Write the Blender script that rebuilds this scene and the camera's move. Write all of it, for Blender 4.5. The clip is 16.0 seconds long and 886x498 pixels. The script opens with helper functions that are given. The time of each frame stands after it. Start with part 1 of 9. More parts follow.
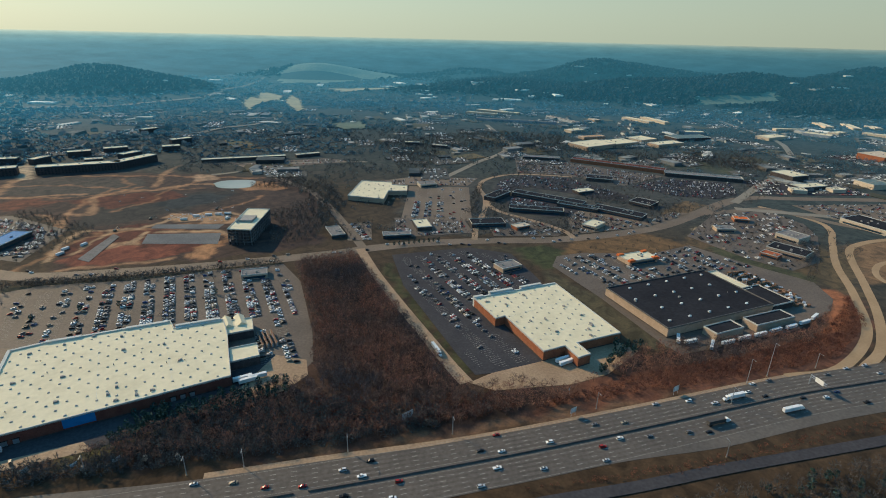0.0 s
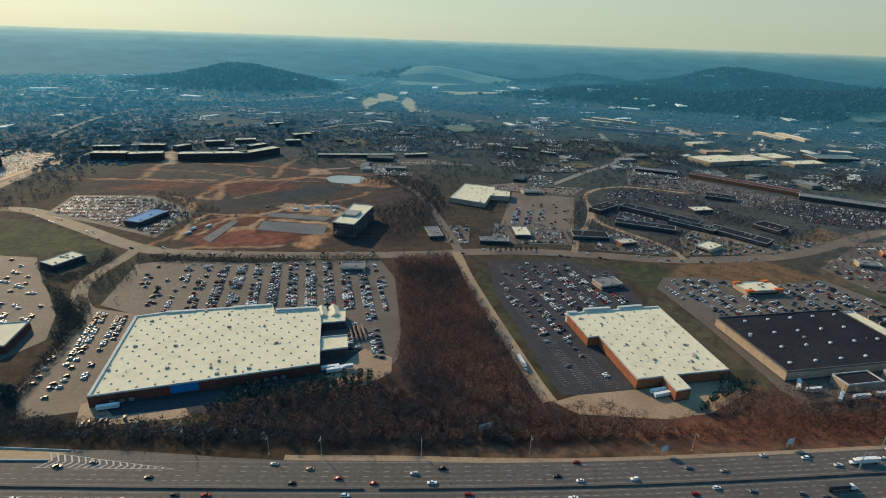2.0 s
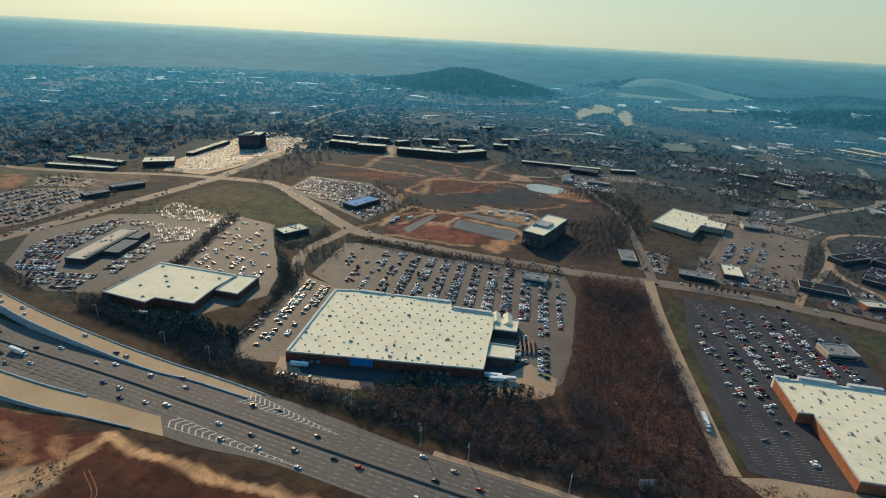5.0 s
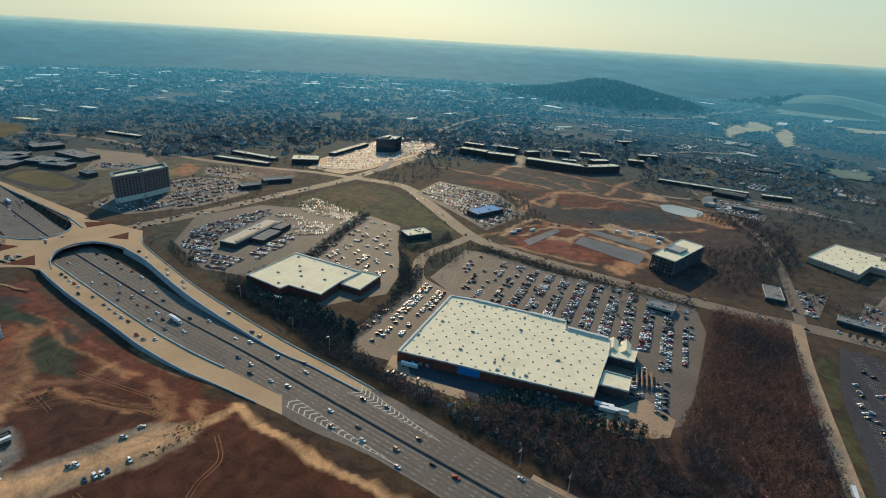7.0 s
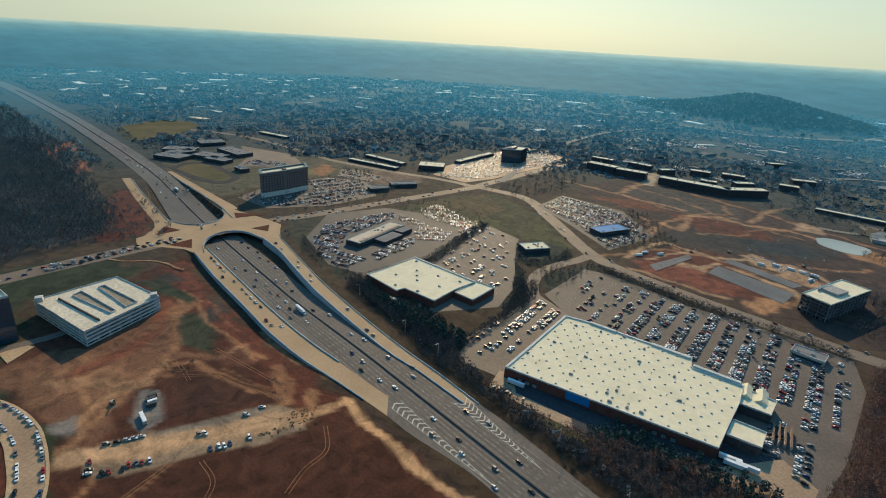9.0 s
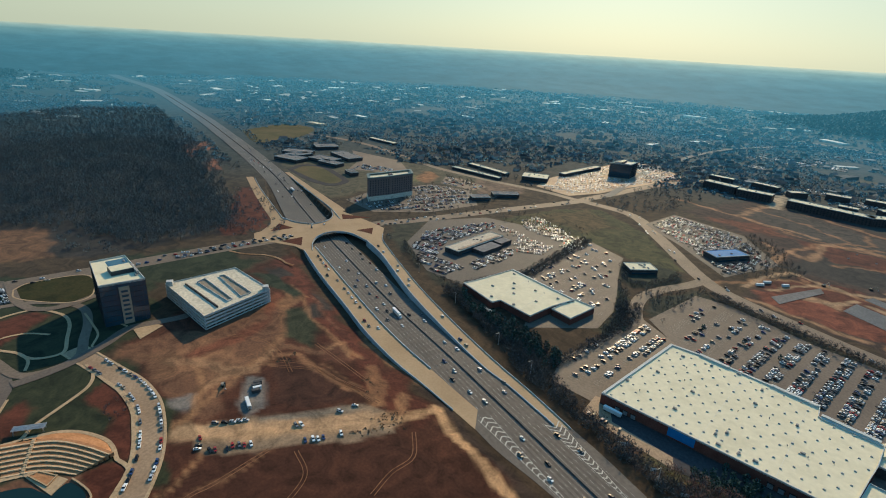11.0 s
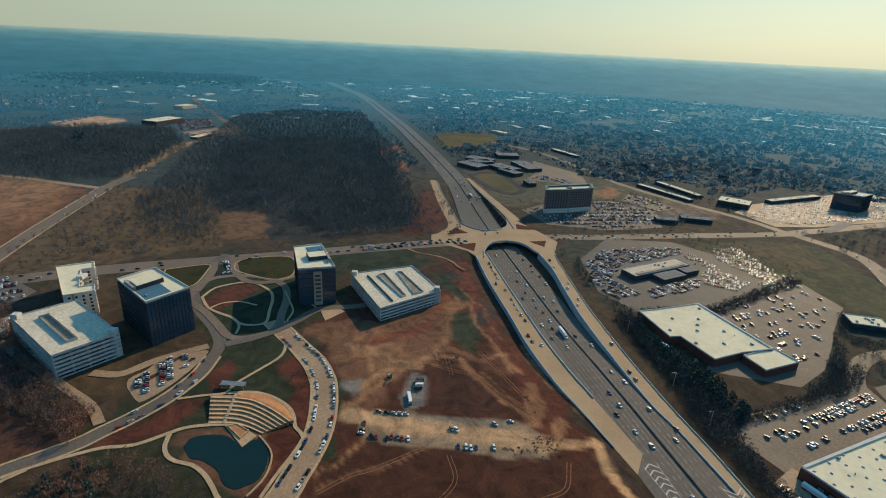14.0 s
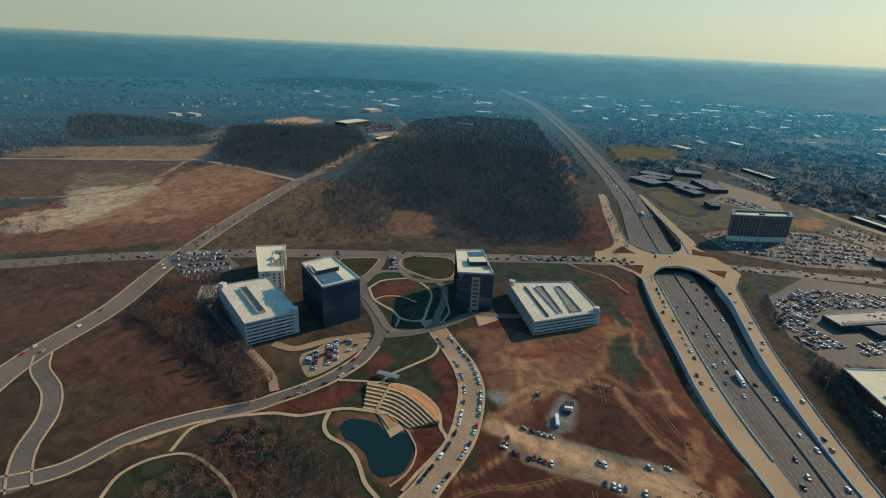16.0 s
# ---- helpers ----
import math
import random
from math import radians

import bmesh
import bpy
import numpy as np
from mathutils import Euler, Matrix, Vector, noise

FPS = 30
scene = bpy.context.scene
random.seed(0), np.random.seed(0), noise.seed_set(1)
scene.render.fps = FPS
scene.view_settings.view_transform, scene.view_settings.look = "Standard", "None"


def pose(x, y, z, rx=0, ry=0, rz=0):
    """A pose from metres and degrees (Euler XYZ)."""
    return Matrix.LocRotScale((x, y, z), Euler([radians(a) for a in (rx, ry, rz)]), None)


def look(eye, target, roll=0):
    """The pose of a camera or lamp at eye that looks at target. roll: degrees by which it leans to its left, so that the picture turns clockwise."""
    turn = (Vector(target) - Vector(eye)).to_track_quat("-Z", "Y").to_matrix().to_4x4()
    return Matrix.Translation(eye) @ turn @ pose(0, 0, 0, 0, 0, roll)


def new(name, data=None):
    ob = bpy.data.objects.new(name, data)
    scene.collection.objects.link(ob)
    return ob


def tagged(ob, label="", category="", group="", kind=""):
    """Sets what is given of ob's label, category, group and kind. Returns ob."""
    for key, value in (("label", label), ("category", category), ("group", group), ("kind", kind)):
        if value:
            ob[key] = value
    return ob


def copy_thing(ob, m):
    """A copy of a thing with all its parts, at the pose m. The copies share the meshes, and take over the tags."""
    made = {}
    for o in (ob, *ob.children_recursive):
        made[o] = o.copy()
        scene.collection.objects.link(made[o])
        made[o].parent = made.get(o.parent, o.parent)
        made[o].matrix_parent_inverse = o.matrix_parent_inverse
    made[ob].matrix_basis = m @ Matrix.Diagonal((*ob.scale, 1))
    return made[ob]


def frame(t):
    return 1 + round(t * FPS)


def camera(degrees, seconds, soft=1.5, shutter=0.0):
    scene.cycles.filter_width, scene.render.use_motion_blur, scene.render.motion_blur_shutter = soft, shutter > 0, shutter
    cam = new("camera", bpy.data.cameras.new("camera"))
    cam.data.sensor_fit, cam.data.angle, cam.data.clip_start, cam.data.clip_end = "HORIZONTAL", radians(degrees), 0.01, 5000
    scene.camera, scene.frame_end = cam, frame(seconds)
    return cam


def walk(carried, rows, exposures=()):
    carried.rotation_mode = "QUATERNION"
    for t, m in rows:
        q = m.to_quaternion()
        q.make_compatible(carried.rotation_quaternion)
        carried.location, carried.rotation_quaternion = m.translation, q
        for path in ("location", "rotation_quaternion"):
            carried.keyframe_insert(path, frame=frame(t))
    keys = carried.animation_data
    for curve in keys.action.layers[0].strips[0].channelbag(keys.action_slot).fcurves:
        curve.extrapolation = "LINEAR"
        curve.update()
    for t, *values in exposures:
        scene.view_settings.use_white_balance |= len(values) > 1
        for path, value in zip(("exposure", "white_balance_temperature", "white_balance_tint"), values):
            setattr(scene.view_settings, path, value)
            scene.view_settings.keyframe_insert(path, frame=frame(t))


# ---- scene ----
cam = camera(79.32, 16.0, soft=1.0)
# seconds, x, y, z, pitch, roll, yaw
PATH = [
    (0.0, 0.00, 0.00, 240.00, -21.638, 1.338, -0.000),
    (0.5, 1.41, 2.13, 239.74, -21.617, 1.500, 2.822),
    (1.0, 2.75, 4.28, 239.52, -21.547, 1.634, 5.762),
    (1.5, 3.93, 6.49, 239.34, -21.526, 1.829, 8.513),
    (2.0, 4.81, 8.76, 239.19, -21.512, 2.017, 11.593),
    (2.5, 5.41, 11.00, 239.03, -21.511, 2.237, 14.843),
    (3.0, 5.80, 13.18, 238.91, -21.496, 2.431, 18.214),
    (3.5, 6.08, 15.24, 238.85, -21.547, 2.637, 21.969),
    (4.0, 6.32, 17.17, 238.85, -21.603, 2.865, 25.928),
    (4.5, 6.75, 18.96, 239.04, -21.630, 3.045, 29.752),
    (5.0, 7.34, 20.39, 239.55, -21.617, 3.164, 33.496),
    (5.5, 7.81, 21.55, 240.24, -21.581, 3.241, 37.140),
    (6.0, 7.89, 22.54, 240.94, -21.539, 3.294, 40.666),
    (6.5, 7.29, 23.44, 241.50, -21.510, 3.341, 44.053),
    (7.0, 6.34, 24.33, 241.97, -21.520, 3.384, 47.386),
    (7.5, 5.23, 25.21, 242.36, -21.476, 3.443, 50.675),
    (8.0, 3.89, 26.13, 242.63, -21.381, 3.455, 53.845),
    (8.5, 2.35, 27.02, 242.75, -21.351, 3.457, 57.348),
    (9.0, 0.74, 27.87, 242.78, -21.288, 3.455, 60.780),
    (9.5, -0.79, 28.37, 242.83, -21.219, 3.456, 63.953),
    (10.0, -2.26, 28.29, 242.83, -21.121, 3.452, 66.696),
    (10.5, -3.71, 27.85, 242.80, -21.021, 3.433, 69.242),
    (11.0, -5.16, 27.28, 242.74, -20.945, 3.387, 71.828),
    (11.5, -6.65, 26.81, 242.68, -20.919, 3.303, 74.689),
    (12.0, -8.15, 26.49, 242.63, -20.888, 3.227, 77.621),
    (12.5, -9.70, 26.11, 242.55, -20.934, 3.091, 80.843),
    (13.0, -11.26, 25.65, 242.51, -20.903, 3.041, 84.001),
    (13.5, -12.75, 24.96, 242.59, -20.948, 2.948, 87.321),
    (14.0, -14.29, 24.00, 242.66, -20.952, 2.941, 90.946),
    (14.5, -15.88, 22.76, 242.69, -20.960, 2.859, 94.766),
    (15.0, -17.53, 21.29, 242.63, -20.960, 2.846, 99.338),
    (15.5, -19.20, 19.71, 242.52, -20.950, 2.725, 104.100),
    (16.0, -20.85, 18.13, 242.40, -20.935, 2.606, 108.751),
]
walk(cam, [(t, pose(x, y, z, 90 + pi, 0, ya) @ pose(0, 0, 0, 0, 0, ro)) for t, x, y, z, pi, ro, ya in PATH],
     exposures=[(0.0, 0.04, 6000, 2), (7.5, 0.08, 6000, 2), (12.5, 0.05, 6000, 2), (14.0, -0.06, 6000, 2), (15.0, 0.22, 6000, 2), (15.6, 0.24, 6000, 2), (16.0, -0.08, 6000, 2)])

# ---- light ----
SUN_EL, SUN_YAW = radians(28), radians(55)      # yaw counts from +y towards -x
world = bpy.data.worlds.new("sky")
scene.world = world
world.use_nodes = True
wn, wl = world.node_tree.nodes, world.node_tree.links
sky = wn.new("ShaderNodeTexSky")
sky.sky_type, sky.sun_disc = "NISHITA", False
sky.sun_elevation, sky.sun_rotation = SUN_EL, -SUN_YAW
sky.air_density, sky.dust_density, sky.ozone_density = 1.2, 1.5, 3.0
wn["Background"].inputs["Strength"].default_value = 0.122
haze = wn.new("ShaderNodeMix")
haze.data_type = "RGBA"
haze.inputs["Factor"].default_value = 0.84
dome_z = wn.new("ShaderNodeSeparateXYZ")
wl.new(wn.new("ShaderNodeTexCoord").outputs["Generated"], dome_z.inputs[0])
tones = wn.new("ShaderNodeValToRGB")      # cream haze at the horizon, blue overhead
tones.color_ramp.elements[0].position, tones.color_ramp.elements[0].color = 0.0, (5.2, 5.35, 3.95, 1)
tones.color_ramp.elements[1].position, tones.color_ramp.elements[1].color = 0.45, (1.2, 3.7, 6.6, 1)
tones.color_ramp.elements.new(0.09).color = (4.75, 5.2, 4.0, 1)
tones.color_ramp.elements.new(0.17).color = (1.8, 3.5, 5.0, 1)
wl.new(dome_z.outputs["Z"], tones.inputs["Fac"])
sunward = wn.new("ShaderNodeVectorMath")
sunward.operation = "DOT_PRODUCT"
sunward.inputs[1].default_value = (-math.sin(SUN_YAW), math.cos(SUN_YAW), 0)
wl.new(dome_z.inputs[0].links[0].from_socket, sunward.inputs[0])
veil = wn.new("ShaderNodeMapRange")
veil.inputs["From Min"].default_value, veil.inputs["To Min"].default_value, veil.inputs["To Max"].default_value = -1.0, 0.50, 1.02
wl.new(sunward.outputs["Value"], veil.inputs["Value"])
lit_tones = wn.new("ShaderNodeMix")
lit_tones.data_type, lit_tones.blend_type = "RGBA", "MULTIPLY"
lit_tones.inputs["Factor"].default_value = 1
wl.new(tones.outputs["Color"], lit_tones.inputs["A"])
wl.new(veil.outputs["Result"], lit_tones.inputs["B"])
wl.new(lit_tones.outputs["Result"], haze.inputs["B"])
wl.new(sky.outputs[0], haze.inputs["A"])
wl.new(haze.outputs["Result"], wn["Background"].inputs["Color"])
sun = new("sun", bpy.data.lights.new("sun", "SUN"))
sun.data.energy, sun.data.angle, sun.data.color = 5.0, radians(0.6), (1.0, 0.70, 0.40)
sdir = Vector((-math.sin(SUN_YAW) * math.cos(SUN_EL), math.cos(SUN_YAW) * math.cos(SUN_EL), math.sin(SUN_EL)))
sun.matrix_world = look(sdir * 900, (0, 0, 0))


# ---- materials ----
def haze_sheen(m, amount, rough=0.45):
    """A blue-teal sheen imitates haze on grass, twigs, soil and far things seen low."""
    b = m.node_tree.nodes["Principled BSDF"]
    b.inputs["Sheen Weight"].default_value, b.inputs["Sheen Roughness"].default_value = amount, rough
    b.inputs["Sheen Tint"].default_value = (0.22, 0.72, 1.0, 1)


def material(name, colours, scale=0.05, rough=0.9, metal=0.0, bump=0.0, fine=2.0, island=0.0, spec=0.05, stops=None, detail=6.0, per_object=0.0, grit=0.16, sheen=0.0):
    """A procedural surface: a large noise picks between colours, a fine one adds grain."""
    m = bpy.data.materials.new(name)
    m.use_nodes = True
    n, l = m.node_tree.nodes, m.node_tree.links
    b = n["Principled BSDF"]
    b.inputs["Roughness"].default_value, b.inputs["Metallic"].default_value = rough, metal
    b.inputs["Specular IOR Level"].default_value = spec
    haze_sheen(m, sheen)
    co = n.new("ShaderNodeNewGeometry").outputs["Position"]
    tex = n.new("ShaderNodeTexNoise")
    tex.inputs["Scale"].default_value, tex.inputs["Detail"].default_value, tex.inputs["Roughness"].default_value = scale, detail, 0.62
    l.new(co, tex.inputs["Vector"])
    ramp = n.new("ShaderNodeValToRGB")
    e = ramp.color_ramp.elements
    while len(e) < len(colours):
        e.new(0.5)
    for i, c in enumerate(colours):
        e[i].position = stops[i] if stops else 0.36 + 0.28 * i / max(1, len(colours) - 1)
        e[i].color = (*c, 1)
    l.new(tex.outputs["Fac"], ramp.inputs["Fac"])
    out = ramp.outputs["Color"]
    if fine:
        grain = n.new("ShaderNodeTexNoise")
        grain.inputs["Scale"].default_value, grain.inputs["Detail"].default_value = fine, 3
        l.new(co, grain.inputs["Vector"])
        mr = n.new("ShaderNodeMapRange")
        mr.inputs["From Min"].default_value, mr.inputs["From Max"].default_value = 0.32, 0.68
        mr.inputs["To Min"].default_value, mr.inputs["To Max"].default_value = 1 - grit, 1 + grit
        l.new(grain.outputs["Fac"], mr.inputs["Value"])
        mul = n.new("ShaderNodeMix")
        mul.data_type, mul.blend_type = "RGBA", "MULTIPLY"
        mul.inputs["Factor"].default_value = 1
        l.new(out, mul.inputs["A"])
        l.new(mr.outputs["Result"], mul.inputs["B"])
        out = mul.outputs["Result"]
    if island or per_object:
        src = n.new("ShaderNodeNewGeometry").outputs["Random Per Island"] if island else n.new("ShaderNodeObjectInfo").outputs["Random"]
        amount = island or per_object
        mr2 = n.new("ShaderNodeMapRange")
        mr2.inputs["To Min"].default_value, mr2.inputs["To Max"].default_value = 1 - amount, 1 + amount
        l.new(src, mr2.inputs["Value"])
        mul2 = n.new("ShaderNodeMix")
        mul2.data_type, mul2.blend_type = "RGBA", "MULTIPLY"
        mul2.inputs["Factor"].default_value = 1
        l.new(out, mul2.inputs["A"])
        l.new(mr2.outputs["Result"], mul2.inputs["B"])
        out = mul2.outputs["Result"]
    l.new(out, b.inputs["Base Color"])
    if bump:
        bp = n.new("ShaderNodeBump")
        bp.inputs["Strength"].default_value, bp.inputs["Distance"].default_value = bump, 0.3
        l.new(tex.outputs["Fac"], bp.inputs["Height"])
        l.new(bp.outputs["Normal"], b.inputs["Normal"])
    return m


M_GROUND = material("ground_cover", [(0.62, 0.62, 0.62), (1.0, 1.0, 1.0), (1.38, 1.34, 1.28)], 0.05, fine=0.55, detail=10.0, grit=0.15)
gn, gl = M_GROUND.node_tree.nodes, M_GROUND.node_tree.links
gb = gn["Principled BSDF"]
for q in gn:
    if q.type == "TEX_NOISE" and q.inputs["Detail"].default_value > 5:
        q.inputs["Distortion"].default_value = 1.4
tone = gb.inputs["Base Color"].links[0].from_socket
cover = gn.new("ShaderNodeAttribute")
cover.attribute_name = "cover"
gm = gn.new("ShaderNodeMix")
gm.data_type, gm.blend_type = "RGBA", "MULTIPLY"
gm.inputs["Factor"].default_value = 1
gl.new(cover.outputs["Color"], gm.inputs["A"])
gl.new(tone, gm.inputs["B"])
gl.new(gm.outputs["Result"], gb.inputs["Base Color"])
M_LAWN = material("mown_lawn", [(0.024, 0.027, 0.014), (0.042, 0.040, 0.018), (0.03, 0.034, 0.016)], 0.03, fine=0.5)
M_DRYTURF = material("dry_turf", [(0.066, 0.066, 0.036), (0.092, 0.084, 0.046), (0.115, 0.092, 0.052)], 0.02, fine=0.4)
M_SAND = material("bare_sandy_earth", [(0.15, 0.085, 0.048), (0.24, 0.15, 0.088), (0.32, 0.21, 0.13)], 0.04, fine=0.4)
M_MULCH = material("bark_mulch", [(0.065, 0.027, 0.02), (0.10, 0.038, 0.026)], 0.08, fine=0.6)
M_ASPHALT = material("asphalt", [(0.104, 0.086, 0.071), (0.138, 0.112, 0.091)], 0.02, fine=0.5, rough=0.72, spec=0.13)
M_ASPHALT_OLD = material("worn_asphalt", [(0.135, 0.106, 0.080), (0.18, 0.140, 0.105)], 0.02, fine=0.5, rough=0.72, spec=0.13)
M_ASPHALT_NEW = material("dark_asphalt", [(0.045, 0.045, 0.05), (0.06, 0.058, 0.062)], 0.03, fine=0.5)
M_SEALED = material("sealed_asphalt", [(0.068, 0.064, 0.060), (0.092, 0.084, 0.076)], 0.02, fine=0.5, rough=0.72, spec=0.13)
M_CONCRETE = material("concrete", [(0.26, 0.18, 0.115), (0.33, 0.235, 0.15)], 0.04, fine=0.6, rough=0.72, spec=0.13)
M_CONCRETE_RAMP = material("ramp_concrete", [(0.30, 0.205, 0.115), (0.36, 0.25, 0.145)], 0.03, fine=0.5, grit=0.07, rough=0.72, spec=0.13)
M_WALLCON = material("retaining_wall", [(0.30, 0.34, 0.36), (0.38, 0.42, 0.44)], 0.04, fine=0.8)
M_PAINT = material("road_paint", [(0.27, 0.255, 0.225), (0.36, 0.34, 0.30)], 0.3, fine=1.5)
M_ROOF = material("white_membrane", [(0.600, 0.540, 0.375), (0.675, 0.610, 0.430), (0.625, 0.565, 0.395)], 0.04, fine=0.25, rough=0.8, grit=0.04)
M_ROOFDARK = material("dark_membrane", [(0.018, 0.019, 0.024), (0.028, 0.029, 0.034)], 0.03, fine=0.4)
M_PARAPET = material("pale_coping", [(0.44, 0.45, 0.42), (0.53, 0.53, 0.49)], 0.1, fine=0.0)
M_BRICK = material("brick_wall", [(0.26, 0.10, 0.055), (0.32, 0.13, 0.07)], 0.2, fine=2.0)
M_BRICKTAN = material("tan_block_wall", [(0.36, 0.27, 0.19), (0.44, 0.34, 0.25)], 0.2, fine=2.0)
# base colour lowered so that walls in shade come out deep and dark
M_DARKWALL = material("dark_panel_wall", [(0.055, 0.05, 0.05), (0.085, 0.075, 0.072)], 0.2, fine=1.0)
# blue in the base colour stands in for reflected sky
M_GLASS = material("curtain_glass_sky_blue", [(0.022, 0.055, 0.085), (0.034, 0.075, 0.11)], 0.05, rough=0.08, fine=0.0, spec=0.8)
M_STEEL = material("galvanised_steel", [(0.42, 0.43, 0.44), (0.52, 0.53, 0.54)], 0.5, rough=0.45, metal=0.7)
M_HVAC = material("grey_plant_casing", [(0.26, 0.25, 0.23), (0.36, 0.34, 0.31)], 0.5, rough=0.6)
M_WATER = material("green_water", [(0.006, 0.020, 0.021), (0.009, 0.025, 0.024)], 0.02, rough=0.15, fine=0.0, spec=0.15)
M_SILT = material("milky_pond_water", [(0.30, 0.33, 0.28), (0.36, 0.38, 0.33)], 0.02, rough=0.2, fine=0.0)
M_TWIGRED = material("russet_brush", [(0.12, 0.05, 0.035), (0.19, 0.085, 0.055)], 0.03, fine=0.0, island=0.5)
M_TWIGPALE = material("pale_blossom", [(0.42, 0.34, 0.26), (0.55, 0.45, 0.36)], 0.2, fine=0.0, island=0.3)
M_EVERGREEN = material("evergreen_leaves", [(0.030, 0.046, 0.034), (0.046, 0.062, 0.042)], 0.05, fine=0.0, island=0.5, sheen=0.3)
M_BARK = material("bark", [(0.10, 0.08, 0.065), (0.15, 0.12, 0.10)], 0.4, fine=2.0)
# far crowns carry some haze in their bluish base colour
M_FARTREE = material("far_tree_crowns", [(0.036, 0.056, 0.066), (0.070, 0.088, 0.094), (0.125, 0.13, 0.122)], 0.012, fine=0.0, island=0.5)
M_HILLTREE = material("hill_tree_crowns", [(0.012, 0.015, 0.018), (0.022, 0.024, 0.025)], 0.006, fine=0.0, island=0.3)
M_HOUSEWALL = material("far_house_walls", [(0.22, 0.22, 0.20), (0.48, 0.46, 0.42)], 0.03, fine=0.0, island=0.5)
M_HOUSEROOF = material("far_house_roofs", [(0.045, 0.047, 0.050), (0.13, 0.125, 0.12)], 0.03, fine=0.0, island=0.6)
M_FARROAD = material("far_pale_road", [(0.20, 0.17, 0.13), (0.26, 0.22, 0.17)], 0.01, fine=0.0)


def paint_haze(m, strength=1.0, thin=0.8, low_haze=0.065):
    """Paints blue haze as emission, growing from the middle outwards; the base colour dims."""
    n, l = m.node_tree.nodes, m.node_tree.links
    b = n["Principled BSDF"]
    haze_sheen(m, low_haze)
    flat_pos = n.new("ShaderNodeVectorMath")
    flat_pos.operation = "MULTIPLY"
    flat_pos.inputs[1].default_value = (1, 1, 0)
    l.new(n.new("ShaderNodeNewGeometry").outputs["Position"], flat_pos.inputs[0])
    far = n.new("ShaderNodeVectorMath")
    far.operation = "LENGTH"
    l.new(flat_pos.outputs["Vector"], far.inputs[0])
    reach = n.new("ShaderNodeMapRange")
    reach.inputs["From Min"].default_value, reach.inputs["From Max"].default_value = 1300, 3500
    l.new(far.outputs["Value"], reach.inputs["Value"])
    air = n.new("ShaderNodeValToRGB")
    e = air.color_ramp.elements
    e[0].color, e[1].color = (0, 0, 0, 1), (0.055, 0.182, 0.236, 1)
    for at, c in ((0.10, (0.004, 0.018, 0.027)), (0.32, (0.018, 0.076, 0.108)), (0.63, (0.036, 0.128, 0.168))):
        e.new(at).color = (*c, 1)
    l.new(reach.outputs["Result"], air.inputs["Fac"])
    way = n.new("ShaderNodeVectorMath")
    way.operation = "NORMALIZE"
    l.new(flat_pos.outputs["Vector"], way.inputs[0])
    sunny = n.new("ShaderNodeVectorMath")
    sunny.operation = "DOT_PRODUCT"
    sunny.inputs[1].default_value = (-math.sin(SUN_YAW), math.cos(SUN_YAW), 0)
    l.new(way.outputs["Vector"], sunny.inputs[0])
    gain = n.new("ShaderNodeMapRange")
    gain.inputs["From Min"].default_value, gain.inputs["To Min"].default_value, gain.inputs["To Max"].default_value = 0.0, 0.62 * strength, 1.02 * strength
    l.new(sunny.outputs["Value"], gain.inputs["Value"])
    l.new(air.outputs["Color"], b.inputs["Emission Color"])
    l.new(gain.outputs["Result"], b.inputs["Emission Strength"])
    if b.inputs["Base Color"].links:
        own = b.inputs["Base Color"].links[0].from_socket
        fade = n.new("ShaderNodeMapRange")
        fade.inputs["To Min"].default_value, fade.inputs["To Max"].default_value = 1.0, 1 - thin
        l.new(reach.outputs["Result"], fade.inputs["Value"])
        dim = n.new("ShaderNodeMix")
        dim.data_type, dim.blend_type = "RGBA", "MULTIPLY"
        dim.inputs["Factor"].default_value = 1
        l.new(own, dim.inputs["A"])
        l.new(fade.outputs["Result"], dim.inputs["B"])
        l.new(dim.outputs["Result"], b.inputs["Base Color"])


# haze is painted onto the far country as a blue glow
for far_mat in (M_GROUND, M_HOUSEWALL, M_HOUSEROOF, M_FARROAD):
    paint_haze(far_mat)
paint_haze(M_FARTREE, low_haze=0.9)
paint_haze(M_HILLTREE, 0.86, low_haze=0.3)


# ---- building helpers ----
def mesh(name, verts, faces, mat, parent=None, label="", smooth=False):
    me = bpy.data.meshes.new(name)
    me.from_pydata([tuple(v) for v in verts], [], [tuple(f) for f in faces])
    me.materials.append(mat)
    if smooth:
        me.polygons.foreach_set("use_smooth", [True] * len(me.polygons))
    ob = new(name, me)
    if parent:
        ob.parent = parent
    if label:
        ob["label"] = label
    return ob


def part(name, bm, mat, parent=None, label=""):
    me = bpy.data.meshes.new(name)
    bm.to_mesh(me)
    bm.free()
    me.materials.append(mat)
    ob = new(name, me)
    ob.parent = parent
    if label:
        ob["label"] = label
    return ob


def empty(name, x, y, z=0.0, turn=0.0):
    ob = new(name)
    ob.empty_display_size = 0.1
    ob.matrix_basis = pose(x, y, z, 0, 0, turn)
    return ob


def box_into(bm, x0, x1, y0, y1, z0, z1, bev=0.0):
    m = bmesh.ops.create_cube(bm, size=1.0)["verts"]
    for v in m:
        v.co = Vector(((x0 + x1) / 2 + v.co.x * (x1 - x0), (y0 + y1) / 2 + v.co.y * (y1 - y0), (z0 + z1) / 2 + v.co.z * (z1 - z0)))
    if bev:
        es = {e for v in m for e in v.link_edges}
        bmesh.ops.bevel(bm, geom=list(es), offset=bev, segments=1, affect="EDGES")
    return m


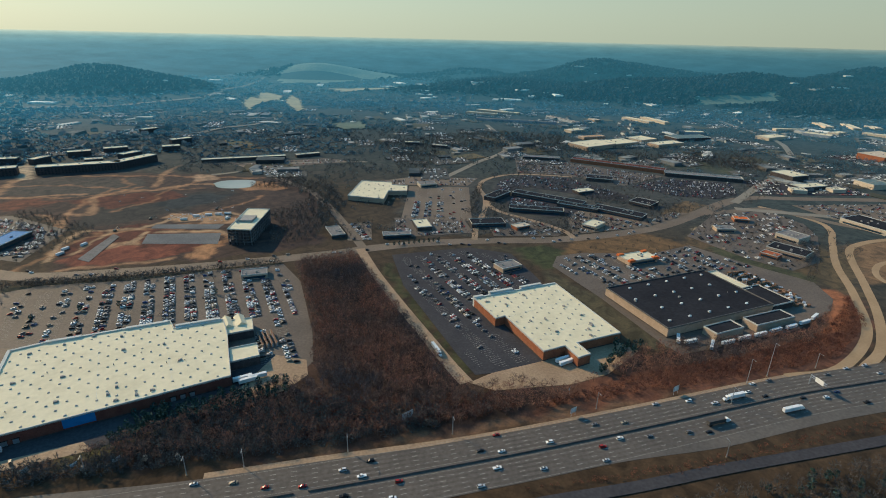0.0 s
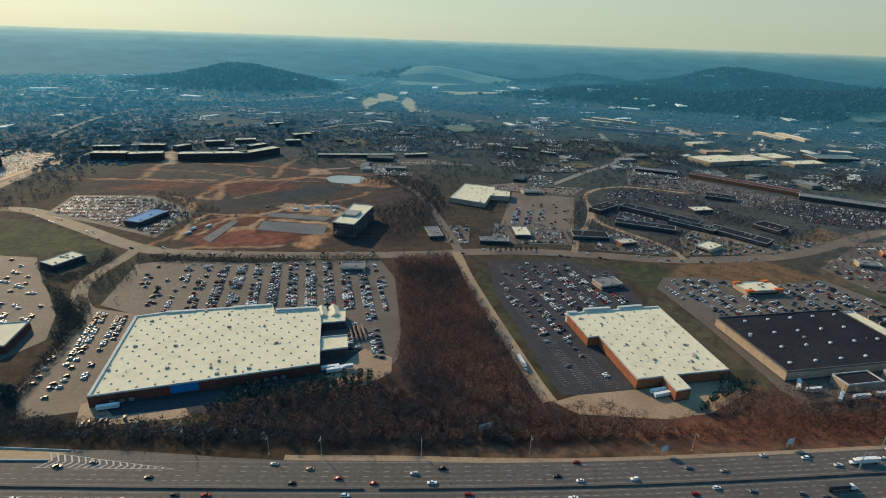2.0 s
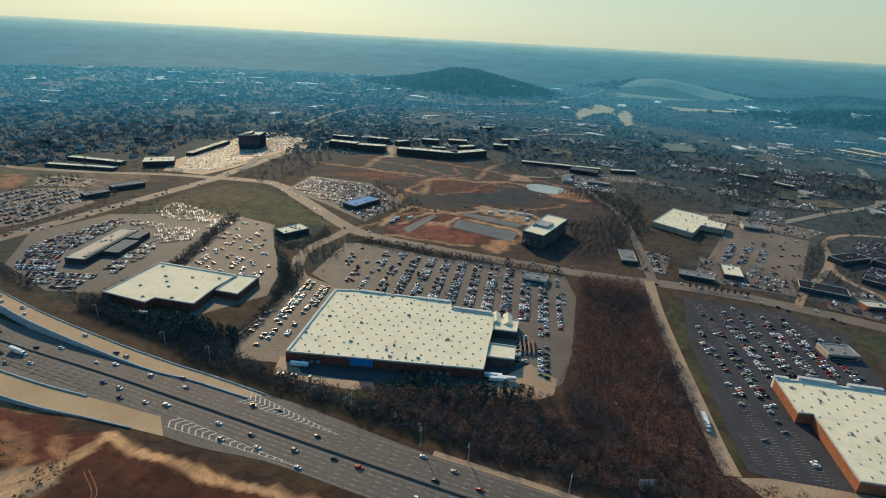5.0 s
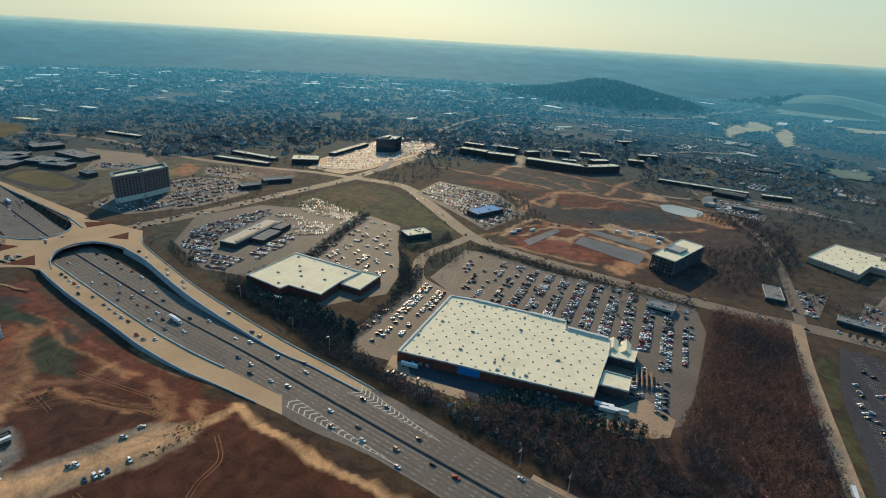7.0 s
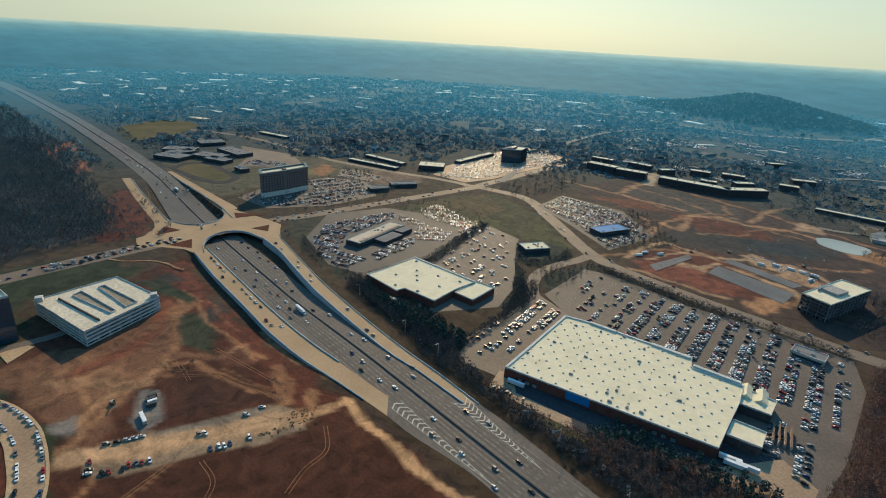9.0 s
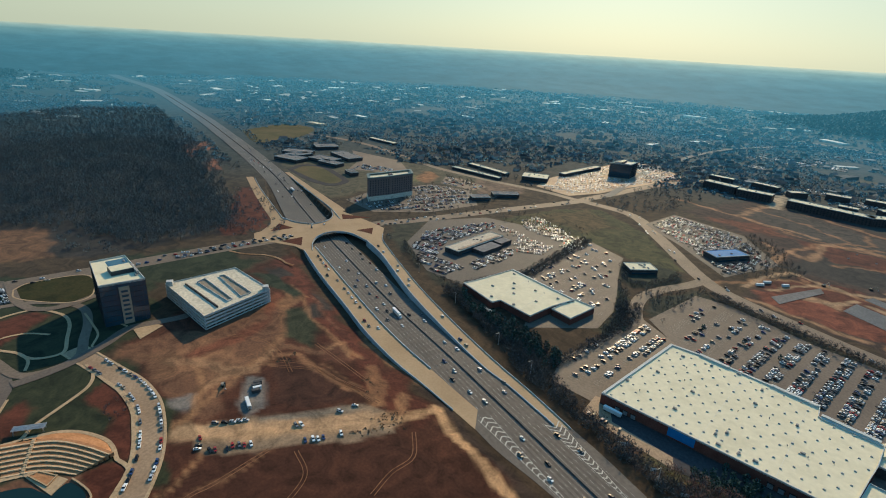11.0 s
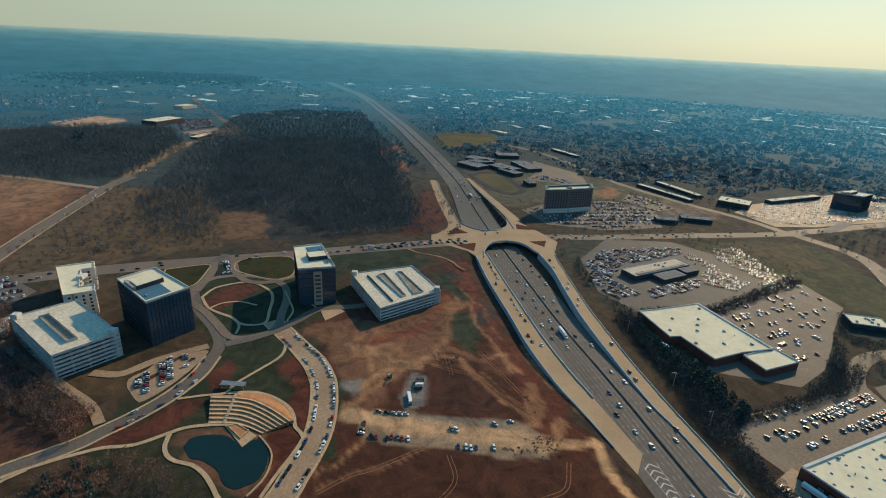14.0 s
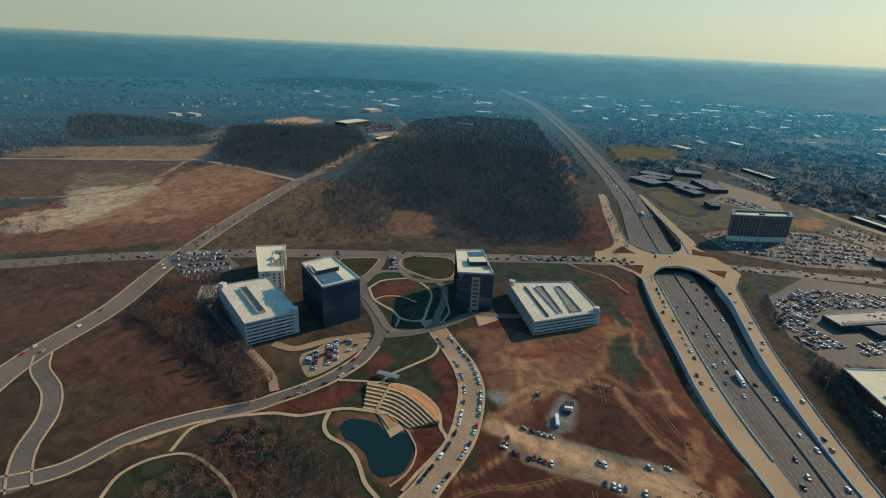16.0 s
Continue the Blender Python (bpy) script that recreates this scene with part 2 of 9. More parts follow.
def box(x0, x1, y0, y1, z0, z1, bev=0.0):
    bm = bmesh.new()
    box_into(bm, x0, x1, y0, y1, z0, z1, bev)
    return bm


def prism(pts, z0, z1, hole=None):
    """A closed prism over a plan outline."""
    bm = bmesh.new()
    lo = [bm.verts.new((x, y, z0)) for x, y in pts]
    hi = [bm.verts.new((x, y, z1)) for x, y in pts]
    n = len(pts)
    bm.faces.new(hi)
    bm.faces.new(lo[::-1])
    for i in range(n):
        bm.faces.new((lo[i], lo[(i + 1) % n], hi[(i + 1) % n], hi[i]))
    bmesh.ops.recalc_face_normals(bm, faces=bm.faces)
    bmesh.ops.triangulate(bm, faces=[f for f in bm.faces if len(f.verts) > 4])
    return bm


def area(pts):
    return 0.5 * sum(pts[i][0] * pts[(i + 1) % len(pts)][1] - pts[(i + 1) % len(pts)][0] * pts[i][1] for i in range(len(pts)))


def inset(pts, d):
    """The outline moved inwards by d."""
    s = 1 if area(pts) > 0 else -1
    out, n = [], len(pts)
    for i in range(n):
        a, b, c = Vector(pts[i - 1]), Vector(pts[i]), Vector(pts[(i + 1) % n])
        u, w = (b - a).normalized(), (c - b).normalized()
        nu, nw = Vector((-u.y, u.x)) * s, Vector((-w.y, w.x)) * s
        k = (nu + nw) / max(0.35, 1 + nu.dot(nw))
        out.append(tuple(b + k * d))
    return out


def ring_wall(pts, d, z0, z1):
    """A wall of thickness d along the inside of an outline."""
    inn = inset(pts, d)
    n = len(pts)
    v = [(*p, z0) for p in pts] + [(*p, z1) for p in pts] + [(*p, z1) for p in inn] + [(*p, z0) for p in inn]
    f = []
    for i in range(n):
        j = (i + 1) % n
        f += [(i, j, n + j, n + i), (n + i, n + j, 2 * n + j, 2 * n + i), (2 * n + i, 2 * n + j, 3 * n + j, 3 * n + i)]
    bm = bmesh.new()
    vs = [bm.verts.new(q) for q in v]
    for q in f:
        bm.faces.new([vs[k] for k in q])
    bmesh.ops.recalc_face_normals(bm, faces=bm.faces)
    return bm


def spline(pts, step=8.0):
    """A smooth line through plan points (of any dimension), resampled."""
    p = [np.array(q, float) for q in pts]
    p = [2 * p[0] - p[1]] + p + [2 * p[-1] - p[-2]]
    out = []
    for i in range(1, len(p) - 2):
        a, b, c, d = p[i - 1:i + 3]
        k = max(2, int(np.linalg.norm((c - b)[:2]) / step))
        for s in np.arange(k) / k:
            out.append(0.5 * (2 * b + (c - a) * s + (2 * a - 5 * b + 4 * c - d) * s * s + (3 * b - a - 3 * c + d) * s ** 3))
    out.append(p[-2])
    return np.array(out)


def sides(line, left, right):
    """The two borders of a strip along a line; left and right are offsets (left is positive)."""
    t = np.gradient(line[:, :2], axis=0)
    t /= np.linalg.norm(t, axis=1)[:, None] + 1e-9
    n = np.stack([-t[:, 1], t[:, 0]], 1)
    return line[:, :2] + n * np.reshape(left, (-1, 1)), line[:, :2] + n * np.reshape(right, (-1, 1))


LAYER = [0.02]


def layer():
    LAYER[0] += 0.006
    return LAYER[0]


def strip(name, a, b, za, zb, mat, parent=None, label="", depth=0.0):
    """A ruled strip between two borders, with skirts of the given depth."""
    n = len(a)
    za, zb = np.broadcast_to(za, n), np.broadcast_to(zb, n)
    v = [(x, y, z) for (x, y), z in zip(a, za)] + [(x, y, z) for (x, y), z in zip(b, zb)]
    f = [(i, n + i, n + i + 1, i + 1) for i in range(n - 1)]
    if depth:
        v += [(x, y, z - depth) for (x, y), z in zip(a, za)] + [(x, y, z - depth) for (x, y), z in zip(b, zb)]
        f += [(i, i + 1, 2 * n + i + 1, 2 * n + i) for i in range(n - 1)] + [(n + i, 3 * n + i, 3 * n + i + 1, n + i + 1) for i in range(n - 1)]
        f += [(0, 2 * n, 3 * n, n), (n - 1, 2 * n - 1, 4 * n - 1, 3 * n - 1)]
    return mesh(name, v, f, mat, parent, label)


def road(name, pts, width, mat, label, z=None, category="road", line=True, step=8.0):
    l = spline(pts, step)
    z = layer() if z is None else z
    a, b = sides(l, width / 2, -width / 2)
    ob = strip(name, a, b, z, z, mat, depth=0.3)
    tagged(ob, label, category, kind="structure")
    return ob, l, z


def patch(name, pts, mat, label, category="ground", z=None, round_step=0.0, depth=0.25):
    z = layer() if z is None else z
    if round_step:
        s = spline(list(pts) + [pts[0]], round_step)[:-1]
        pts = [tuple(q) for q in s]
    ob = part(name, prism(pts, z - depth, z), mat)
    tagged(ob, label, category, kind="structure")
    return ob


def inside(pts, xy):
    x, y = xy[:, 0], xy[:, 1]
    r = np.zeros(len(xy), bool)
    for i in range(len(pts)):
        (x0, y0), (x1, y1) = pts[i - 1], pts[i]
        c = ((y0 > y) != (y1 > y)) & (x < (x1 - x0) * (y - y0) / (y1 - y0 + 1e-12) + x0)
        r ^= c
    return r


def scatter(pts, spacing, rng, jitter=0.45):
    """Loose points inside an outline."""
    p = np.array(pts)
    lo, hi = p.min(0), p.max(0)
    g = np.stack(np.meshgrid(np.arange(lo[0], hi[0], spacing), np.arange(lo[1], hi[1], spacing)), -1).reshape(-1, 2)
    g = g + rng.uniform(-jitter, jitter, g.shape) * spacing
    return g[inside(pts, g)]


def replicate(name, templates, xy, size, mat, rng, label, category, kind="stuff", z=0.0, turn=None):
    """Many copies of small templates joined into one mesh."""
    vs, fs, base = [], [], 0
    z = np.broadcast_to(z, len(xy))
    pick = rng.integers(0, len(templates), len(xy))
    for k, (tv, tf) in enumerate(templates):
        idx = np.where(pick == k)[0]
        if not len(idx):
            continue
        an = rng.uniform(0, 2 * np.pi, len(idx)) if turn is None else turn[idx]
        c, s = np.cos(an)[:, None], np.sin(an)[:, None]
        sc = np.asarray(size)[idx][:, None]
        x = (tv[None, :, 0] * c - tv[None, :, 1] * s) * sc + xy[idx, 0:1]
        y = (tv[None, :, 0] * s + tv[None, :, 1] * c) * sc + xy[idx, 1:2]
        zz = tv[None, :, 2] * sc + z[idx][:, None]
        vs.append(np.stack([x, y, zz], -1).reshape(-1, 3))
        fs.append((tf[None] + (np.arange(len(idx)) * len(tv))[:, None, None] + base).reshape(-1, tf.shape[1]))
        base += len(idx) * len(tv)
    v, f = np.concatenate(vs), np.concatenate(fs)
    me = bpy.data.meshes.new(name)
    me.vertices.add(len(v))
    me.vertices.foreach_set("co", v.ravel())
    me.loops.add(f.size)
    me.loops.foreach_set("vertex_index", f.ravel().astype(np.int32))
    me.polygons.add(len(f))
    me.polygons.foreach_set("loop_start", np.arange(0, f.size, f.shape[1], dtype=np.int32))
    me.polygons.foreach_set("use_smooth", np.zeros(len(f), bool))
    me.update(calc_edges=True)
    me.materials.append(mat)
    return tagged(new(name, me), label, category, kind=kind)


def tree_template(rng, twigs, tall=1.0, wide=0.36, low=0.25, fat=0.05, length=0.2, trunk=True):
    """A tree of unit height: a tapered trunk, limbs, and twig sprays or leaf clumps as loose blades, with gaps."""
    v, f = [], []

    def limb(p, q, r0, r1):
        b = len(v)
        p, q = np.array(p), np.array(q)
        d = q - p
        u = np.cross(d, [0.3, 0.5, 0.81])
        u /= np.linalg.norm(u) + 1e-9
        w = np.cross(d, u)
        w /= np.linalg.norm(w) + 1e-9
        for c, r in ((p, r0), (q, r1)):
            for k in range(3):
                an = 2.1 * k
                v.append(c + r * (u * np.cos(an) + w * np.sin(an)))
        for k in range(3):
            j = (k + 1) % 3
            f.extend([(b + k, b + j, b + 3 + j), (b + k, b + 3 + j, b + 3 + k)])

    if trunk:
        limb((0, 0, -0.02), (0.01, 0.0, 0.62 * tall), 0.022, 0.009)
        for k in range(6):
            an, h = k * 1.1 + rng.uniform(0, 0.5), rng.uniform(0.22, 0.55)
            limb((0, 0, h), (wide * 0.7 * np.cos(an), wide * 0.7 * np.sin(an), h + rng.uniform(0.18, 0.35)), 0.011, 0.003)
    for k in range(twigs):
        d = rng.normal(size=3)
        d /= np.linalg.norm(d)
        r = rng.uniform(0.35, 1.0) ** 0.5
        c = np.array([d[0] * wide * r, d[1] * wide * r, low + (tall - low) * (0.5 + 0.5 * d[2] * r)])
        ax = d * np.array([1, 1, 0.6]) + rng.normal(size=3) * 0.5 + np.array([0, 0, 0.5])
        ax /= np.linalg.norm(ax)
        side = np.cross(ax, rng.normal(size=3))
        side /= np.linalg.norm(side) + 1e-9
        L, W_ = length * rng.uniform(0.6, 1.3), fat * rng.uniform(0.6, 1.4)
        b = len(v)
        v.extend([c - ax * L / 2 + side * W_ * 0.4, c - ax * L / 2 - side * W_ * 0.4, c + side * W_, c + ax * L / 2])
        f.extend([(b, b + 1, b + 2), (b + 1, b + 3, b + 2)])
    return np.array(v), np.array(f, np.int64)


RNG = np.random.default_rng(7)
BARE = [tree_template(RNG, 52, fat=0.026, length=0.2) for _ in range(6)]
FINE = [tree_template(RNG, 96, fat=0.017, length=0.17) for _ in range(6)]
BRUSH = [tree_template(RNG, 44, wide=0.6, low=0.02, fat=0.05, length=0.36, trunk=False) for _ in range(4)]
EVER = [tree_template(RNG, 70, wide=0.26, low=0.08, fat=0.09, length=0.17) for _ in range(4)]


def clump_template(rng):
    """A far clump of crowns: a few uneven lumps, each a jagged little dome."""
    v, f = [], []
    for k in range(3):
        c = np.array([rng.normal(0, 0.5), rng.normal(0, 0.5)])
        r, h = rng.uniform(0.4, 0.7), rng.uniform(0.5, 0.9)
        b = len(v)
        for i in range(5):
            an = 2 * np.pi * i / 5 + rng.uniform(-0.3, 0.3)
            rr_ = r * rng.uniform(0.75, 1.2)
            v.append((c[0] + rr_ * np.cos(an), c[1] + rr_ * np.sin(an), h * rng.uniform(0.25, 0.5)))
        v.append((c[0] + rng.normal(0, 0.12), c[1] + rng.normal(0, 0.12), h))
        f += [(b + i, b + (i + 1) % 5, b + 5) for i in range(5)]
    return np.array(v), np.array(f, np.int64)


FAR = [clump_template(RNG) for _ in range(6)]


# ---- ground ----
MEDIAN = [(520, 396), (339, 349), (259, 328), (163, 297), (80, 271), (3, 249), (-72, 229), (-177, 203), (-265, 182), (-345, 163), (-440, 142), (-540, 121), (-660, 96),
          (-760, 76), (-920, 45), (-1092, 8), (-1420, -78), (-1818, -191), (-2580, -436), (-3120, -683), (-4012, -1040)]
HWY = spline(MEDIAN, 12.0)


def ease(t):
    t = np.clip(t, 0, 1)
    return t * t * (3 - 2 * t)


def hwy_z(x):
    """Height of the carriageways, which dip below the interchange."""
    x = np.asarray(x, float)
    return -7.0 * ease((-330 - x) / 190) * ease((x + 1010) / 240)


TRENCH = [(-700, 54), (-640, 62), (-541, 81), (-446, 101), (-361, 120), (-330, 132), (-335, 189), (-478, 164), (-584, 153), (-640, 147), (-700, 132), (-760, 104),
          (-920, 72), (-1010, 50), (-1010, 10), (-920, 12), (-854, 16), (-811, 24), (-760, 36)]
HILLS = [(-1400, 2330, 430, 330, 92), (-742, 3230, 480, 200, 74), (-2900, -1800, 900, 900, 22), (-1150, -780, 150, 260, 14)]
ridge_rng = np.random.default_rng(23)
for k in range(30):      # overlapping wooded ridges to the north-east
    az, rr0 = radians(-54 + 1.75 * k + ridge_rng.uniform(-2, 2)), ridge_rng.uniform(2450, 3350)
    HILLS.append((-math.sin(az) * rr0, math.cos(az) * rr0, ridge_rng.uniform(350, 700), ridge_rng.uniform(120, 200), ridge_rng.uniform(0.45, 0.8) * (24 + 70 * (rr0 - 2300) / 1000)))


def land(x, y):
    """Height of the open land: rolling hills and the rise towards the horizon."""
    z = np.zeros_like(x)
    for hx, hy, rx, ry, h in HILLS:
        d = ((x - hx) / rx) ** 2 + ((y - hy) / ry) ** 2
        z = z + h * np.exp(-d * 1.6) * (1 + 0.12 * np.sin(x * 0.011) * np.cos(y * 0.013))
    dist = np.min(np.hypot(x[..., None] - HWY[::4, 0], y[..., None] - HWY[::4, 1]), -1)
    z = z * ease((dist - 60) / 260)
    r = np.hypot(x, y)
    return z + 10 * ease((r - 1500) / 1500) * np.sin(x * 0.0031 + 1) * np.cos(y * 0.0027) * ease((dist - 60) / 400)


def axis2(steps, far):
    near = np.concatenate([np.arange(a, b, s) for a, b, s in steps])
    out, low = [near[-1] + 20], [near[0] - 20]
    while out[-1] < far:
        out.append(out[-1] + max(24, 0.05 * abs(out[-1])))
    while low[-1] > -far:
        low.append(low[-1] - max(24, 0.05 * abs(low[-1])))
    return np.concatenate([low[::-1], near, out])


gx = axis2(((-1700, -1020, 20), (-1020, -640, 8), (-640, -140, 3.2), (-140, 480, 8)), 3500)
gy = axis2(((-1160, -760, 14), (-760, -420, 8), (-420, 160, 3.2), (160, 500, 7), (500, 950, 4)), 3500)
GX, GY = np.meshgrid(gx, gy, indexing="ij")
GZ = land(GX, GY)
in_trench = inside(TRENCH, np.stack([GX.ravel(), GY.ravel()], 1)).reshape(GX.shape)
GZ[in_trench] = hwy_z(GX[in_trench]) - 0.6
swale_line = spline([(-645, 53), (-554, 68), (-480, 84), (-422, 98), (-370, 112), (-328, 126)], 6.0)
sd = np.min(np.hypot(GX[..., None] - swale_line[:, 0], GY[..., None] - swale_line[:, 1]), -1)
south = GY < np.interp(GX, swale_line[:, 0], swale_line[:, 1]) + 6
swale = south & (sd < 34) & (GX < -320) & (GX > -650)
GZ[swale] -= (4.6 * ease((34 - sd) / 30) * ease((-320 - GX) / 120) * ease((GX + 650) / 40))[swale]
nx, ny = GX.shape
gv = np.stack([GX.ravel(), GY.ravel(), GZ.ravel()], 1)
gi = np.arange(nx * ny).reshape(nx, ny)
gf = np.stack([gi[:-1, :-1], gi[1:, :-1], gi[1:, 1:], gi[:-1, 1:]], -1).reshape(-1, 4)
me = bpy.data.meshes.new("ground")
me.from_pydata(gv.tolist(), [], gf.tolist())
me.materials.append(M_GROUND)
tagged(new("ground", me), "winter-brown grassland rolling away to wooded hills", "ground", kind="structure")


# land cover of the near ground: soils, grass and tracks with soft, wandering borders
flat = gv[:, :2]
wander = np.stack([4.5 * np.sin(flat[:, 1] * 0.11 + 2 * np.sin(flat[:, 0] * 0.05)) + 2.5 * np.sin(flat[:, 0] * 0.23 + flat[:, 1] * 0.31),
                   4.5 * np.cos(flat[:, 0] * 0.12 + 2 * np.sin(flat[:, 1] * 0.06)) + 2.5 * np.cos(flat[:, 1] * 0.27 - flat[:, 0] * 0.19)], 1)
colour = np.tile(np.array([0.055, 0.035, 0.020]), (len(gv), 1))
# far ground loses its red with range, haze put into the cover colour
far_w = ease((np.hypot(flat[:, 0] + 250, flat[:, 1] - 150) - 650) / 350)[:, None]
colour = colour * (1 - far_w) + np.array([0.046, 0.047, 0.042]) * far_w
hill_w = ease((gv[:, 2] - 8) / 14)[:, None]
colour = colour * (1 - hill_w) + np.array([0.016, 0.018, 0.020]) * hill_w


def seg_dist(pts, line, closed):
    q = [np.array(a, float) for a in line] + ([np.array(line[0], float)] if closed else [])
    d = np.full(len(pts), 1e9)
    for a, b in zip(q, q[1:]):
        ab = b - a
        t = np.clip(((pts - a) @ ab) / (ab @ ab + 1e-9), 0, 1)
        d = np.minimum(d, np.linalg.norm(pts - a - t[:, None] * ab, axis=1))
    return d


def lay(line, c, feather=6.0, width=0.0, warp=1.0, amount=1.0):
    """Blend a soil colour into an outline, or along a line of the given width."""
    lo, hi = np.min(line, 0) - 60, np.max(line, 0) + 60
    near = np.where(np.all((flat > lo) & (flat < hi), 1))[0]
    if not len(near):
        return
    w_pts = flat[near] + wander[near] * warp
    d = seg_dist(w_pts, line, not width)
    if width:
        s = width / 2 - d
    else:
        s = np.where(inside(line, w_pts), d, -d)
    feather = feather * 0.7
    w = ease((s + feather / 2) / feather) * amount
    colour[near] = colour[near] * (1 - w[:, None]) + np.array(c) * w[:, None]


FIELD, DFIELD, CLAYC, RUST, ORANGE, SANDC, LAWNC, SOIL, GREYC, MEADOW = ((0.064, 0.025, 0.0145), (0.045, 0.020, 0.012), (0.12, 0.043, 0.024), (0.086, 0.028, 0.0165), (0.28, 0.145, 0.07), (0.40, 0.24, 0.13),
                                                               (0.030, 0.032, 0.016), (0.040, 0.031, 0.026), (0.15, 0.135, 0.12), (0.068, 0.042, 0.021))
# south field
PALEC = (0.21, 0.108, 0.056)
lay([(-150, 175), (-262, 140), (-330, 118), (-420, 90), (-552, 56), (-640, 44), (-600, 10), (-550, -20), (-440, -100), (-330, -50), (-235, -60), (-170, -40)], FIELD, 10)
lay([(-292, -26), (-290, 20), (-286, 92), (-230, 130), (-150, 150), (-150, -40), (-245, -52)], (0.056, 0.023, 0.014), 6, warp=0.3)
lay([(-326, -6), (-324, 80), (-345, 78), (-377, 47), (-384, 16), (-372, 8), (-345, 14)], (0.058, 0.023, 0.014), 8)
lay([(-300, 122), (-420, 88), (-552, 54), (-620, 38), (-600, 20), (-540, 28), (-450, 52), (-380, 72), (-330, 86), (-290, 104)], RUST, 14)
lay([(-425, -100), (-400, -78), (-378, -62), (-340, -50), (-331, -37), (-337, -21), (-358, -9), (-378, 4), (-391, 8), (-420, 30), (-470, 36), (-500, 30), (-470, -20), (-446, -34), (-452, -80)], (0.13, 0.064, 0.036), 12)
lay([(-415, -85), (-385, -58), (-376, -24), (-388, -4), (-412, -10), (-432, -40)], PALEC, 22, amount=0.75)
lay([(-352, -58), (-361, -35), (-343, -32), (-338, -52)], GREYC, 4, warp=0.3, amount=0.9)
lay([(-336, -8), (-372, 0), (-369, 10), (-333, 12), (-321, 0)], GREYC, 4, warp=0.3, amount=0.9)
lay([(-470, 30), (-500, 44), (-530, 40), (-512, 26), (-488, 22)], (0.20, 0.10, 0.05), 8)
lay([(-455, 44), (-480, 54), (-520, 60), (-500, 72), (-450, 62)], SOIL, 10)
lay([(-560, 8), (-590, 24), (-560, 34), (-530, 24)], SOIL, 8)
TRACKLOT = [(-317, -50), (-324, -24), (-322, 5), (-320, 38), (-321, 75), (-315, 86), (-306, 96), (-294, 97), (-285, 92), (-285, 65), (-288, 38), (-290, 13), (-291, -12), (-293, -24), (-302, -30), (-311, -30)]
lay(TRACKLOT, (0.20, 0.14, 0.09), 4, warp=0.3)
lay([(-318, -46), (-314, -22), (-309, 5), (-306, 40), (-303, 70), (-299, 92)], (0.42, 0.26, 0.14), 9, 17, 0.4, 0.9)
lay([(-312, -20), (-306, 10), (-302, 40)], (0.40, 0.24, 0.125), 8, 5, 0.3, 0.7)
lay([(-319, 12), (-318, 48), (-316, 72)], (0.19, 0.155, 0.115), 5, 6, 0.2, 0.9)
for ln, w, am in (([(-300, 92), (-308, 104), (-322, 108)], 9, 0.7), ([(-322, -48), (-342, -34), (-362, -32), (-384, -37), (-410, -40)], 6, 0.8),
                  ([(-330, -42), (-350, -26), (-378, -8), (-405, 8), (-430, 30), (-470, 36)], 6, 0.6), ([(-260, -48), (-274, -36), (-292, -25)], 3.4, 0.7), ([(-247, -45), (-262, -28), (-268, -16), (-289, 14)], 2.2, 0.5),
                  ([(-391, -3), (-384, 20), (-377, 47), (-357, 59), (-334, 78), (-320, 89)], 3.0, 0.6), ([(-380, 54), (-360, 66), (-338, 84)], 2.0, 0.5), ([(-520, 36), (-490, 48), (-450, 52), (-420, 66), (-380, 84)], 4, 0.6), ([(-322, 86), (-345, 92), (-365, 92)], 12, 0.5),
                  ([(-330, 128), (-340, 122), (-372, 108), (-400, 98), (-430, 92)], 5, 0.6)):
    lay(ln, ORANGE, 4, w, 0.4, am)
# construction site
lay([(-760, 869), (-690, 935), (-500, 945), (-285, 935), (-200, 828), (-148, 610), (-250, 560), (-417, 512), (-452, 640), (-570, 694), (-720, 690)], (0.056, 0.033, 0.025), 14)
lay([(-480, 640), (-510, 780), (-420, 815), (-345, 850), (-330, 790), (-400, 700)], SOIL, 18)
lay([(-700, 780), (-560, 790), (-480, 840), (-520, 905), (-700, 895)], (0.06, 0.045, 0.036), 20)
lay([(-400, 800), (-440, 830), (-520, 800), (-560, 760), (-480, 730)], RUST, 16)
lay([(-330, 560), (-400, 545), (-440, 560), (-445, 640), (-400, 670), (-260, 600)], RUST, 12)
lay([(-300, 560), (-270, 560), (-268, 610), (-290, 600)], ORANGE, 8)
lay([(-392, 555), (-404, 605), (-368, 602), (-362, 560)], SANDC, 6, amount=0.7)
lay([(-385, 690), (-290, 676), (-284, 706), (-330, 726), (-380, 716)], SANDC, 8, amount=0.8)
lay([(-360, 890), (-300, 905), (-262, 865), (-290, 845), (-330, 850)], ORANGE, 10)
lay([(-680, 700), (-600, 720), (-560, 760), (-640, 770)], CLAYC, 16)
for ln, w in (([(-787, 734), (-671, 768), (-560, 784), (-466, 839), (-425, 876)], 8), ([(-439, 627), (-410, 640), (-376, 657), (-301, 687), (-280, 720)], 9), ([(-452, 506), (-448, 560), (-445, 611), (-409, 640), (-372, 657), (-275, 637), (-266, 600), (-285, 560)], 10),
              ([(-500, 640), (-520, 700), (-540, 780), (-500, 850)], 10), ([(-470, 720), (-440, 770), (-450, 830), (-420, 900)], 6), ([(-330, 740), (-300, 770), (-290, 820)], 9), ([(-720, 830), (-620, 850), (-500, 830), (-400, 850)], 6), ([(-560, 900), (-520, 860), (-540, 800)], 8), ([(-700, 905), (-500, 925), (-320, 925)], 10)):
    lay(ln, ORANGE, 5, w * 0.8, 0.7, 0.62)
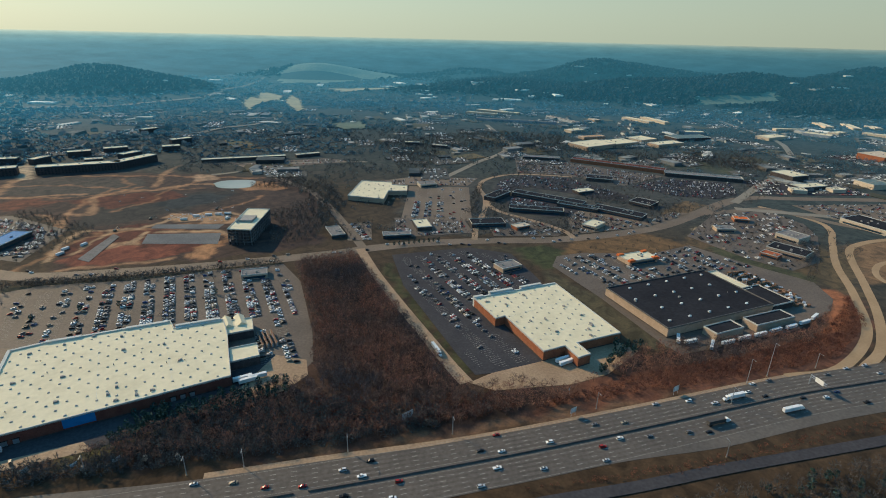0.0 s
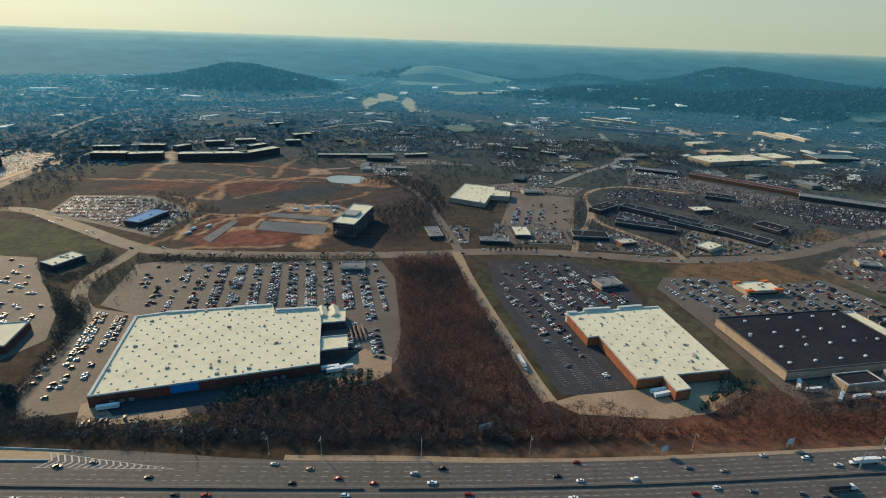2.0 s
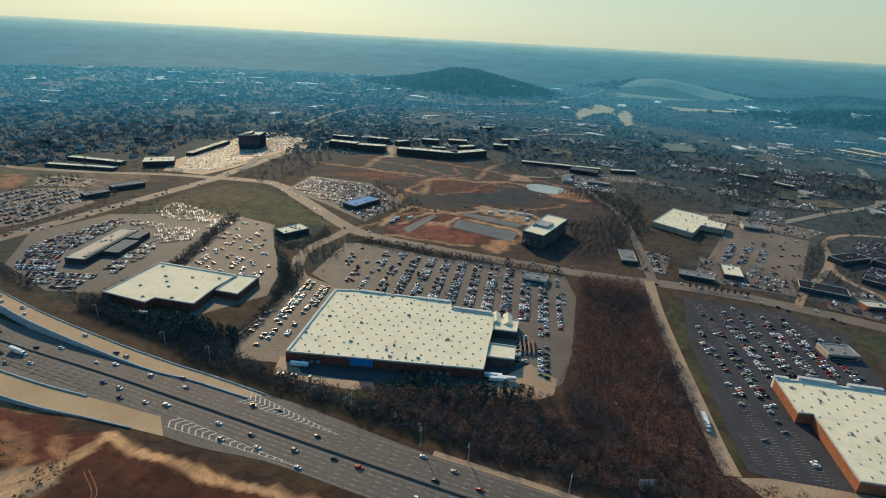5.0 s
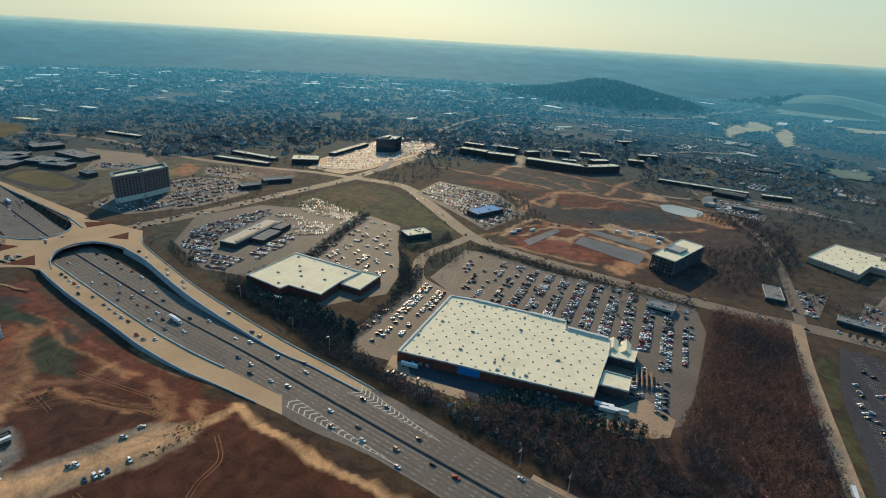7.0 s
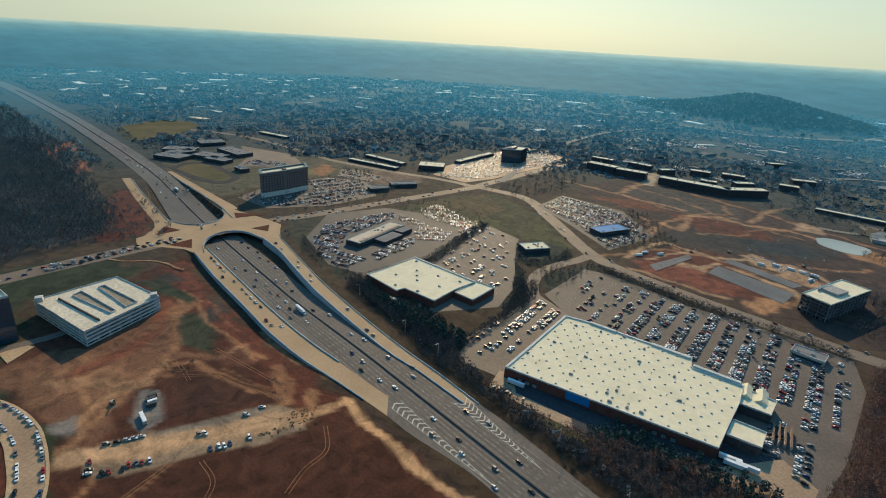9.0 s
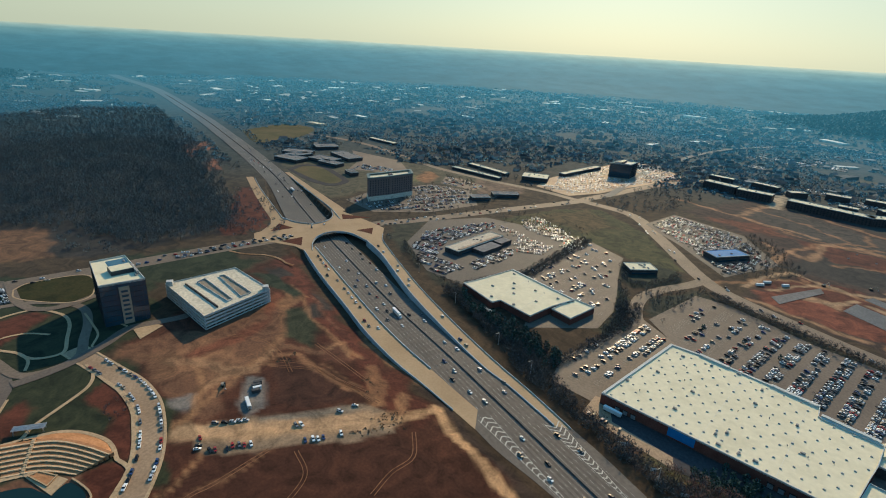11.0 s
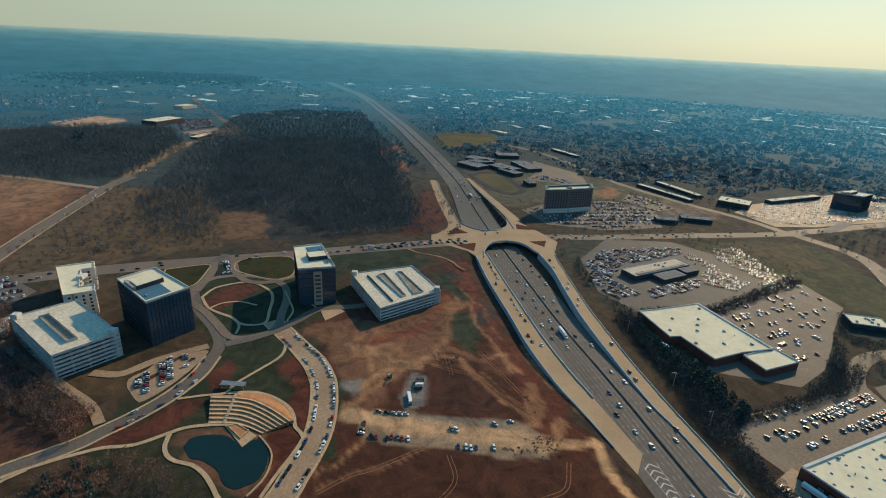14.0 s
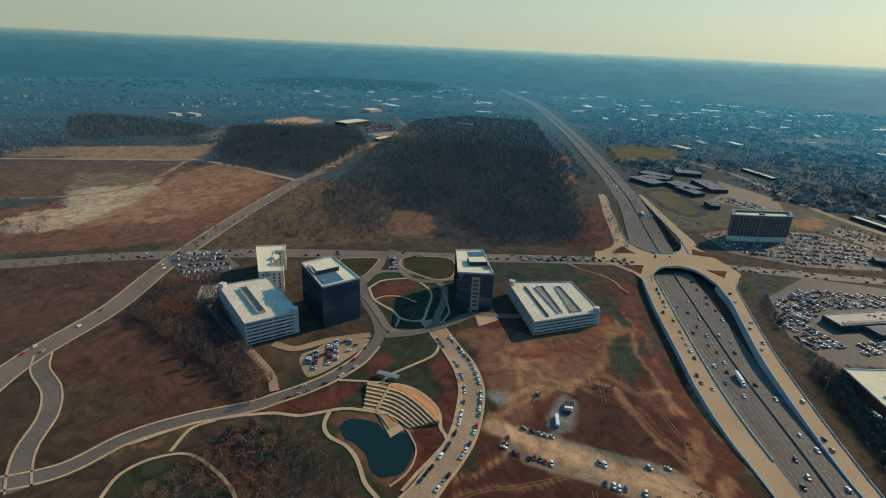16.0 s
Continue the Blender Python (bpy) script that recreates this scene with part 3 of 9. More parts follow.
# campus, meadows and fields
lay([(-230, -60), (-290, -44), (-340, -50), (-385, -78), (-430, -112), (-480, -80), (-560, -100), (-600, -250), (-520, -262), (-440, -214), (-392, -168), (-330, -190), (-280, -208), (-235, -150)], LAWNC, 6)
lay([(-341, -150), (-360, -153), (-374, -146), (-366, -136), (-349, -135), (-336, -142)], RUST, 7, warp=0.4)
lay([(-301, -173), (-317, -160), (-326, -147), (-306, -143), (-288, -158), (-276, -172), (-268, -190), (-282, -186)], RUST, 8, warp=0.4)
lay([(-366, -108), (-388, -100), (-370, -85), (-349, -74), (-329, -68), (-305, -64), (-299, -72), (-310, -77), (-328, -84), (-343, -84), (-353, -95)], RUST, 6, warp=0.4)
lay([(-292, -90), (-299, -81), (-300, -70), (-292, -64), (-266, -68), (-241, -74), (-236, -82), (-250, -80), (-266, -79), (-278, -82)], RUST, 4, warp=0.2)
lay([(-288, -146), (-274, -146), (-264, -132), (-262, -120), (-246, -100), (-240, -84), (-262, -76), (-292, -90), (-296, -120)], (0.12, 0.06, 0.036), 4, warp=0.2)
lay([(-262, -185), (-278, -150), (-262, -130), (-248, -106), (-232, -110), (-230, -170)], (0.036, 0.033, 0.018), 6)
lay([(-466, -212), (-500, -208), (-515, -190), (-508, -170), (-480, -176), (-456, -192)], RUST, 6, warp=0.4)
lay([(-640, -160), (-560, -100), (-530, -40), (-600, 0), (-660, -40)], LAWNC, 10)
lay([(-300, -215), (-330, -262), (-380, -225), (-340, -195)], MEADOW, 6)
lay([(-354, -610), (-408, -520), (-436, -452), (-350, -425), (-275, -422), (-180, -450), (-200, -640)], (0.074, 0.034, 0.021), 14)
lay([(-243, -378), (-205, -276), (-270, -205), (-323, -269), (-328, -331), (-335, -395), (-290, -388)], (0.074, 0.034, 0.021), 14)
lay([(-225, -345), (-212, -290), (-232, -262), (-250, -300), (-244, -350)], MEADOW, 10)
lay([(-160, -235), (-200, -228), (-216, -205), (-205, -165), (-170, -140), (-120, -200)], LAWNC, 5)
lay([(-200, -250), (-225, -230), (-236, -225), (-215, -240)], ORANGE, 6, amount=0.6)
lay([(-420, -605), (-475, -505), (-801, -555), (-880, -680), (-860, -730), (-695, -706), (-472, -637)], (0.10, 0.05, 0.028), 14)
lay([(-425, -608), (-472, -500), (-495, -523), (-442, -625)], LAWNC, 8)
lay([(-480, -650), (-600, -690), (-700, -705), (-720, -690), (-648, -642), (-528, -636)], SANDC, 12, amount=0.75)
lay([(-560, -700), (-640, -760), (-760, -760), (-720, -740)], SANDC, 14, amount=0.6)
lay([(-453, -492), (-628, -488), (-840, -530), (-870, -400), (-690, -300), (-620, -250), (-536, -365)], (0.095, 0.058, 0.030), 14)
lay([(-400, -610), (-370, -690), (-400, -800), (-500, -800), (-590, -760), (-654, -716), (-834, -784), (-862, -738), (-821, -556), (-636, -498), (-537, -462), (-481, -508)], (0.13, 0.056, 0.027), 14)
lay([(-560, -560), (-640, -600), (-760, -640), (-820, -640), (-815, -575), (-680, -520)], (0.21, 0.10, 0.045), 26, amount=0.7)
lay([(-640, -1180), (-748, -1008), (-851, -826), (-675, -750), (-613, -767), (-520, -850), (-480, -1000)], (0.105, 0.052, 0.028), 12)
lay([(-760, -1260), (-680, -1190), (-775, -1043), (-877, -844), (-1006, -884), (-960, -968)], (0.17, 0.098, 0.050), 14)
lay([(-450, -660), (-420, -740), (-500, -760), (-567, -712), (-660, -648), (-605, -625), (-545, -647), (-500, -648)], (0.34, 0.225, 0.135), 10)
lay([(-540, -427), (-706, -482), (-846, -522), (-848, -423), (-775, -270), (-660, -230), (-600, -300)], (0.105, 0.062, 0.030), 20)
lay([(-757, -310), (-797, -233), (-667, -180), (-638, -266)], (0.13, 0.068, 0.036), 10)
lay([(-871, -387), (-1100, -460), (-1100, -130), (-954, -76), (-720, -22), (-650, -150), (-640, -210), (-752, -250), (-753, -318)], SOIL, 14)
lay([(-690, -49), (-760, -40), (-900, -36), (-950, -14), (-790, 22), (-717, 7)], RUST, 8)
lay([(-716, 348), (-752, 470), (-740, 540), (-620, 540), (-485, 495), (-520, 460), (-610, 432)], (0.066, 0.058, 0.026), 8, warp=0.3)
lay([(-730, 400), (-740, 520), (-650, 510), (-640, 450)], (0.10, 0.06, 0.03), 30, amount=0.6)
lay([(-480, 395), (-440, 382), (-398, 345), (-370, 312), (-378, 305), (-412, 345), (-450, 372)], (0.040, 0.042, 0.024), 4, warp=0.3)
lay([(-525, 425), (-484, 402), (-458, 400), (-452, 470), (-490, 486), (-530, 470)], (0.036, 0.036, 0.024), 4, warp=0.3)
lay([(-430, 400), (-405, 382), (-392, 375), (-400, 462), (-436, 470)], (0.040, 0.038, 0.026), 5, warp=0.3)
lay([(-285, 228), (-80, 258), (90, 306), (330, 375), (410, 450), (420, 512), (330, 425), (165, 384), (60, 338), (26, 326), (-98, 588), (-165, 560), (-104, 350), (-130, 330), (-215, 258)], (0.062, 0.036, 0.026), 8)
lay([(60, 300), (220, 338), (330, 372), (405, 440), (424, 510), (395, 470), (330, 410), (220, 372), (110, 340)], (0.14, 0.06, 0.035), 12)
lay([(-110, 252), (60, 296), (220, 338), (220, 330), (60, 288), (-110, 246)], (0.13, 0.075, 0.045), 6)
lay([(-240, 246), (-200, 252), (-172, 286), (-205, 270)], (0.10, 0.085, 0.035), 10)
lay([(120, 545), (160, 480), (200, 395), (175, 388), (125, 470), (112, 520)], (0.07, 0.056, 0.032), 8)
lay([(380, 640), (400, 560), (430, 500), (500, 600), (480, 700)], (0.10, 0.068, 0.036), 12)
lay([(-60, 560), (-40, 500), (14, 372), (28, 345), (18, 345), (-10, 405), (-68, 545)], (0.052, 0.05, 0.022), 5, warp=0.4)
lay([(-440, 470), (-400, 486), (-313, 508), (-180, 556), (-180, 546), (-313, 497), (-400, 474), (-430, 440)], (0.045, 0.04, 0.026), 5, warp=0.3)
lay([(-640, 190), (-720, 236), (-722, 190), (-660, 165), (-500, 190), (-500, 210), (-545, 186)], (0.042, 0.038, 0.025), 6, warp=0.5)
lay([(172, 646), (265, 684), (313, 637), (252, 604), (169, 603), (140, 592)], (0.13, 0.075, 0.034), 6, warp=0.3)
lay([(84, 612), (124, 626), (149, 607), (130, 562), (118, 548), (108, 560)], (0.05, 0.05, 0.02), 6, warp=0.3)
lay([(395, 520), (420, 508), (392, 450), (350, 418), (345, 428), (385, 470)], (0.26, 0.10, 0.045), 6, warp=0.4)
lay([(310, 640), (365, 585), (410, 540), (440, 600), (400, 690), (330, 680)], (0.11, 0.07, 0.036), 8, warp=0.4)
lay([(-60, 590), (30, 618), (90, 620), (100, 560), (84, 596), (32, 612)], (0.06, 0.045, 0.026), 4, warp=0.3)
for ln, w in (([(-438, 540), (-459, 600), (-459, 636), (-395, 650), (-367, 701), (-316, 730), (-290, 720)], 7), ([(-392, 538), (-380, 590), (-378, 640)], 8), ([(-365, 640), (-290, 650), (-276, 640)], 7), ([(-425, 640), (-424, 560)], 5)):
    lay(ln, (0.34, 0.22, 0.125), 4, w, 0.4, 0.85)
lay([(-298, 96), (-302, 112), (-304, 126), (-271, 133), (-227, 145), (-191, 158), (-140, 171)], (0.44, 0.255, 0.125), 3, 7, 0.25, 0.95)
lay([(-330, 124), (-304, 133), (-271, 141), (-229, 154), (-170, 169)], (0.05, 0.032, 0.024), 4, 6, 0.3, 0.8)
lay([(-70, 645), (60, 660), (300, 715), (420, 765), (620, 960), (490, 1070), (260, 1150), (100, 960), (-60, 900)], (0.060, 0.052, 0.045), 20, amount=0.85)
# retail verges and the fields beside the curving ramps
lay([(343, 638), (363, 620), (415, 547), (393, 517), (347, 589), (331, 628)], (0.066, 0.060, 0.030), 5, warp=0.3)
lay([(336, 780), (392, 846), (416, 816), (315, 726)], (0.13, 0.082, 0.042), 8, warp=0.4)
lay([(520, 650), (492, 590), (462, 530), (540, 540), (760, 640), (640, 690), (580, 672)], (0.17, 0.10, 0.052), 10, warp=0.5)
lay([(477, 1155), (604, 1103), (587, 1047), (456, 1099)], (0.070, 0.064, 0.032), 14)
lay([(385, 695), (340, 672), (345, 704), (378, 718)], (0.30, 0.22, 0.13), 8, warp=0.3, amount=0.8)
# western fields, clay works and verges
lay([(-754, -1016), (-846, -1136), (-934, -1015), (-987, -919), (-1030, -897), (-908, -832), (-874, -815)], (0.21, 0.13, 0.065), 16, warp=0.5)
lay([(-746, -979), (-811, -884), (-855, -797), (-739, -747), (-707, -832), (-699, -907)], (0.105, 0.052, 0.034), 16)
lay([(-690, -905), (-735, -850), (-738, -760), (-650, -740), (-600, -820)], (0.145, 0.095, 0.050), 18)
lay([(-595, -808), (-636, -795), (-689, -720), (-658, -667), (-579, -665), (-487, -668)], (0.36, 0.27, 0.17), 12, warp=0.6, amount=0.9)
lay([(-845, -600), (-868, -680), (-872, -760), (-760, -750), (-640, -690), (-480, -640), (-560, -560)], (0.22, 0.115, 0.058), 18, amount=0.9)
lay([(-560, -690), (-700, -650), (-800, -640), (-700, -720)], (0.23, 0.10, 0.05), 30, amount=0.5)
lay([(-871, -549), (-1006, -583), (-1222, -602), (-1278, -583), (-1063, -562), (-895, -541)], (0.24, 0.15, 0.075), 12, warp=0.5)
lay([(-1429, -1062), (-1569, -1030), (-1530, -913), (-1450, -902), (-1353, -968)], (0.48, 0.26, 0.12), 26)
lay([(-1376, -681), (-1509, -602), (-1400, -549), (-1293, -591)], (0.34, 0.20, 0.11), 26, warp=0.5)
lay([(-1015, -869), (-1060, -900), (-1200, -1000), (-1330, -1040), (-1290, -1080), (-1100, -1010)], (0.20, 0.12, 0.06), 20)
lay([(-1292, -170), (-1372, -126), (-1274, -104), (-1187, -140)], (0.24, 0.095, 0.05), 16, warp=0.5)
lay([(-1124, -106), (-1163, -87), (-1070, -71), (-1060, -92)], (0.24, 0.095, 0.05), 14, warp=0.5)
# ground north of the interchange: school grass, ball diamond, dry lots
lay([(-1150, 40), (-1240, 190), (-1100, 320), (-960, 440), (-840, 400), (-800, 350), (-890, 360), (-940, 300), (-900, 170), (-850, 110), (-960, 60)], (0.085, 0.070, 0.042), 16)
lay([(-1000, 290), (-1037, 335), (-987, 331), (-941, 295), (-957, 282)], (0.23, 0.11, 0.05), 10, warp=0.3)
lay([(-960, 250), (-1010, 280), (-1000, 292), (-950, 280)], (0.14, 0.12, 0.05), 12)
lay([(-850, 360), (-960, 400), (-900, 470), (-850, 450)], (0.15, 0.098, 0.066), 12, warp=0.4)
# darker swales, stripped clay and haul tracks on the site
lay([(-429, 753), (-400, 817), (-338, 820), (-341, 780), (-397, 733)], (0.030, 0.030, 0.032), 12)
lay([(-424, 545), (-379, 591), (-312, 593), (-312, 564), (-399, 523)], (0.15, 0.048, 0.028), 10)
lay([(-432, 891), (-449, 939), (-415, 942), (-395, 911)], (0.30, 0.19, 0.115), 8, warp=0.4)
lay([(-716, 870), (-830, 1019), (-820, 1042), (-700, 885)], (0.34, 0.26, 0.17), 6, warp=0.2)
for ln, w in (([(-753, 742), (-655, 771), (-560, 803)], 7), ([(-515, 823), (-465, 835), (-428, 874), (-385, 878)], 7), ([(-477, 857), (-501, 922), (-511, 974)], 10), ([(-680, 771), (-708, 834), (-721, 867)], 12), ([(-523, 704), (-491, 703), (-529, 774), (-540, 800)], 11),
              ([(-411, 517), (-359, 535), (-307, 555)], 6), ([(-478, 620), (-500, 660), (-560, 700)], 9)):
    lay(ln, (0.30, 0.17, 0.09), 5, w, 0.5, 0.75)
# worked ground beside the garage
lay([(-478, 26), (-480, 46), (-422, 56), (-404, 46), (-425, 30)], (0.040, 0.040, 0.022), 9, warp=0.5)
lay([(-573, -5), (-556, 23), (-511, 44), (-501, 38), (-532, 17)], (0.030, 0.034, 0.020), 8, warp=0.5)
lay([(-398, 48), (-413, 64), (-400, 76), (-376, 79), (-375, 62)], (0.10, 0.042, 0.025), 6, warp=0.4)
lay([(-397, 21), (-373, 52), (-330, 73), (-325, 40), (-341, 16)], (0.052, 0.023, 0.015), 5, warp=0.3)
lay([(-518, 15), (-506, 27), (-476, 19), (-456, 6), (-434, -24), (-420, -44), (-404, -56), (-403, -40), (-422, -17), (-444, 11)], (0.15, 0.055, 0.030), 10, warp=0.5)
for ln, w, c in (([(-503, 47), (-484, 36), (-476, 25), (-458, 23), (-434, 27)], 4, (0.2, 0.1, 0.05)), ([(-506, 53), (-471, 63), (-434, 71)], 3, (0.16, 0.07, 0.04)), ([(-381, 4), (-391, 13), (-398, 22), (-394, 37), (-374, 50), (-339, 71)], 5, (0.26, 0.13, 0.065)), ([(-390, -13), (-404, 4), (-409, 27), (-396, 53)], 7, (0.17, 0.085, 0.046)), ([(-404, 54), (-401, 64), (-411, 75), (-380, 77)], 3, (0.3, 0.16, 0.08)), ([(-367, -29), (-384, -16), (-383, 0), (-406, 15)], 8, (0.28, 0.155, 0.08)), ([(-407, -62), (-405, -43), (-386, -20), (-381, 4)], 12, (0.24, 0.135, 0.072))):
    lay(ln, c, 4, w, 0.4, 0.75)
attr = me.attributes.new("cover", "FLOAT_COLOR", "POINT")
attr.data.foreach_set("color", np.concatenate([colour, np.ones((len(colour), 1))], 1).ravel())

# hills that close the horizon, a far ring raised to fit the camera's horizon
rows_r = [(3300, -6), (3700, 30), (4050, 95), (4350, 150), (4600, 196), (4750, 224)]
NA = 360
rv, rf = [], []
for k, (r, z) in enumerate(rows_r):
    for i in range(NA):
        a = 2 * math.pi * i / NA
        w = noise.fractal(Vector((math.cos(a) * 6, math.sin(a) * 6, k * 1.7)), 1.0, 2.0, 4)
        rv.append((r * math.cos(a), r * math.sin(a), z + (w * 9 if 0 < k < 5 else w * 3.5)))
for k in range(len(rows_r) - 1):
    for i in range(NA):
        j = (i + 1) % NA
        rf.append((k * NA + i, k * NA + j, (k + 1) * NA + j, (k + 1) * NA + i))
# haze painted as emission: teal low down, cream towards the top, brighter sunward
M_BACK = material("haze_glow", [(0.002, 0.008, 0.012), (0.004, 0.012, 0.017), (0.006, 0.015, 0.02), (0.01, 0.02, 0.024)], 0.008, fine=0.05)
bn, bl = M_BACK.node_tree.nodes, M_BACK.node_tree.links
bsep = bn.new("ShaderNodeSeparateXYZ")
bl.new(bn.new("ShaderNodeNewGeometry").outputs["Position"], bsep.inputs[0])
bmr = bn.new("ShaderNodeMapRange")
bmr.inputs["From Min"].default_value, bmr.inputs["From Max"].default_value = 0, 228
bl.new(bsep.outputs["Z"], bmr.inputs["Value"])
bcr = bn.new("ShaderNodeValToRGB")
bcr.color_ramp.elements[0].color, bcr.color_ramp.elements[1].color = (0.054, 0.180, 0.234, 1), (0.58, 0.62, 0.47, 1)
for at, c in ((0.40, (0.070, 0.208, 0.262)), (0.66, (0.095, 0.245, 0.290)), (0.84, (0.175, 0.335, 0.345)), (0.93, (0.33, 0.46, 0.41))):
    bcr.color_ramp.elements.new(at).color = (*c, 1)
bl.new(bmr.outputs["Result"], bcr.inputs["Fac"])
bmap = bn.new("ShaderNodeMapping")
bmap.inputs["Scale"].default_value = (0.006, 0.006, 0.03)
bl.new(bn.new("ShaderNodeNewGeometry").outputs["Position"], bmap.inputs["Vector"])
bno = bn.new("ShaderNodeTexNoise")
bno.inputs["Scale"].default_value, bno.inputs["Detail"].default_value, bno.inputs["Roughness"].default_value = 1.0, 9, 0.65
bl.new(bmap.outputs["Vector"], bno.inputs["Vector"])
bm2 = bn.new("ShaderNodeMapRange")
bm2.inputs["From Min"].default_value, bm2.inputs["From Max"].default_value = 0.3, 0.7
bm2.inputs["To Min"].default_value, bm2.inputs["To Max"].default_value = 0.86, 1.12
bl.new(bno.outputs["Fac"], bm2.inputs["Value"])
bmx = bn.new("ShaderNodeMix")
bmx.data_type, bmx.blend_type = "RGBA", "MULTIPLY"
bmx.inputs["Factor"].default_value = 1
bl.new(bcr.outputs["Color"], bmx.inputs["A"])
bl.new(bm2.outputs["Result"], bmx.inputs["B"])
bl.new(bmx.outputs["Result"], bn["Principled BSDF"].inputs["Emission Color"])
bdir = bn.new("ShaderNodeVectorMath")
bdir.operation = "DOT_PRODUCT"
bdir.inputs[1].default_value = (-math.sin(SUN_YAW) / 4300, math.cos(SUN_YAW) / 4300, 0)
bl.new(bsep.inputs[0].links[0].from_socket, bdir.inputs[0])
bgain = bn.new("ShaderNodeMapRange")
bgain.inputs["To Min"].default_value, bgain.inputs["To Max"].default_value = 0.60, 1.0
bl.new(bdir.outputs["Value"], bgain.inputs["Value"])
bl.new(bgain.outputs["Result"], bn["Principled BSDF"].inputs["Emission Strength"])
tagged(mesh("backdrop_hills", rv, rf, M_BACK, smooth=True), "horizon ridges with blue haze painted as a glow", "backdrop", kind="structure")

# ---- highway ----
hx = HWY[:, 0]
half_s = 22 + 8 * ease((hx - 90) / 100) + (9 * ease((-205 - hx) / 70) + 3 * ease((-330 - hx) / 150)) * ease((hx + 1000) / 250)
half_n = 18.5 + 4 * ease((40 - hx) / 120) + 7 * ease((-120 - hx) / 120) - 8 * ease((-290 - hx) / 60)
ha, hb = sides(HWY, -half_n, half_s)
hz = hwy_z(hx) + 0.12 + 1.2 * ease((-1000 - hx) / 300)
M_HWY = material("highway_asphalt", [(0.092, 0.080, 0.070), (0.122, 0.105, 0.090)], 0.02, fine=0.4, rough=0.72, spec=0.13)
# far lanes get the same painted haze glow
paint_haze(M_HWY, low_haze=0.05)
highway = strip("highway", ha, hb, hz, hz, M_HWY, depth=0.5)
near_n = (hx > -130) & (hx < 300)
sh_in, sh_out = sides(HWY[near_n], -half_n[near_n] - 0.05, -half_n[near_n] - 4.5)
tagged(strip("shoulder", sh_in, sh_out, hz[near_n] - 0.02, hz[near_n] - 0.06, M_CONCRETE, depth=0.4), "pale gravel shoulder along the highway", "shoulder", kind="structure")
tagged(highway, "ten-lane asphalt highway dipping under an overpass", "highway", kind="structure")


def shelf(name, inner, outer, label, depth=8.5, mat=None, z=0.16):
    a, b = spline(inner, 10.0), spline(outer, 10.0)
    n = max(len(a), len(b))
    ra = np.stack([np.interp(np.linspace(0, 1, n), np.linspace(0, 1, len(a)), a[:, k]) for k in (0, 1)], 1)
    rb = np.stack([np.interp(np.linspace(0, 1, n), np.linspace(0, 1, len(b)), b[:, k]) for k in (0, 1)], 1)
    ob = strip(name, ra, rb, z, z, mat or M_CONCRETE_RAMP, depth=depth)
    tagged(ob, label, "ramp", kind="structure")
    return ra, rb


S_IN = [(-640, 69), (-541, 89), (-446, 109.5), (-390, 124.5), (-353, 137), (-318, 148.5), (-296, 156)]
S_OUT = [(-630, 55), (-554, 68), (-480, 84), (-422, 96), (-370, 111), (-335, 125), (-300, 138.5), (-277, 147)]
N_IN = [(-653, 135), (-601, 145), (-551, 149), (-485, 155), (-409, 167), (-349, 179), (-319, 189), (-292, 196), (-268, 202)]
N_OUT = [(-672, 160), (-650, 156), (-608, 158), (-555, 162), (-494, 168), (-415, 180), (-352, 192), (-306, 203), (-277, 209), (-262, 212)]
rs_in, rs_out = shelf("ramp_south", S_IN, S_OUT, "pale concrete exit ramp with slow traffic")
rn_in, rn_out = shelf("ramp_north", N_IN, N_OUT, "pale concrete entry ramp above a retaining wall")
deck = patch("overpass_deck", [(-627, 64), (-654, 66), (-676, 74), (-690, 89), (-691, 107), (-680, 122), (-653, 135), (-672, 160), (-698, 167), (-723, 155), (-781, 121), (-800, 115), (-790, 105), (-765, 105), (-747, 100), (-732, 86),
                               (-728, 68), (-738, 48), (-760, 33), (-759, 17), (-735, 17), (-707, 5), (-700, -4), (-661, -2), (-663, 19), (-645, 45), (-630, 55)], M_CONCRETE_RAMP, "pale concrete overpass deck of an interchange", "bridge", z=0.2, depth=1.6)
for isl in ([(-705, 17), (-736, 28), (-715, 46)], [(-665, 29), (-677, 56), (-646, 53)], [(-768, 117), (-744, 116), (-746, 156)], [(-694, 128), (-701, 152), (-676, 146)]):
    patch("traffic_island", isl, M_MULCH, "brown triangular island with a kerb on the interchange", "traffic island", z=0.36, depth=0.3)
M_GREYPAD = material("fresh_grey_base", [(0.12, 0.125, 0.13), (0.16, 0.165, 0.165)], 0.03, fine=0.5)
M_LOOP = material("sandy_concrete", [(0.25, 0.17, 0.105), (0.33, 0.23, 0.145)], 0.03, fine=0.5, rough=0.72, spec=0.13)

# ---- roads ----
road("arterial_west", [(-250, -800), (-366, -604), (-431, -518), (-523, -356), (-600, -166), (-653, -36), (-680, 40), (-700, 95)], 26, M_ASPHALT_OLD, "wide worn asphalt arterial road")
road("arterial_east", [(-705, 110), (-718, 160), (-728, 226), (-755, 350), (-790, 515), (-808, 560), (-826, 610), (-858, 690), (-892, 790), (-905, 870), (-915, 960)], 20, M_ASPHALT_OLD, "wide worn asphalt arterial road")
road("ring_road", [(-790, 540), (-705, 577), (-600, 548), (-473, 506), (-417, 501), (-350, 515), (-265, 537), (-138, 579), (-80, 605), (-16, 625), (60, 638), (157, 650), (285, 699), (380, 772), (469, 848), (527, 873), (583, 871), (745, 875), (1000, 880)], 20, M_ASPHALT_OLD, "four-lane worn asphalt road")
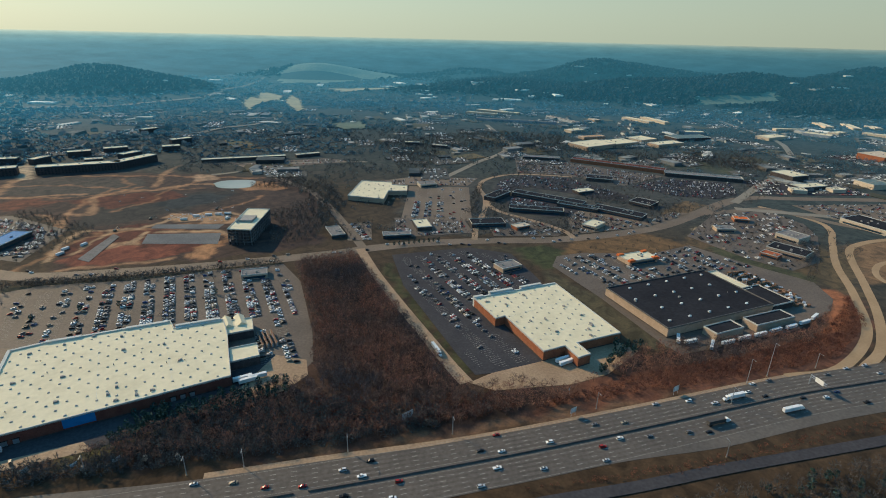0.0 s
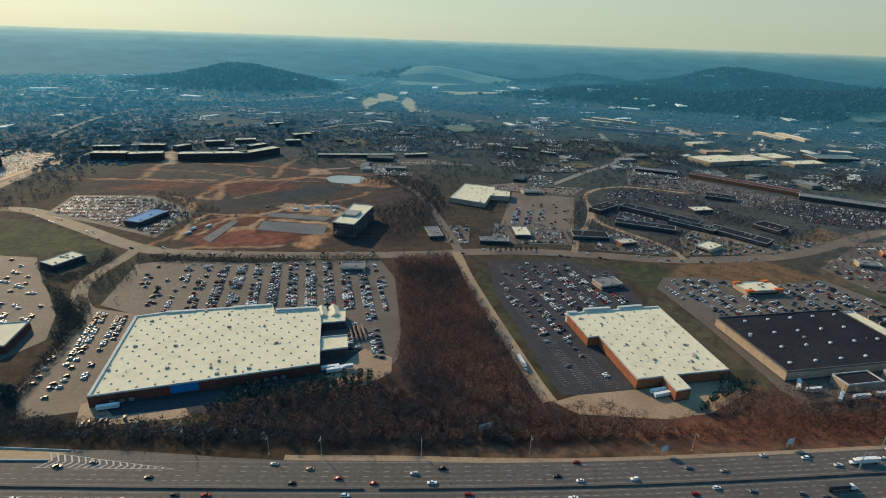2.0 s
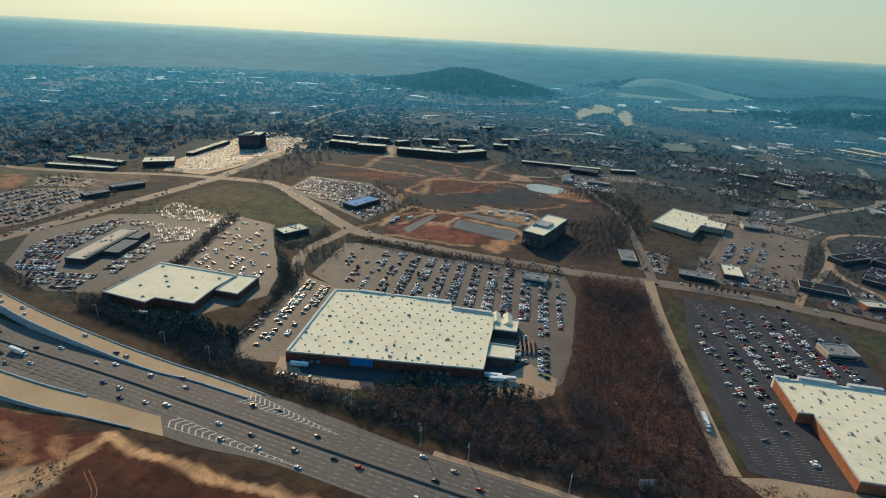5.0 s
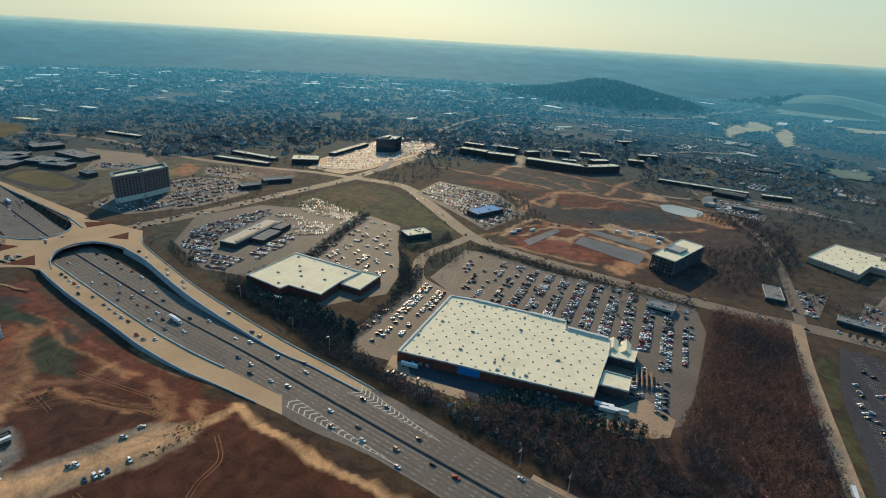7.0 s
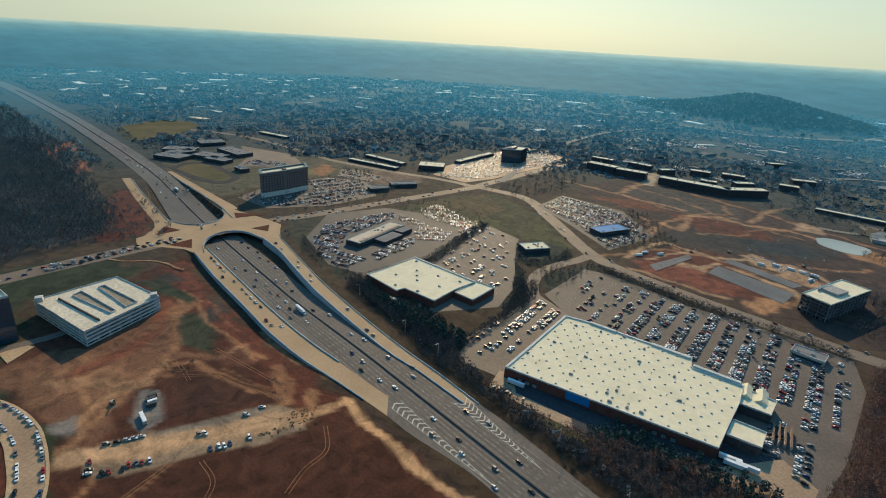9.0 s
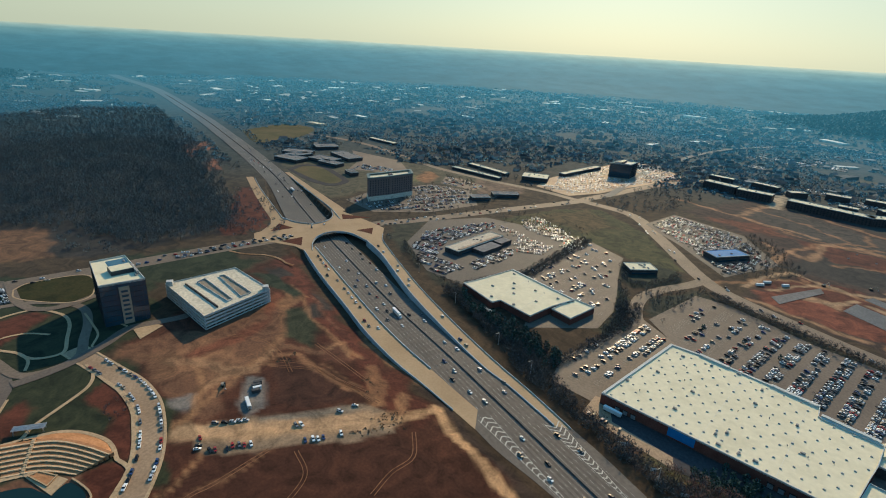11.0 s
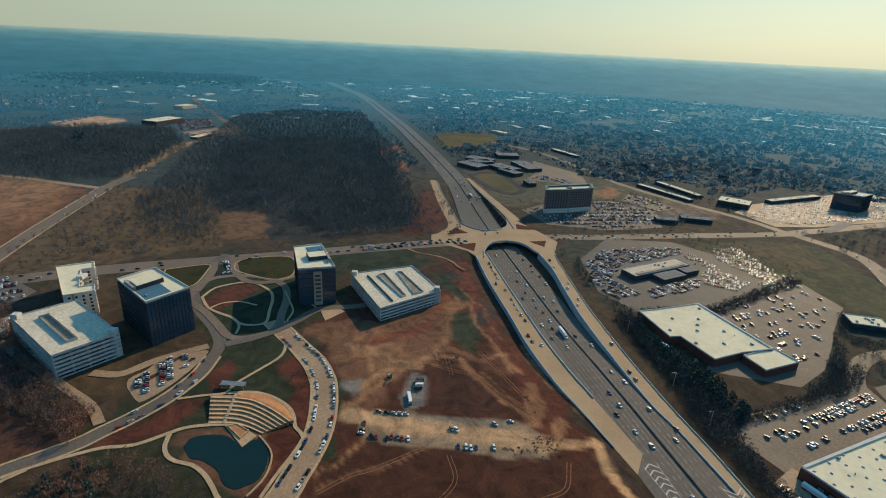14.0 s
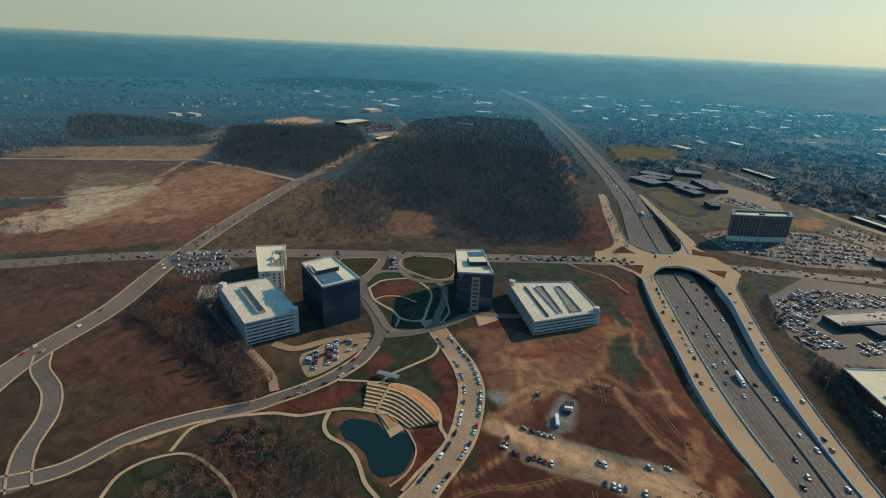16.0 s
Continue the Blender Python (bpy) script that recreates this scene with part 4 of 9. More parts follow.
road("side_road", [(-100, 600), (-75, 535), (-45, 468), (-15, 405), (9, 355), (20, 335)], 11, M_CONCRETE, "pale concrete side road beside woods")
road("side_road_north", [(-98, 605), (-148, 717), (-190, 800), (-230, 860), (-360, 990), (-430, 1050)], 11, M_ASPHALT_OLD, "asphalt road climbing past the site")
road("campus_drive", [(-150, -300), (-179, -267), (-215, -254), (-243, -233), (-271, -203), (-285, -193), (-296, -185), (-309, -177), (-326, -169), (-352, -162), (-378, -162), (-398, -165), (-425, -183), (-454, -209), (-501, -236), (-544, -242), (-590, -240)], 10, M_ASPHALT, "curving asphalt campus drive with pale kerbs")
road("campus_loop", [(-440, -135), (-418, -115), (-399, -98), (-379, -80), (-356, -67), (-336, -61), (-313, -57), (-293, -56), (-273, -58), (-257, -61), (-241, -64), (-190, -80)], 15, M_LOOP, "curving sandy concrete campus street with parked cars")
road("cross_road", [(-180, -370), (-250, -398), (-340, -413), (-445, -450), (-610, -493), (-833, -539), (-972, -540), (-1120, -560), (-1292, -559), (-1418, -558), (-1509, -602), (-1748, -764), (-2118, -1007)], 20, M_ASPHALT_OLD, "asphalt road through fields")
road("turn_road", [(-262, -394), (-246, -375), (-232, -344), (-212, -320), (-187, -303), (-173, -289), (-161, -273)], 11, M_ASPHALT, "asphalt turning road with pale kerbs")
road("field_road", [(-700, -1130), (-761, -1025), (-816, -929), (-865, -840), (-938, -838), (-1048, -910), (-1144, -979), (-1213, -1003), (-1331, -1003), (-1524, -958)], 10, M_CONCRETE, "unpaved field road")
road("field_road_far", [(-880, -836), (-882, -790), (-868, -700), (-850, -620), (-834, -548)], 12, M_CONCRETE, "pale concrete road between fields")
road("field_track", [(-540, -830), (-578, -787), (-637, -752), (-711, -760), (-810, -799), (-872, -832)], 9, M_SAND, "dirt track")
road("store_drive", [(-462, 508), (-453, 475), (-448, 435), (-437, 400), (-413, 373), (-385, 356), (-352, 348)], 14, M_ASPHALT_OLD, "broad curving driveway to a superstore")
road("ramp_loop", [(270, 352), (321, 366), (384, 423), (430, 506), (464, 582), (508, 655), (540, 706), (548, 745), (525, 790), (500, 820)], 8.5, M_CONCRETE_RAMP, "curving pale highway ramp")
road("ramp_outer", [(340, 366), (378, 398), (420, 458), (460, 532), (493, 598), (519, 638), (555, 662), (600, 677), (700, 700), (850, 720)], 8.5, M_CONCRETE_RAMP, "curving pale highway ramp")
road("ramp_inner", [(640, 560), (560, 520), (500, 522), (488, 545), (506, 576), (540, 597), (640, 625), (800, 650)], 7, M_CONCRETE_RAMP, "pale loop of a highway ramp")
road("boulevard", [(390, 775), (450, 792), (504, 806), (547, 769), (581, 732), (650, 690), (800, 660)], 15, M_ASPHALT_OLD, "worn asphalt boulevard")
road("mall_drive", [(40, 640), (46, 700), (60, 760), (66, 835), (60, 900), (80, 960), (140, 1000), (240, 990)], 8, M_CONCRETE, "curving pale mall drive")
road("mall_drive", [(66, 835), (71, 789), (84, 761), (110, 736), (142, 708), (164, 679), (170, 655)], 8, M_CONCRETE, "curving pale mall drive")
road("street_north", [(-1620, 20), (-1513, 87), (-1428, 178), (-1304, 261), (-1088, 341), (-1009, 385), (-938, 434), (-864, 495), (-800, 530)], 15, M_ASPHALT_OLD, "worn asphalt street past a school")

# ---- parking lots ----
patch("lot_superstore", [(-427, 461), (-400, 480), (-313, 498), (-252, 525), (-178, 548), (-148, 505), (-112, 405), (-100, 358), (-108, 338), (-126, 333), (-150, 340), (-330, 362), (-390, 372)], M_ASPHALT, "asphalt parking lot of a superstore", "parking lot")
patch("lot_superstore_west", [(-318, 226), (-345, 250), (-392, 366), (-340, 366), (-283, 245)], M_ASPHALT_OLD, "worn parking lot beside a superstore", "parking lot")
# yard surface is darker beside the wall and tan along its outer edges
patch("yard_superstore", [(-290, 250), (-276, 230), (-250, 240), (-215, 256), (-160, 292), (-140, 308), (-112, 320), (-100, 340), (-106, 360), (-132, 366), (-160, 340)], M_ASPHALT_NEW, "dark service yard along the superstore", "yard")
patch("yard_apron", [(-163, 293), (-140, 308), (-112, 320), (-100, 340), (-106, 360), (-132, 366), (-138, 345), (-146, 318)], M_CONCRETE, "tan concrete yard", "yard")
patch("yard_apron", [(-292, 250), (-277, 230), (-250, 240), (-212, 257), (-222, 264), (-262, 245), (-284, 256)], M_CONCRETE, "tan concrete yard strip", "yard")
patch("lot_branch", [(-60, 582), (32, 612), (82, 594), (106, 516), (32, 472), (82, 366), (40, 348), (27, 345), (14, 372), (-40, 500)], M_ASPHALT_NEW, "dark asphalt parking lot", "parking lot")
patch("yard_branch", [(82, 366), (40, 348), (22, 335), (40, 326), (100, 336), (130, 350), (165, 384), (150, 400)], M_CONCRETE, "concrete service yard", "yard")
patch("lot_home_store", [(125, 560), (136, 590), (169, 603), (252, 604), (313, 637), (361, 576), (405, 532), (399, 491), (380, 466), (321, 425), (200, 380), (190, 395), (160, 480)], M_ASPHALT, "asphalt parking lot", "parking lot")
patch("lot_store_west", [(-616, 435), (-540, 446), (-520, 428), (-484, 400), (-450, 376), (-412, 346), (-384, 310), (-400, 240), (-440, 270), (-516, 300)], M_ASPHALT, "asphalt parking lot", "parking lot")
patch("lot_dealer", [(-640, 186), (-722, 238), (-725, 330), (-690, 365), (-610, 430), (-520, 300), (-500, 215), (-545, 186)], M_SEALED, "car dealer's crowded lot", "parking lot")
patch("lot_auto", [(-662, 570), (-700, 655), (-590, 690), (-481, 640), (-464, 535), (-564, 556)], M_SEALED, "crowded car lot", "parking lot")
patch("lot_hotel", [(-844, 133), (-900, 190), (-930, 300), (-880, 360), (-790, 340), (-761, 250), (-774, 165)], M_ASPHALT, "hotel parking lot", "parking lot")
patch("lot_offices_far", [(-900, 500), (-960, 560), (-1030, 690), (-1117, 867), (-1010, 890), (-925, 872), (-905, 790), (-872, 690), (-838, 600), (-828, 530)], M_CONCRETE, "office parking lot", "parking lot")
patch("lot_big_north", [(-60, 894), (42, 895), (40, 715), (-60, 720)], M_ASPHALT_OLD, "old pale parking lot", "parking lot")
patch("lot_site", [(-364, 599), (-374, 632), (-285, 642), (-274, 604)], M_GREYPAD, "new grey paved pad on a building site", "parking lot")
patch("lot_site", [(-381, 653), (-382, 669), (-294, 676), (-295, 657)], M_GREYPAD, "new grey paved pad on a building site", "parking lot")
patch("lot_campus", [(-331, -204), (-341, -209), (-353, -203), (-361, -201), (-372, -199), (-378, -186), (-386, -171), (-379, -168), (-361, -170), (-339, -175), (-318, -184), (-318, -190)], M_LOOP, "small sandy concrete car park", "parking lot", round_step=4)

# ---- water ----
patch("pond", [(-277, -136), (-284, -135), (-288, -128), (-289, -117), (-287, -111), (-280, -101), (-285, -97), (-287, -93), (-278, -84), (-266, -80), (-254, -81), (-249, -86), (-246, -92), (-250, -100), (-259, -107), (-266, -119), (-268, -128)], M_WATER, "dark green pond", "pond", round_step=2)
patch("silt_pond", [(-393, 883), (-379, 903), (-332, 908), (-326, 863), (-370, 855)], M_SILT, "milky settling pond", "pond", round_step=8)


# ---- large buildings ----
def centre(pts):
    return sum(p[0] for p in pts) / len(pts), sum(p[1] for p in pts) / len(pts)


def store(name, pts, h, wall_mat, roof_mat, label, parapet=1.1):
    e = empty(name, *centre(pts))
    cx, cy = centre(pts)
    loc = [(x - cx, y - cy) for x, y in pts]
    part("wall", prism(loc, 0, h - 0.4), wall_mat, e)
    part("roof", prism(inset(loc, 0.5), h - 0.7, h), roof_mat, e, "pale flat roof membrane" if roof_mat is M_ROOF else "dark flat roof")
    part("parapet", ring_wall(loc, 0.5, h - 0.7, h + parapet), M_PARAPET, e)
    tagged(e, label, "store building")
    return e


STORE_A = [(-332, 349), (-283, 248), (-151, 324), (-168, 362), (-176, 380), (-167, 411), (-223, 388), (-232, 401), (-313, 362)]
STORE_B = [(31, 456), (48, 418), (57, 423), (82, 366), (101, 375), (108, 358), (119, 364), (112, 380), (153, 398), (115, 496), (46, 465)]
STORE_C = [(-488, 211), (-451, 221), (-440, 224), (-442, 234), (-406, 249), (-420, 279), (-429, 310), (-513, 279), (-494, 230)]
HOME = [(165, 487), (197, 407), (340, 468), (310, 545), (286, 538)]


# ---- highway dressing ----
def along(line, off, s0, s1, z=None):
    """A stretch of an offset line by arc length."""
    a, _ = sides(line, off, off)
    d = np.concatenate([[0], np.cumsum(np.hypot(*np.diff(line[:, :2], axis=0).T))])
    s = np.arange(s0, min(s1, d[-1]), 4.0)
    return np.stack([np.interp(s, d, a[:, 0]), np.interp(s, d, a[:, 1])], 1)


HD = np.concatenate([[0], np.cumsum(np.hypot(*np.diff(HWY, axis=0).T))])


def at_hwy(s, off):
    """Place and heading at a distance along the median, off metres to its left."""
    x, y = np.interp(s, HD, HWY[:, 0]), np.interp(s, HD, HWY[:, 1])
    x2, y2 = np.interp(s + 2, HD, HWY[:, 0]), np.interp(s + 2, HD, HWY[:, 1])
    t = np.array([x2 - x, y2 - y])
    t /= np.linalg.norm(t)
    p = np.array([x, y]) + np.array([-t[1], t[0]]) * off
    return p[0], p[1], math.atan2(t[1], t[0])


def road_z(x):
    return float(hwy_z(x)) + 0.12 + 1.2 * float(ease((-1000 - x) / 300))


def quads(name, items, mat, label, category, kind="stuff"):
    """Flat rectangles (x, y, z, heading, length, width) joined."""
    v, f = [], []
    for x, y, z, h, L, w in items:
        c, s = math.cos(h), math.sin(h)
        b = len(v)
        for u, q in ((-L / 2, -w / 2), (L / 2, -w / 2), (L / 2, w / 2), (-L / 2, w / 2)):
            v.append((x + u * c - q * s, y + u * s + q * c, z))
        f.append((b, b + 1, b + 2, b + 3))
    return tagged(mesh(name, v, f, mat), label, category, kind=kind)


LANES = [2.6 + 3.66 * k for k in range(6)]
dash = []
for sgn in (1, -1):
    for k, o in enumerate(LANES):
        if k in (0, 5):
            for s in np.arange(0, 2200, 6.0):
                x, y, h = at_hwy(s, sgn * o)
                dash.append((x, y, road_z(x) + 0.03, h, 6.1, 0.16))
            continue
        pitch, L = (6.0, 3.0) if k == 1 else (12.0, 3.4)
        for s in np.arange(0, 1800, pitch):
            x, y, h = at_hwy(s, sgn * o)
            dash.append((x, y, road_z(x) + 0.03, h, L, 0.28))
quads("lane_markings", dash, M_PAINT, "white dashed lane lines on the highway", "road marking")

# joints between pours and worn wheel tracks give the carriageway its stripes
M_TRACK = material("worn_wheel_track", [(0.082, 0.071, 0.062), (0.108, 0.093, 0.080)], 0.03, fine=0.4, rough=0.72, spec=0.13)
tr = []
for sgn in (1, -1):
    for k in range(5):
        for s in np.arange(0, 1500, 10.0):
            x, y, h = at_hwy(s, sgn * (LANES[k] + 1.83))
            tr.append((x, y, road_z(x) + 0.012, h, 10.1, 1.5))
quads("wheel_tracks", tr, M_TRACK, "darker worn strips along the lanes", "road wear")


def barrier(name, line, height, width, mat, zf, label, category="barrier", foot=0.0):
    """A concrete barrier with sloped faces along a plan line."""
    prof = [(-width / 2, -foot), (-width / 2, 0.15), (-width / 5, 0.45), (-width / 5, height), (width / 5, height), (width / 5, 0.45), (width / 2, 0.15), (width / 2, -foot)]
    t = np.gradient(line, axis=0)
    t /= np.linalg.norm(t, axis=1)[:, None]
    n = np.stack([-t[:, 1], t[:, 0]], 1)
    v, f, m = [], [], len(prof)
    for i, p in enumerate(line):
        z = zf(p[0]) if callable(zf) else zf
        v += [(p[0] + n[i, 0] * o, p[1] + n[i, 1] * o, z + h) for o, h in prof]
    for i in range(len(line) - 1):
        f += [(i * m + k, i * m + k + 1, (i + 1) * m + k + 1, (i + 1) * m + k) for k in range(m - 1)]
    f += [tuple(range(m)), tuple(range((len(line) - 1) * m, len(line) * m))[::-1]]
    return tagged(mesh(name, v, f, mat), label, category, kind="structure")


M_BARRIER = material("sooty_barrier", [(0.075, 0.066, 0.06), (0.12, 0.105, 0.095)], 0.1, fine=1.0)
barrier("median_barrier", along(HWY, 0, 0, 620), 1.0, 0.8, M_BARRIER, road_z, "sooty concrete median barrier")
barrier("median_barrier", along(HWY, 0, 624, 3000), 1.0, 0.8, M_BARRIER, road_z, "sooty concrete median barrier")


def wall_along(name, pts, z0, z1, thick, mat, label, step=6.0):
    l = spline(pts, step)
    a, b = sides(l, thick / 2, -thick / 2)
    ob = strip(name, a, b, z1, z1, mat, depth=z1 - z0)
    return tagged(ob, label, "wall", kind="structure")


wall_along("retaining_wall_north", N_IN, -7.6, 1.1, 0.8, M_WALLCON, "tall pale retaining wall beside the sunken lanes")
wall_along("retaining_wall_south", S_IN[:-2], -7.6, 1.1, 0.8, M_WALLCON, "tall pale retaining wall beside the sunken lanes")
wall_along("ramp_wall_south", S_OUT[:-1], -5.0, 1.0, 0.7, M_WALLCON, "concrete wall carrying the exit ramp")
wall_along("ramp_parapet_north", N_OUT, 0.0, 1.0, 0.5, M_WALLCON, "low parapet of the entry ramp")
wall_along("overpass_parapet", [(-627, 65), (-654, 67), (-676, 75), (-689, 90), (-690, 107), (-679, 121), (-653, 134)], -1.6, 1.2, 0.7, M_WALLCON, "curved parapet of the overpass", 3.0)
wall_along("overpass_parapet_far", [(-790, 104), (-766, 104), (-748, 99), (-733, 86), (-729, 68), (-739, 49), (-760, 34)], -1.6, 1.2, 0.7, M_WALLCON, "curved parapet of the overpass", 3.0)
for px_, py_ in ((-700, 88), (-706, 116), (-712, 66)):
    tagged(part("overpass_pier", box(px_ - 1, px_ + 1, py_ - 3, py_ + 3, -7.2, -1.4, 0.2), M_WALLCON), "concrete pier under the overpass deck", "pier", kind="structure")
shelf("ramp_far_south", [(-750, 36), (-760, 32), (-811, 22), (-854, 14), (-923, 1), (-1010, -12)], [(-740, 18), (-759, 17), (-827, 4), (-905, -9), (-1010, -24)], "pale ramp beyond the overpass", depth=7.5)
shelf("ramp_far_north", [(-780, 108), (-800, 106), (-883, 85), (-1042, 44)], [(-786, 124), (-802, 122), (-883, 98), (-1042, 52)], "pale ramp beyond the overpass", depth=1.5)
wall_along("retaining_wall_far_south", [(-750, 38), (-760, 33), (-811, 23), (-854, 15), (-923, 2), (-1000, -9)], -7.0, 1.0, 0.7, M_WALLCON, "retaining wall beyond the overpass")
wall_along("retaining_wall_far", [(-745, 112), (-800, 104), (-883, 83), (-1000, 53)], -7.0, 1.1, 0.7, M_WALLCON, "retaining wall beyond the overpass")

# chevrons in the gores
chev = []


def stroke(p, q, w, z):
    d = q - p
    chev.append(((p[0] + q[0]) / 2, (p[1] + q[1]) / 2, z, math.atan2(d[1], d[0]), float(np.hypot(*d)), w))


for up, low, tip, sense in (((-274, 207.5), (-272, 195.5), (-192, 214.5), 1), ((-287, 162.5), (-285, 152.5), (-194, 180), -1)):
    up, low, tip = np.array(up), np.array(low), np.array(tip)
    axis_ = (tip - (up + low) / 2) / np.linalg.norm(tip - (up + low) / 2)
    stroke(up, tip, 0.3, 0.2)
    stroke(low, tip, 0.3, 0.2)
    for u in np.linspace(0.03, 0.9, 17):
        p, q = up + (tip - up) * u, low + (tip - low) * u
        apex = (p + q) / 2 + axis_ * sense * np.linalg.norm(p - q) * 0.42
        stroke(p, apex, 0.85, 0.205)
        stroke(q, apex, 0.85, 0.21)
M_CHEVRON = material("white_gore_paint", [(0.42, 0.40, 0.35), (0.52, 0.50, 0.44)], 0.3, fine=1.5)
quads("gore_chevrons", chev, M_CHEVRON, "white chevrons painted in the ramp gores", "road marking")


# ---- poles and signs ----
def lamp_post(name, x, y, h, turn, z=0.0):
    e = empty(name, x, y, z, turn)
    bm = bmesh.new()
    bmesh.ops.create_cone(bm, cap_ends=True, segments=8, radius1=0.32, radius2=0.14, depth=h, matrix=pose(0, 0, h / 2))
    part("pole", bm, M_STEEL, e)
    part("footing", box(-0.6, 0.6, -0.6, 0.6, -0.2, 0.25, 0.05), M_CONCRETE, e)
    part("arm", box(-0.06, 2.6, -0.06, 0.06, h - 0.15, h), M_STEEL, e)
    part("lamp_head", box(2.2, 3.6, -0.28, 0.28, h - 0.2, h + 0.08, 0.06), M_HVAC, e)
    return tagged(e, "tall galvanised steel street lamp beside the road", "street lamp", "highway lamps")


post = None
for x, y, h, tn in ((233, 342, 22, -80), (254, 352, 30, -80), (209, 317, 14, -70), (9, 279, 14, -75), (-56, 261, 14, -75), (-115, 246, 14, -75), (-146, 239, 14, -75), (-204, 238, 14, -75), (-376, 205, 12, -80), (-460, 193, 12, -80),
                    (110, 308, 14, -75), (300, 365, 14, -75), (320, 300, 12, 100), (180, 264, 12, 100), (-540, 176, 12, -80), (-330, 214, 12, -80)):
    lamp_post("street_lamp", x, y, h, tn)


def road_sign(x, y, w, h, clear, turn, label, panel_mat):
    e = empty("road_sign", x, y, 0, turn)
    for s in (-0.35, 0.35):
        part("post", box(s * w - 0.09, s * w + 0.09, -0.09, 0.09, 0, clear + h * 0.9), M_STEEL, e)
    part("panel", box(-w / 2, w / 2, 0.09, 0.16, clear, clear + h, 0.02), panel_mat, e)
    for k in range(3):
        part("rail", box(-w / 2 + 0.1, w / 2 - 0.1, 0.0, 0.09, clear + h * (0.2 + 0.3 * k), clear + h * (0.2 + 0.3 * k) + 0.08), M_STEEL, e)
    return tagged(e, label, "road sign", "highway signs")


M_SIGN = material("bare_aluminium_sheet", [(0.62, 0.62, 0.60), (0.72, 0.72, 0.70)], 0.5, rough=0.5, fine=0.0)
for x, y, w, h, tn in ((-21, 290, 9, 5.5, 40), (92, 300, 5, 4.0, 30), (173, 327, 6, 4.5, 30), (94, 323, 4, 3.5, 60), (-236, 236, 5, 3.2, 70), (-212, 241, 4, 2.6, 60), (-190, 246, 5, 2.6, 60)):
    road_sign(x, y, w, h, 2.6, tn, "large road sign on steel posts, pale panel", M_SIGN)
g = empty("sign_gantry", 281, 343, 0, 15)
bm = bmesh.new()
bmesh.ops.create_cone(bm, cap_ends=True, segments=10, radius1=0.5, radius2=0.35, depth=9, matrix=pose(0, 0, 4.5))
part("mast", bm, M_STEEL, g)
part("boom", box(-0.3, 0.3, -13, 0.3, 8.2, 8.8), M_STEEL, g)
part("boom", box(-0.3, 0.3, -13, 0.3, 6.8, 7.2), M_STEEL, g)
part("panel", box(-0.45, -0.32, -11, -4, 5.8, 9.6, 0.03), M_SIGN, g, "pale back of a sign panel")
tagged(g, "cantilever sign gantry over the highway lanes", "sign gantry")

# ---- cars ----
PAINT = {}
for nm, c, r, mt in (("white", (0.80, 0.80, 0.78), 0.3, 0), ("silver", (0.52, 0.53, 0.54), 0.28, 0.5), ("grey", (0.16, 0.165, 0.17), 0.28, 0.4), ("black", (0.012, 0.012, 0.014), 0.2, 0),
                     ("blue", (0.03, 0.06, 0.16), 0.25, 0.2), ("red", (0.30, 0.02, 0.018), 0.25, 0), ("tan", (0.36, 0.30, 0.22), 0.3, 0.3)):
    PAINT[nm] = material(nm + "_car_paint", [c, tuple(q * 0.9 for q in c)], 0.5, rough=r + 0.18, metal=mt * 0.3, fine=0.0, spec=0.28)
M_AUTOGLASS = material("car_glass", [(0.012, 0.016, 0.02), (0.016, 0.02, 0.025)], 0.5, rough=0.28, fine=0.0, spec=0.35)
M_TYRE = material("tyre_rubber", [(0.015, 0.015, 0.015), (0.025, 0.025, 0.025)], 2.0, fine=0.0)
M_LAMPGLASS = material("clear_lamp_glass", [(0.55, 0.55, 0.52), (0.6, 0.6, 0.58)], 1.0, rough=0.1, fine=0.0)


def section_body(sections, w_of):
    """A shell from side sections: (x, bottom, top), width by index."""
    bm = bmesh.new()
    rings = []
    for i, (x, b, t) in enumerate(sections):
        w = w_of[i]
        rings.append([bm.verts.new(q) for q in ((x, -w, b), (x, -w * 1.0, (b + t) / 2), (x, -w * 0.9, t), (x, w * 0.9, t), (x, w, (b + t) / 2), (x, w, b))])
    for a, b in zip(rings, rings[1:]):
        for k in range(6):
            bm.faces.new((a[k], a[(k + 1) % 6], b[(k + 1) % 6], b[k]))
    bm.faces.new(rings[0][::-1])
    bm.faces.new(rings[-1])
    bmesh.ops.recalc_face_normals(bm, faces=bm.faces)
    return bm


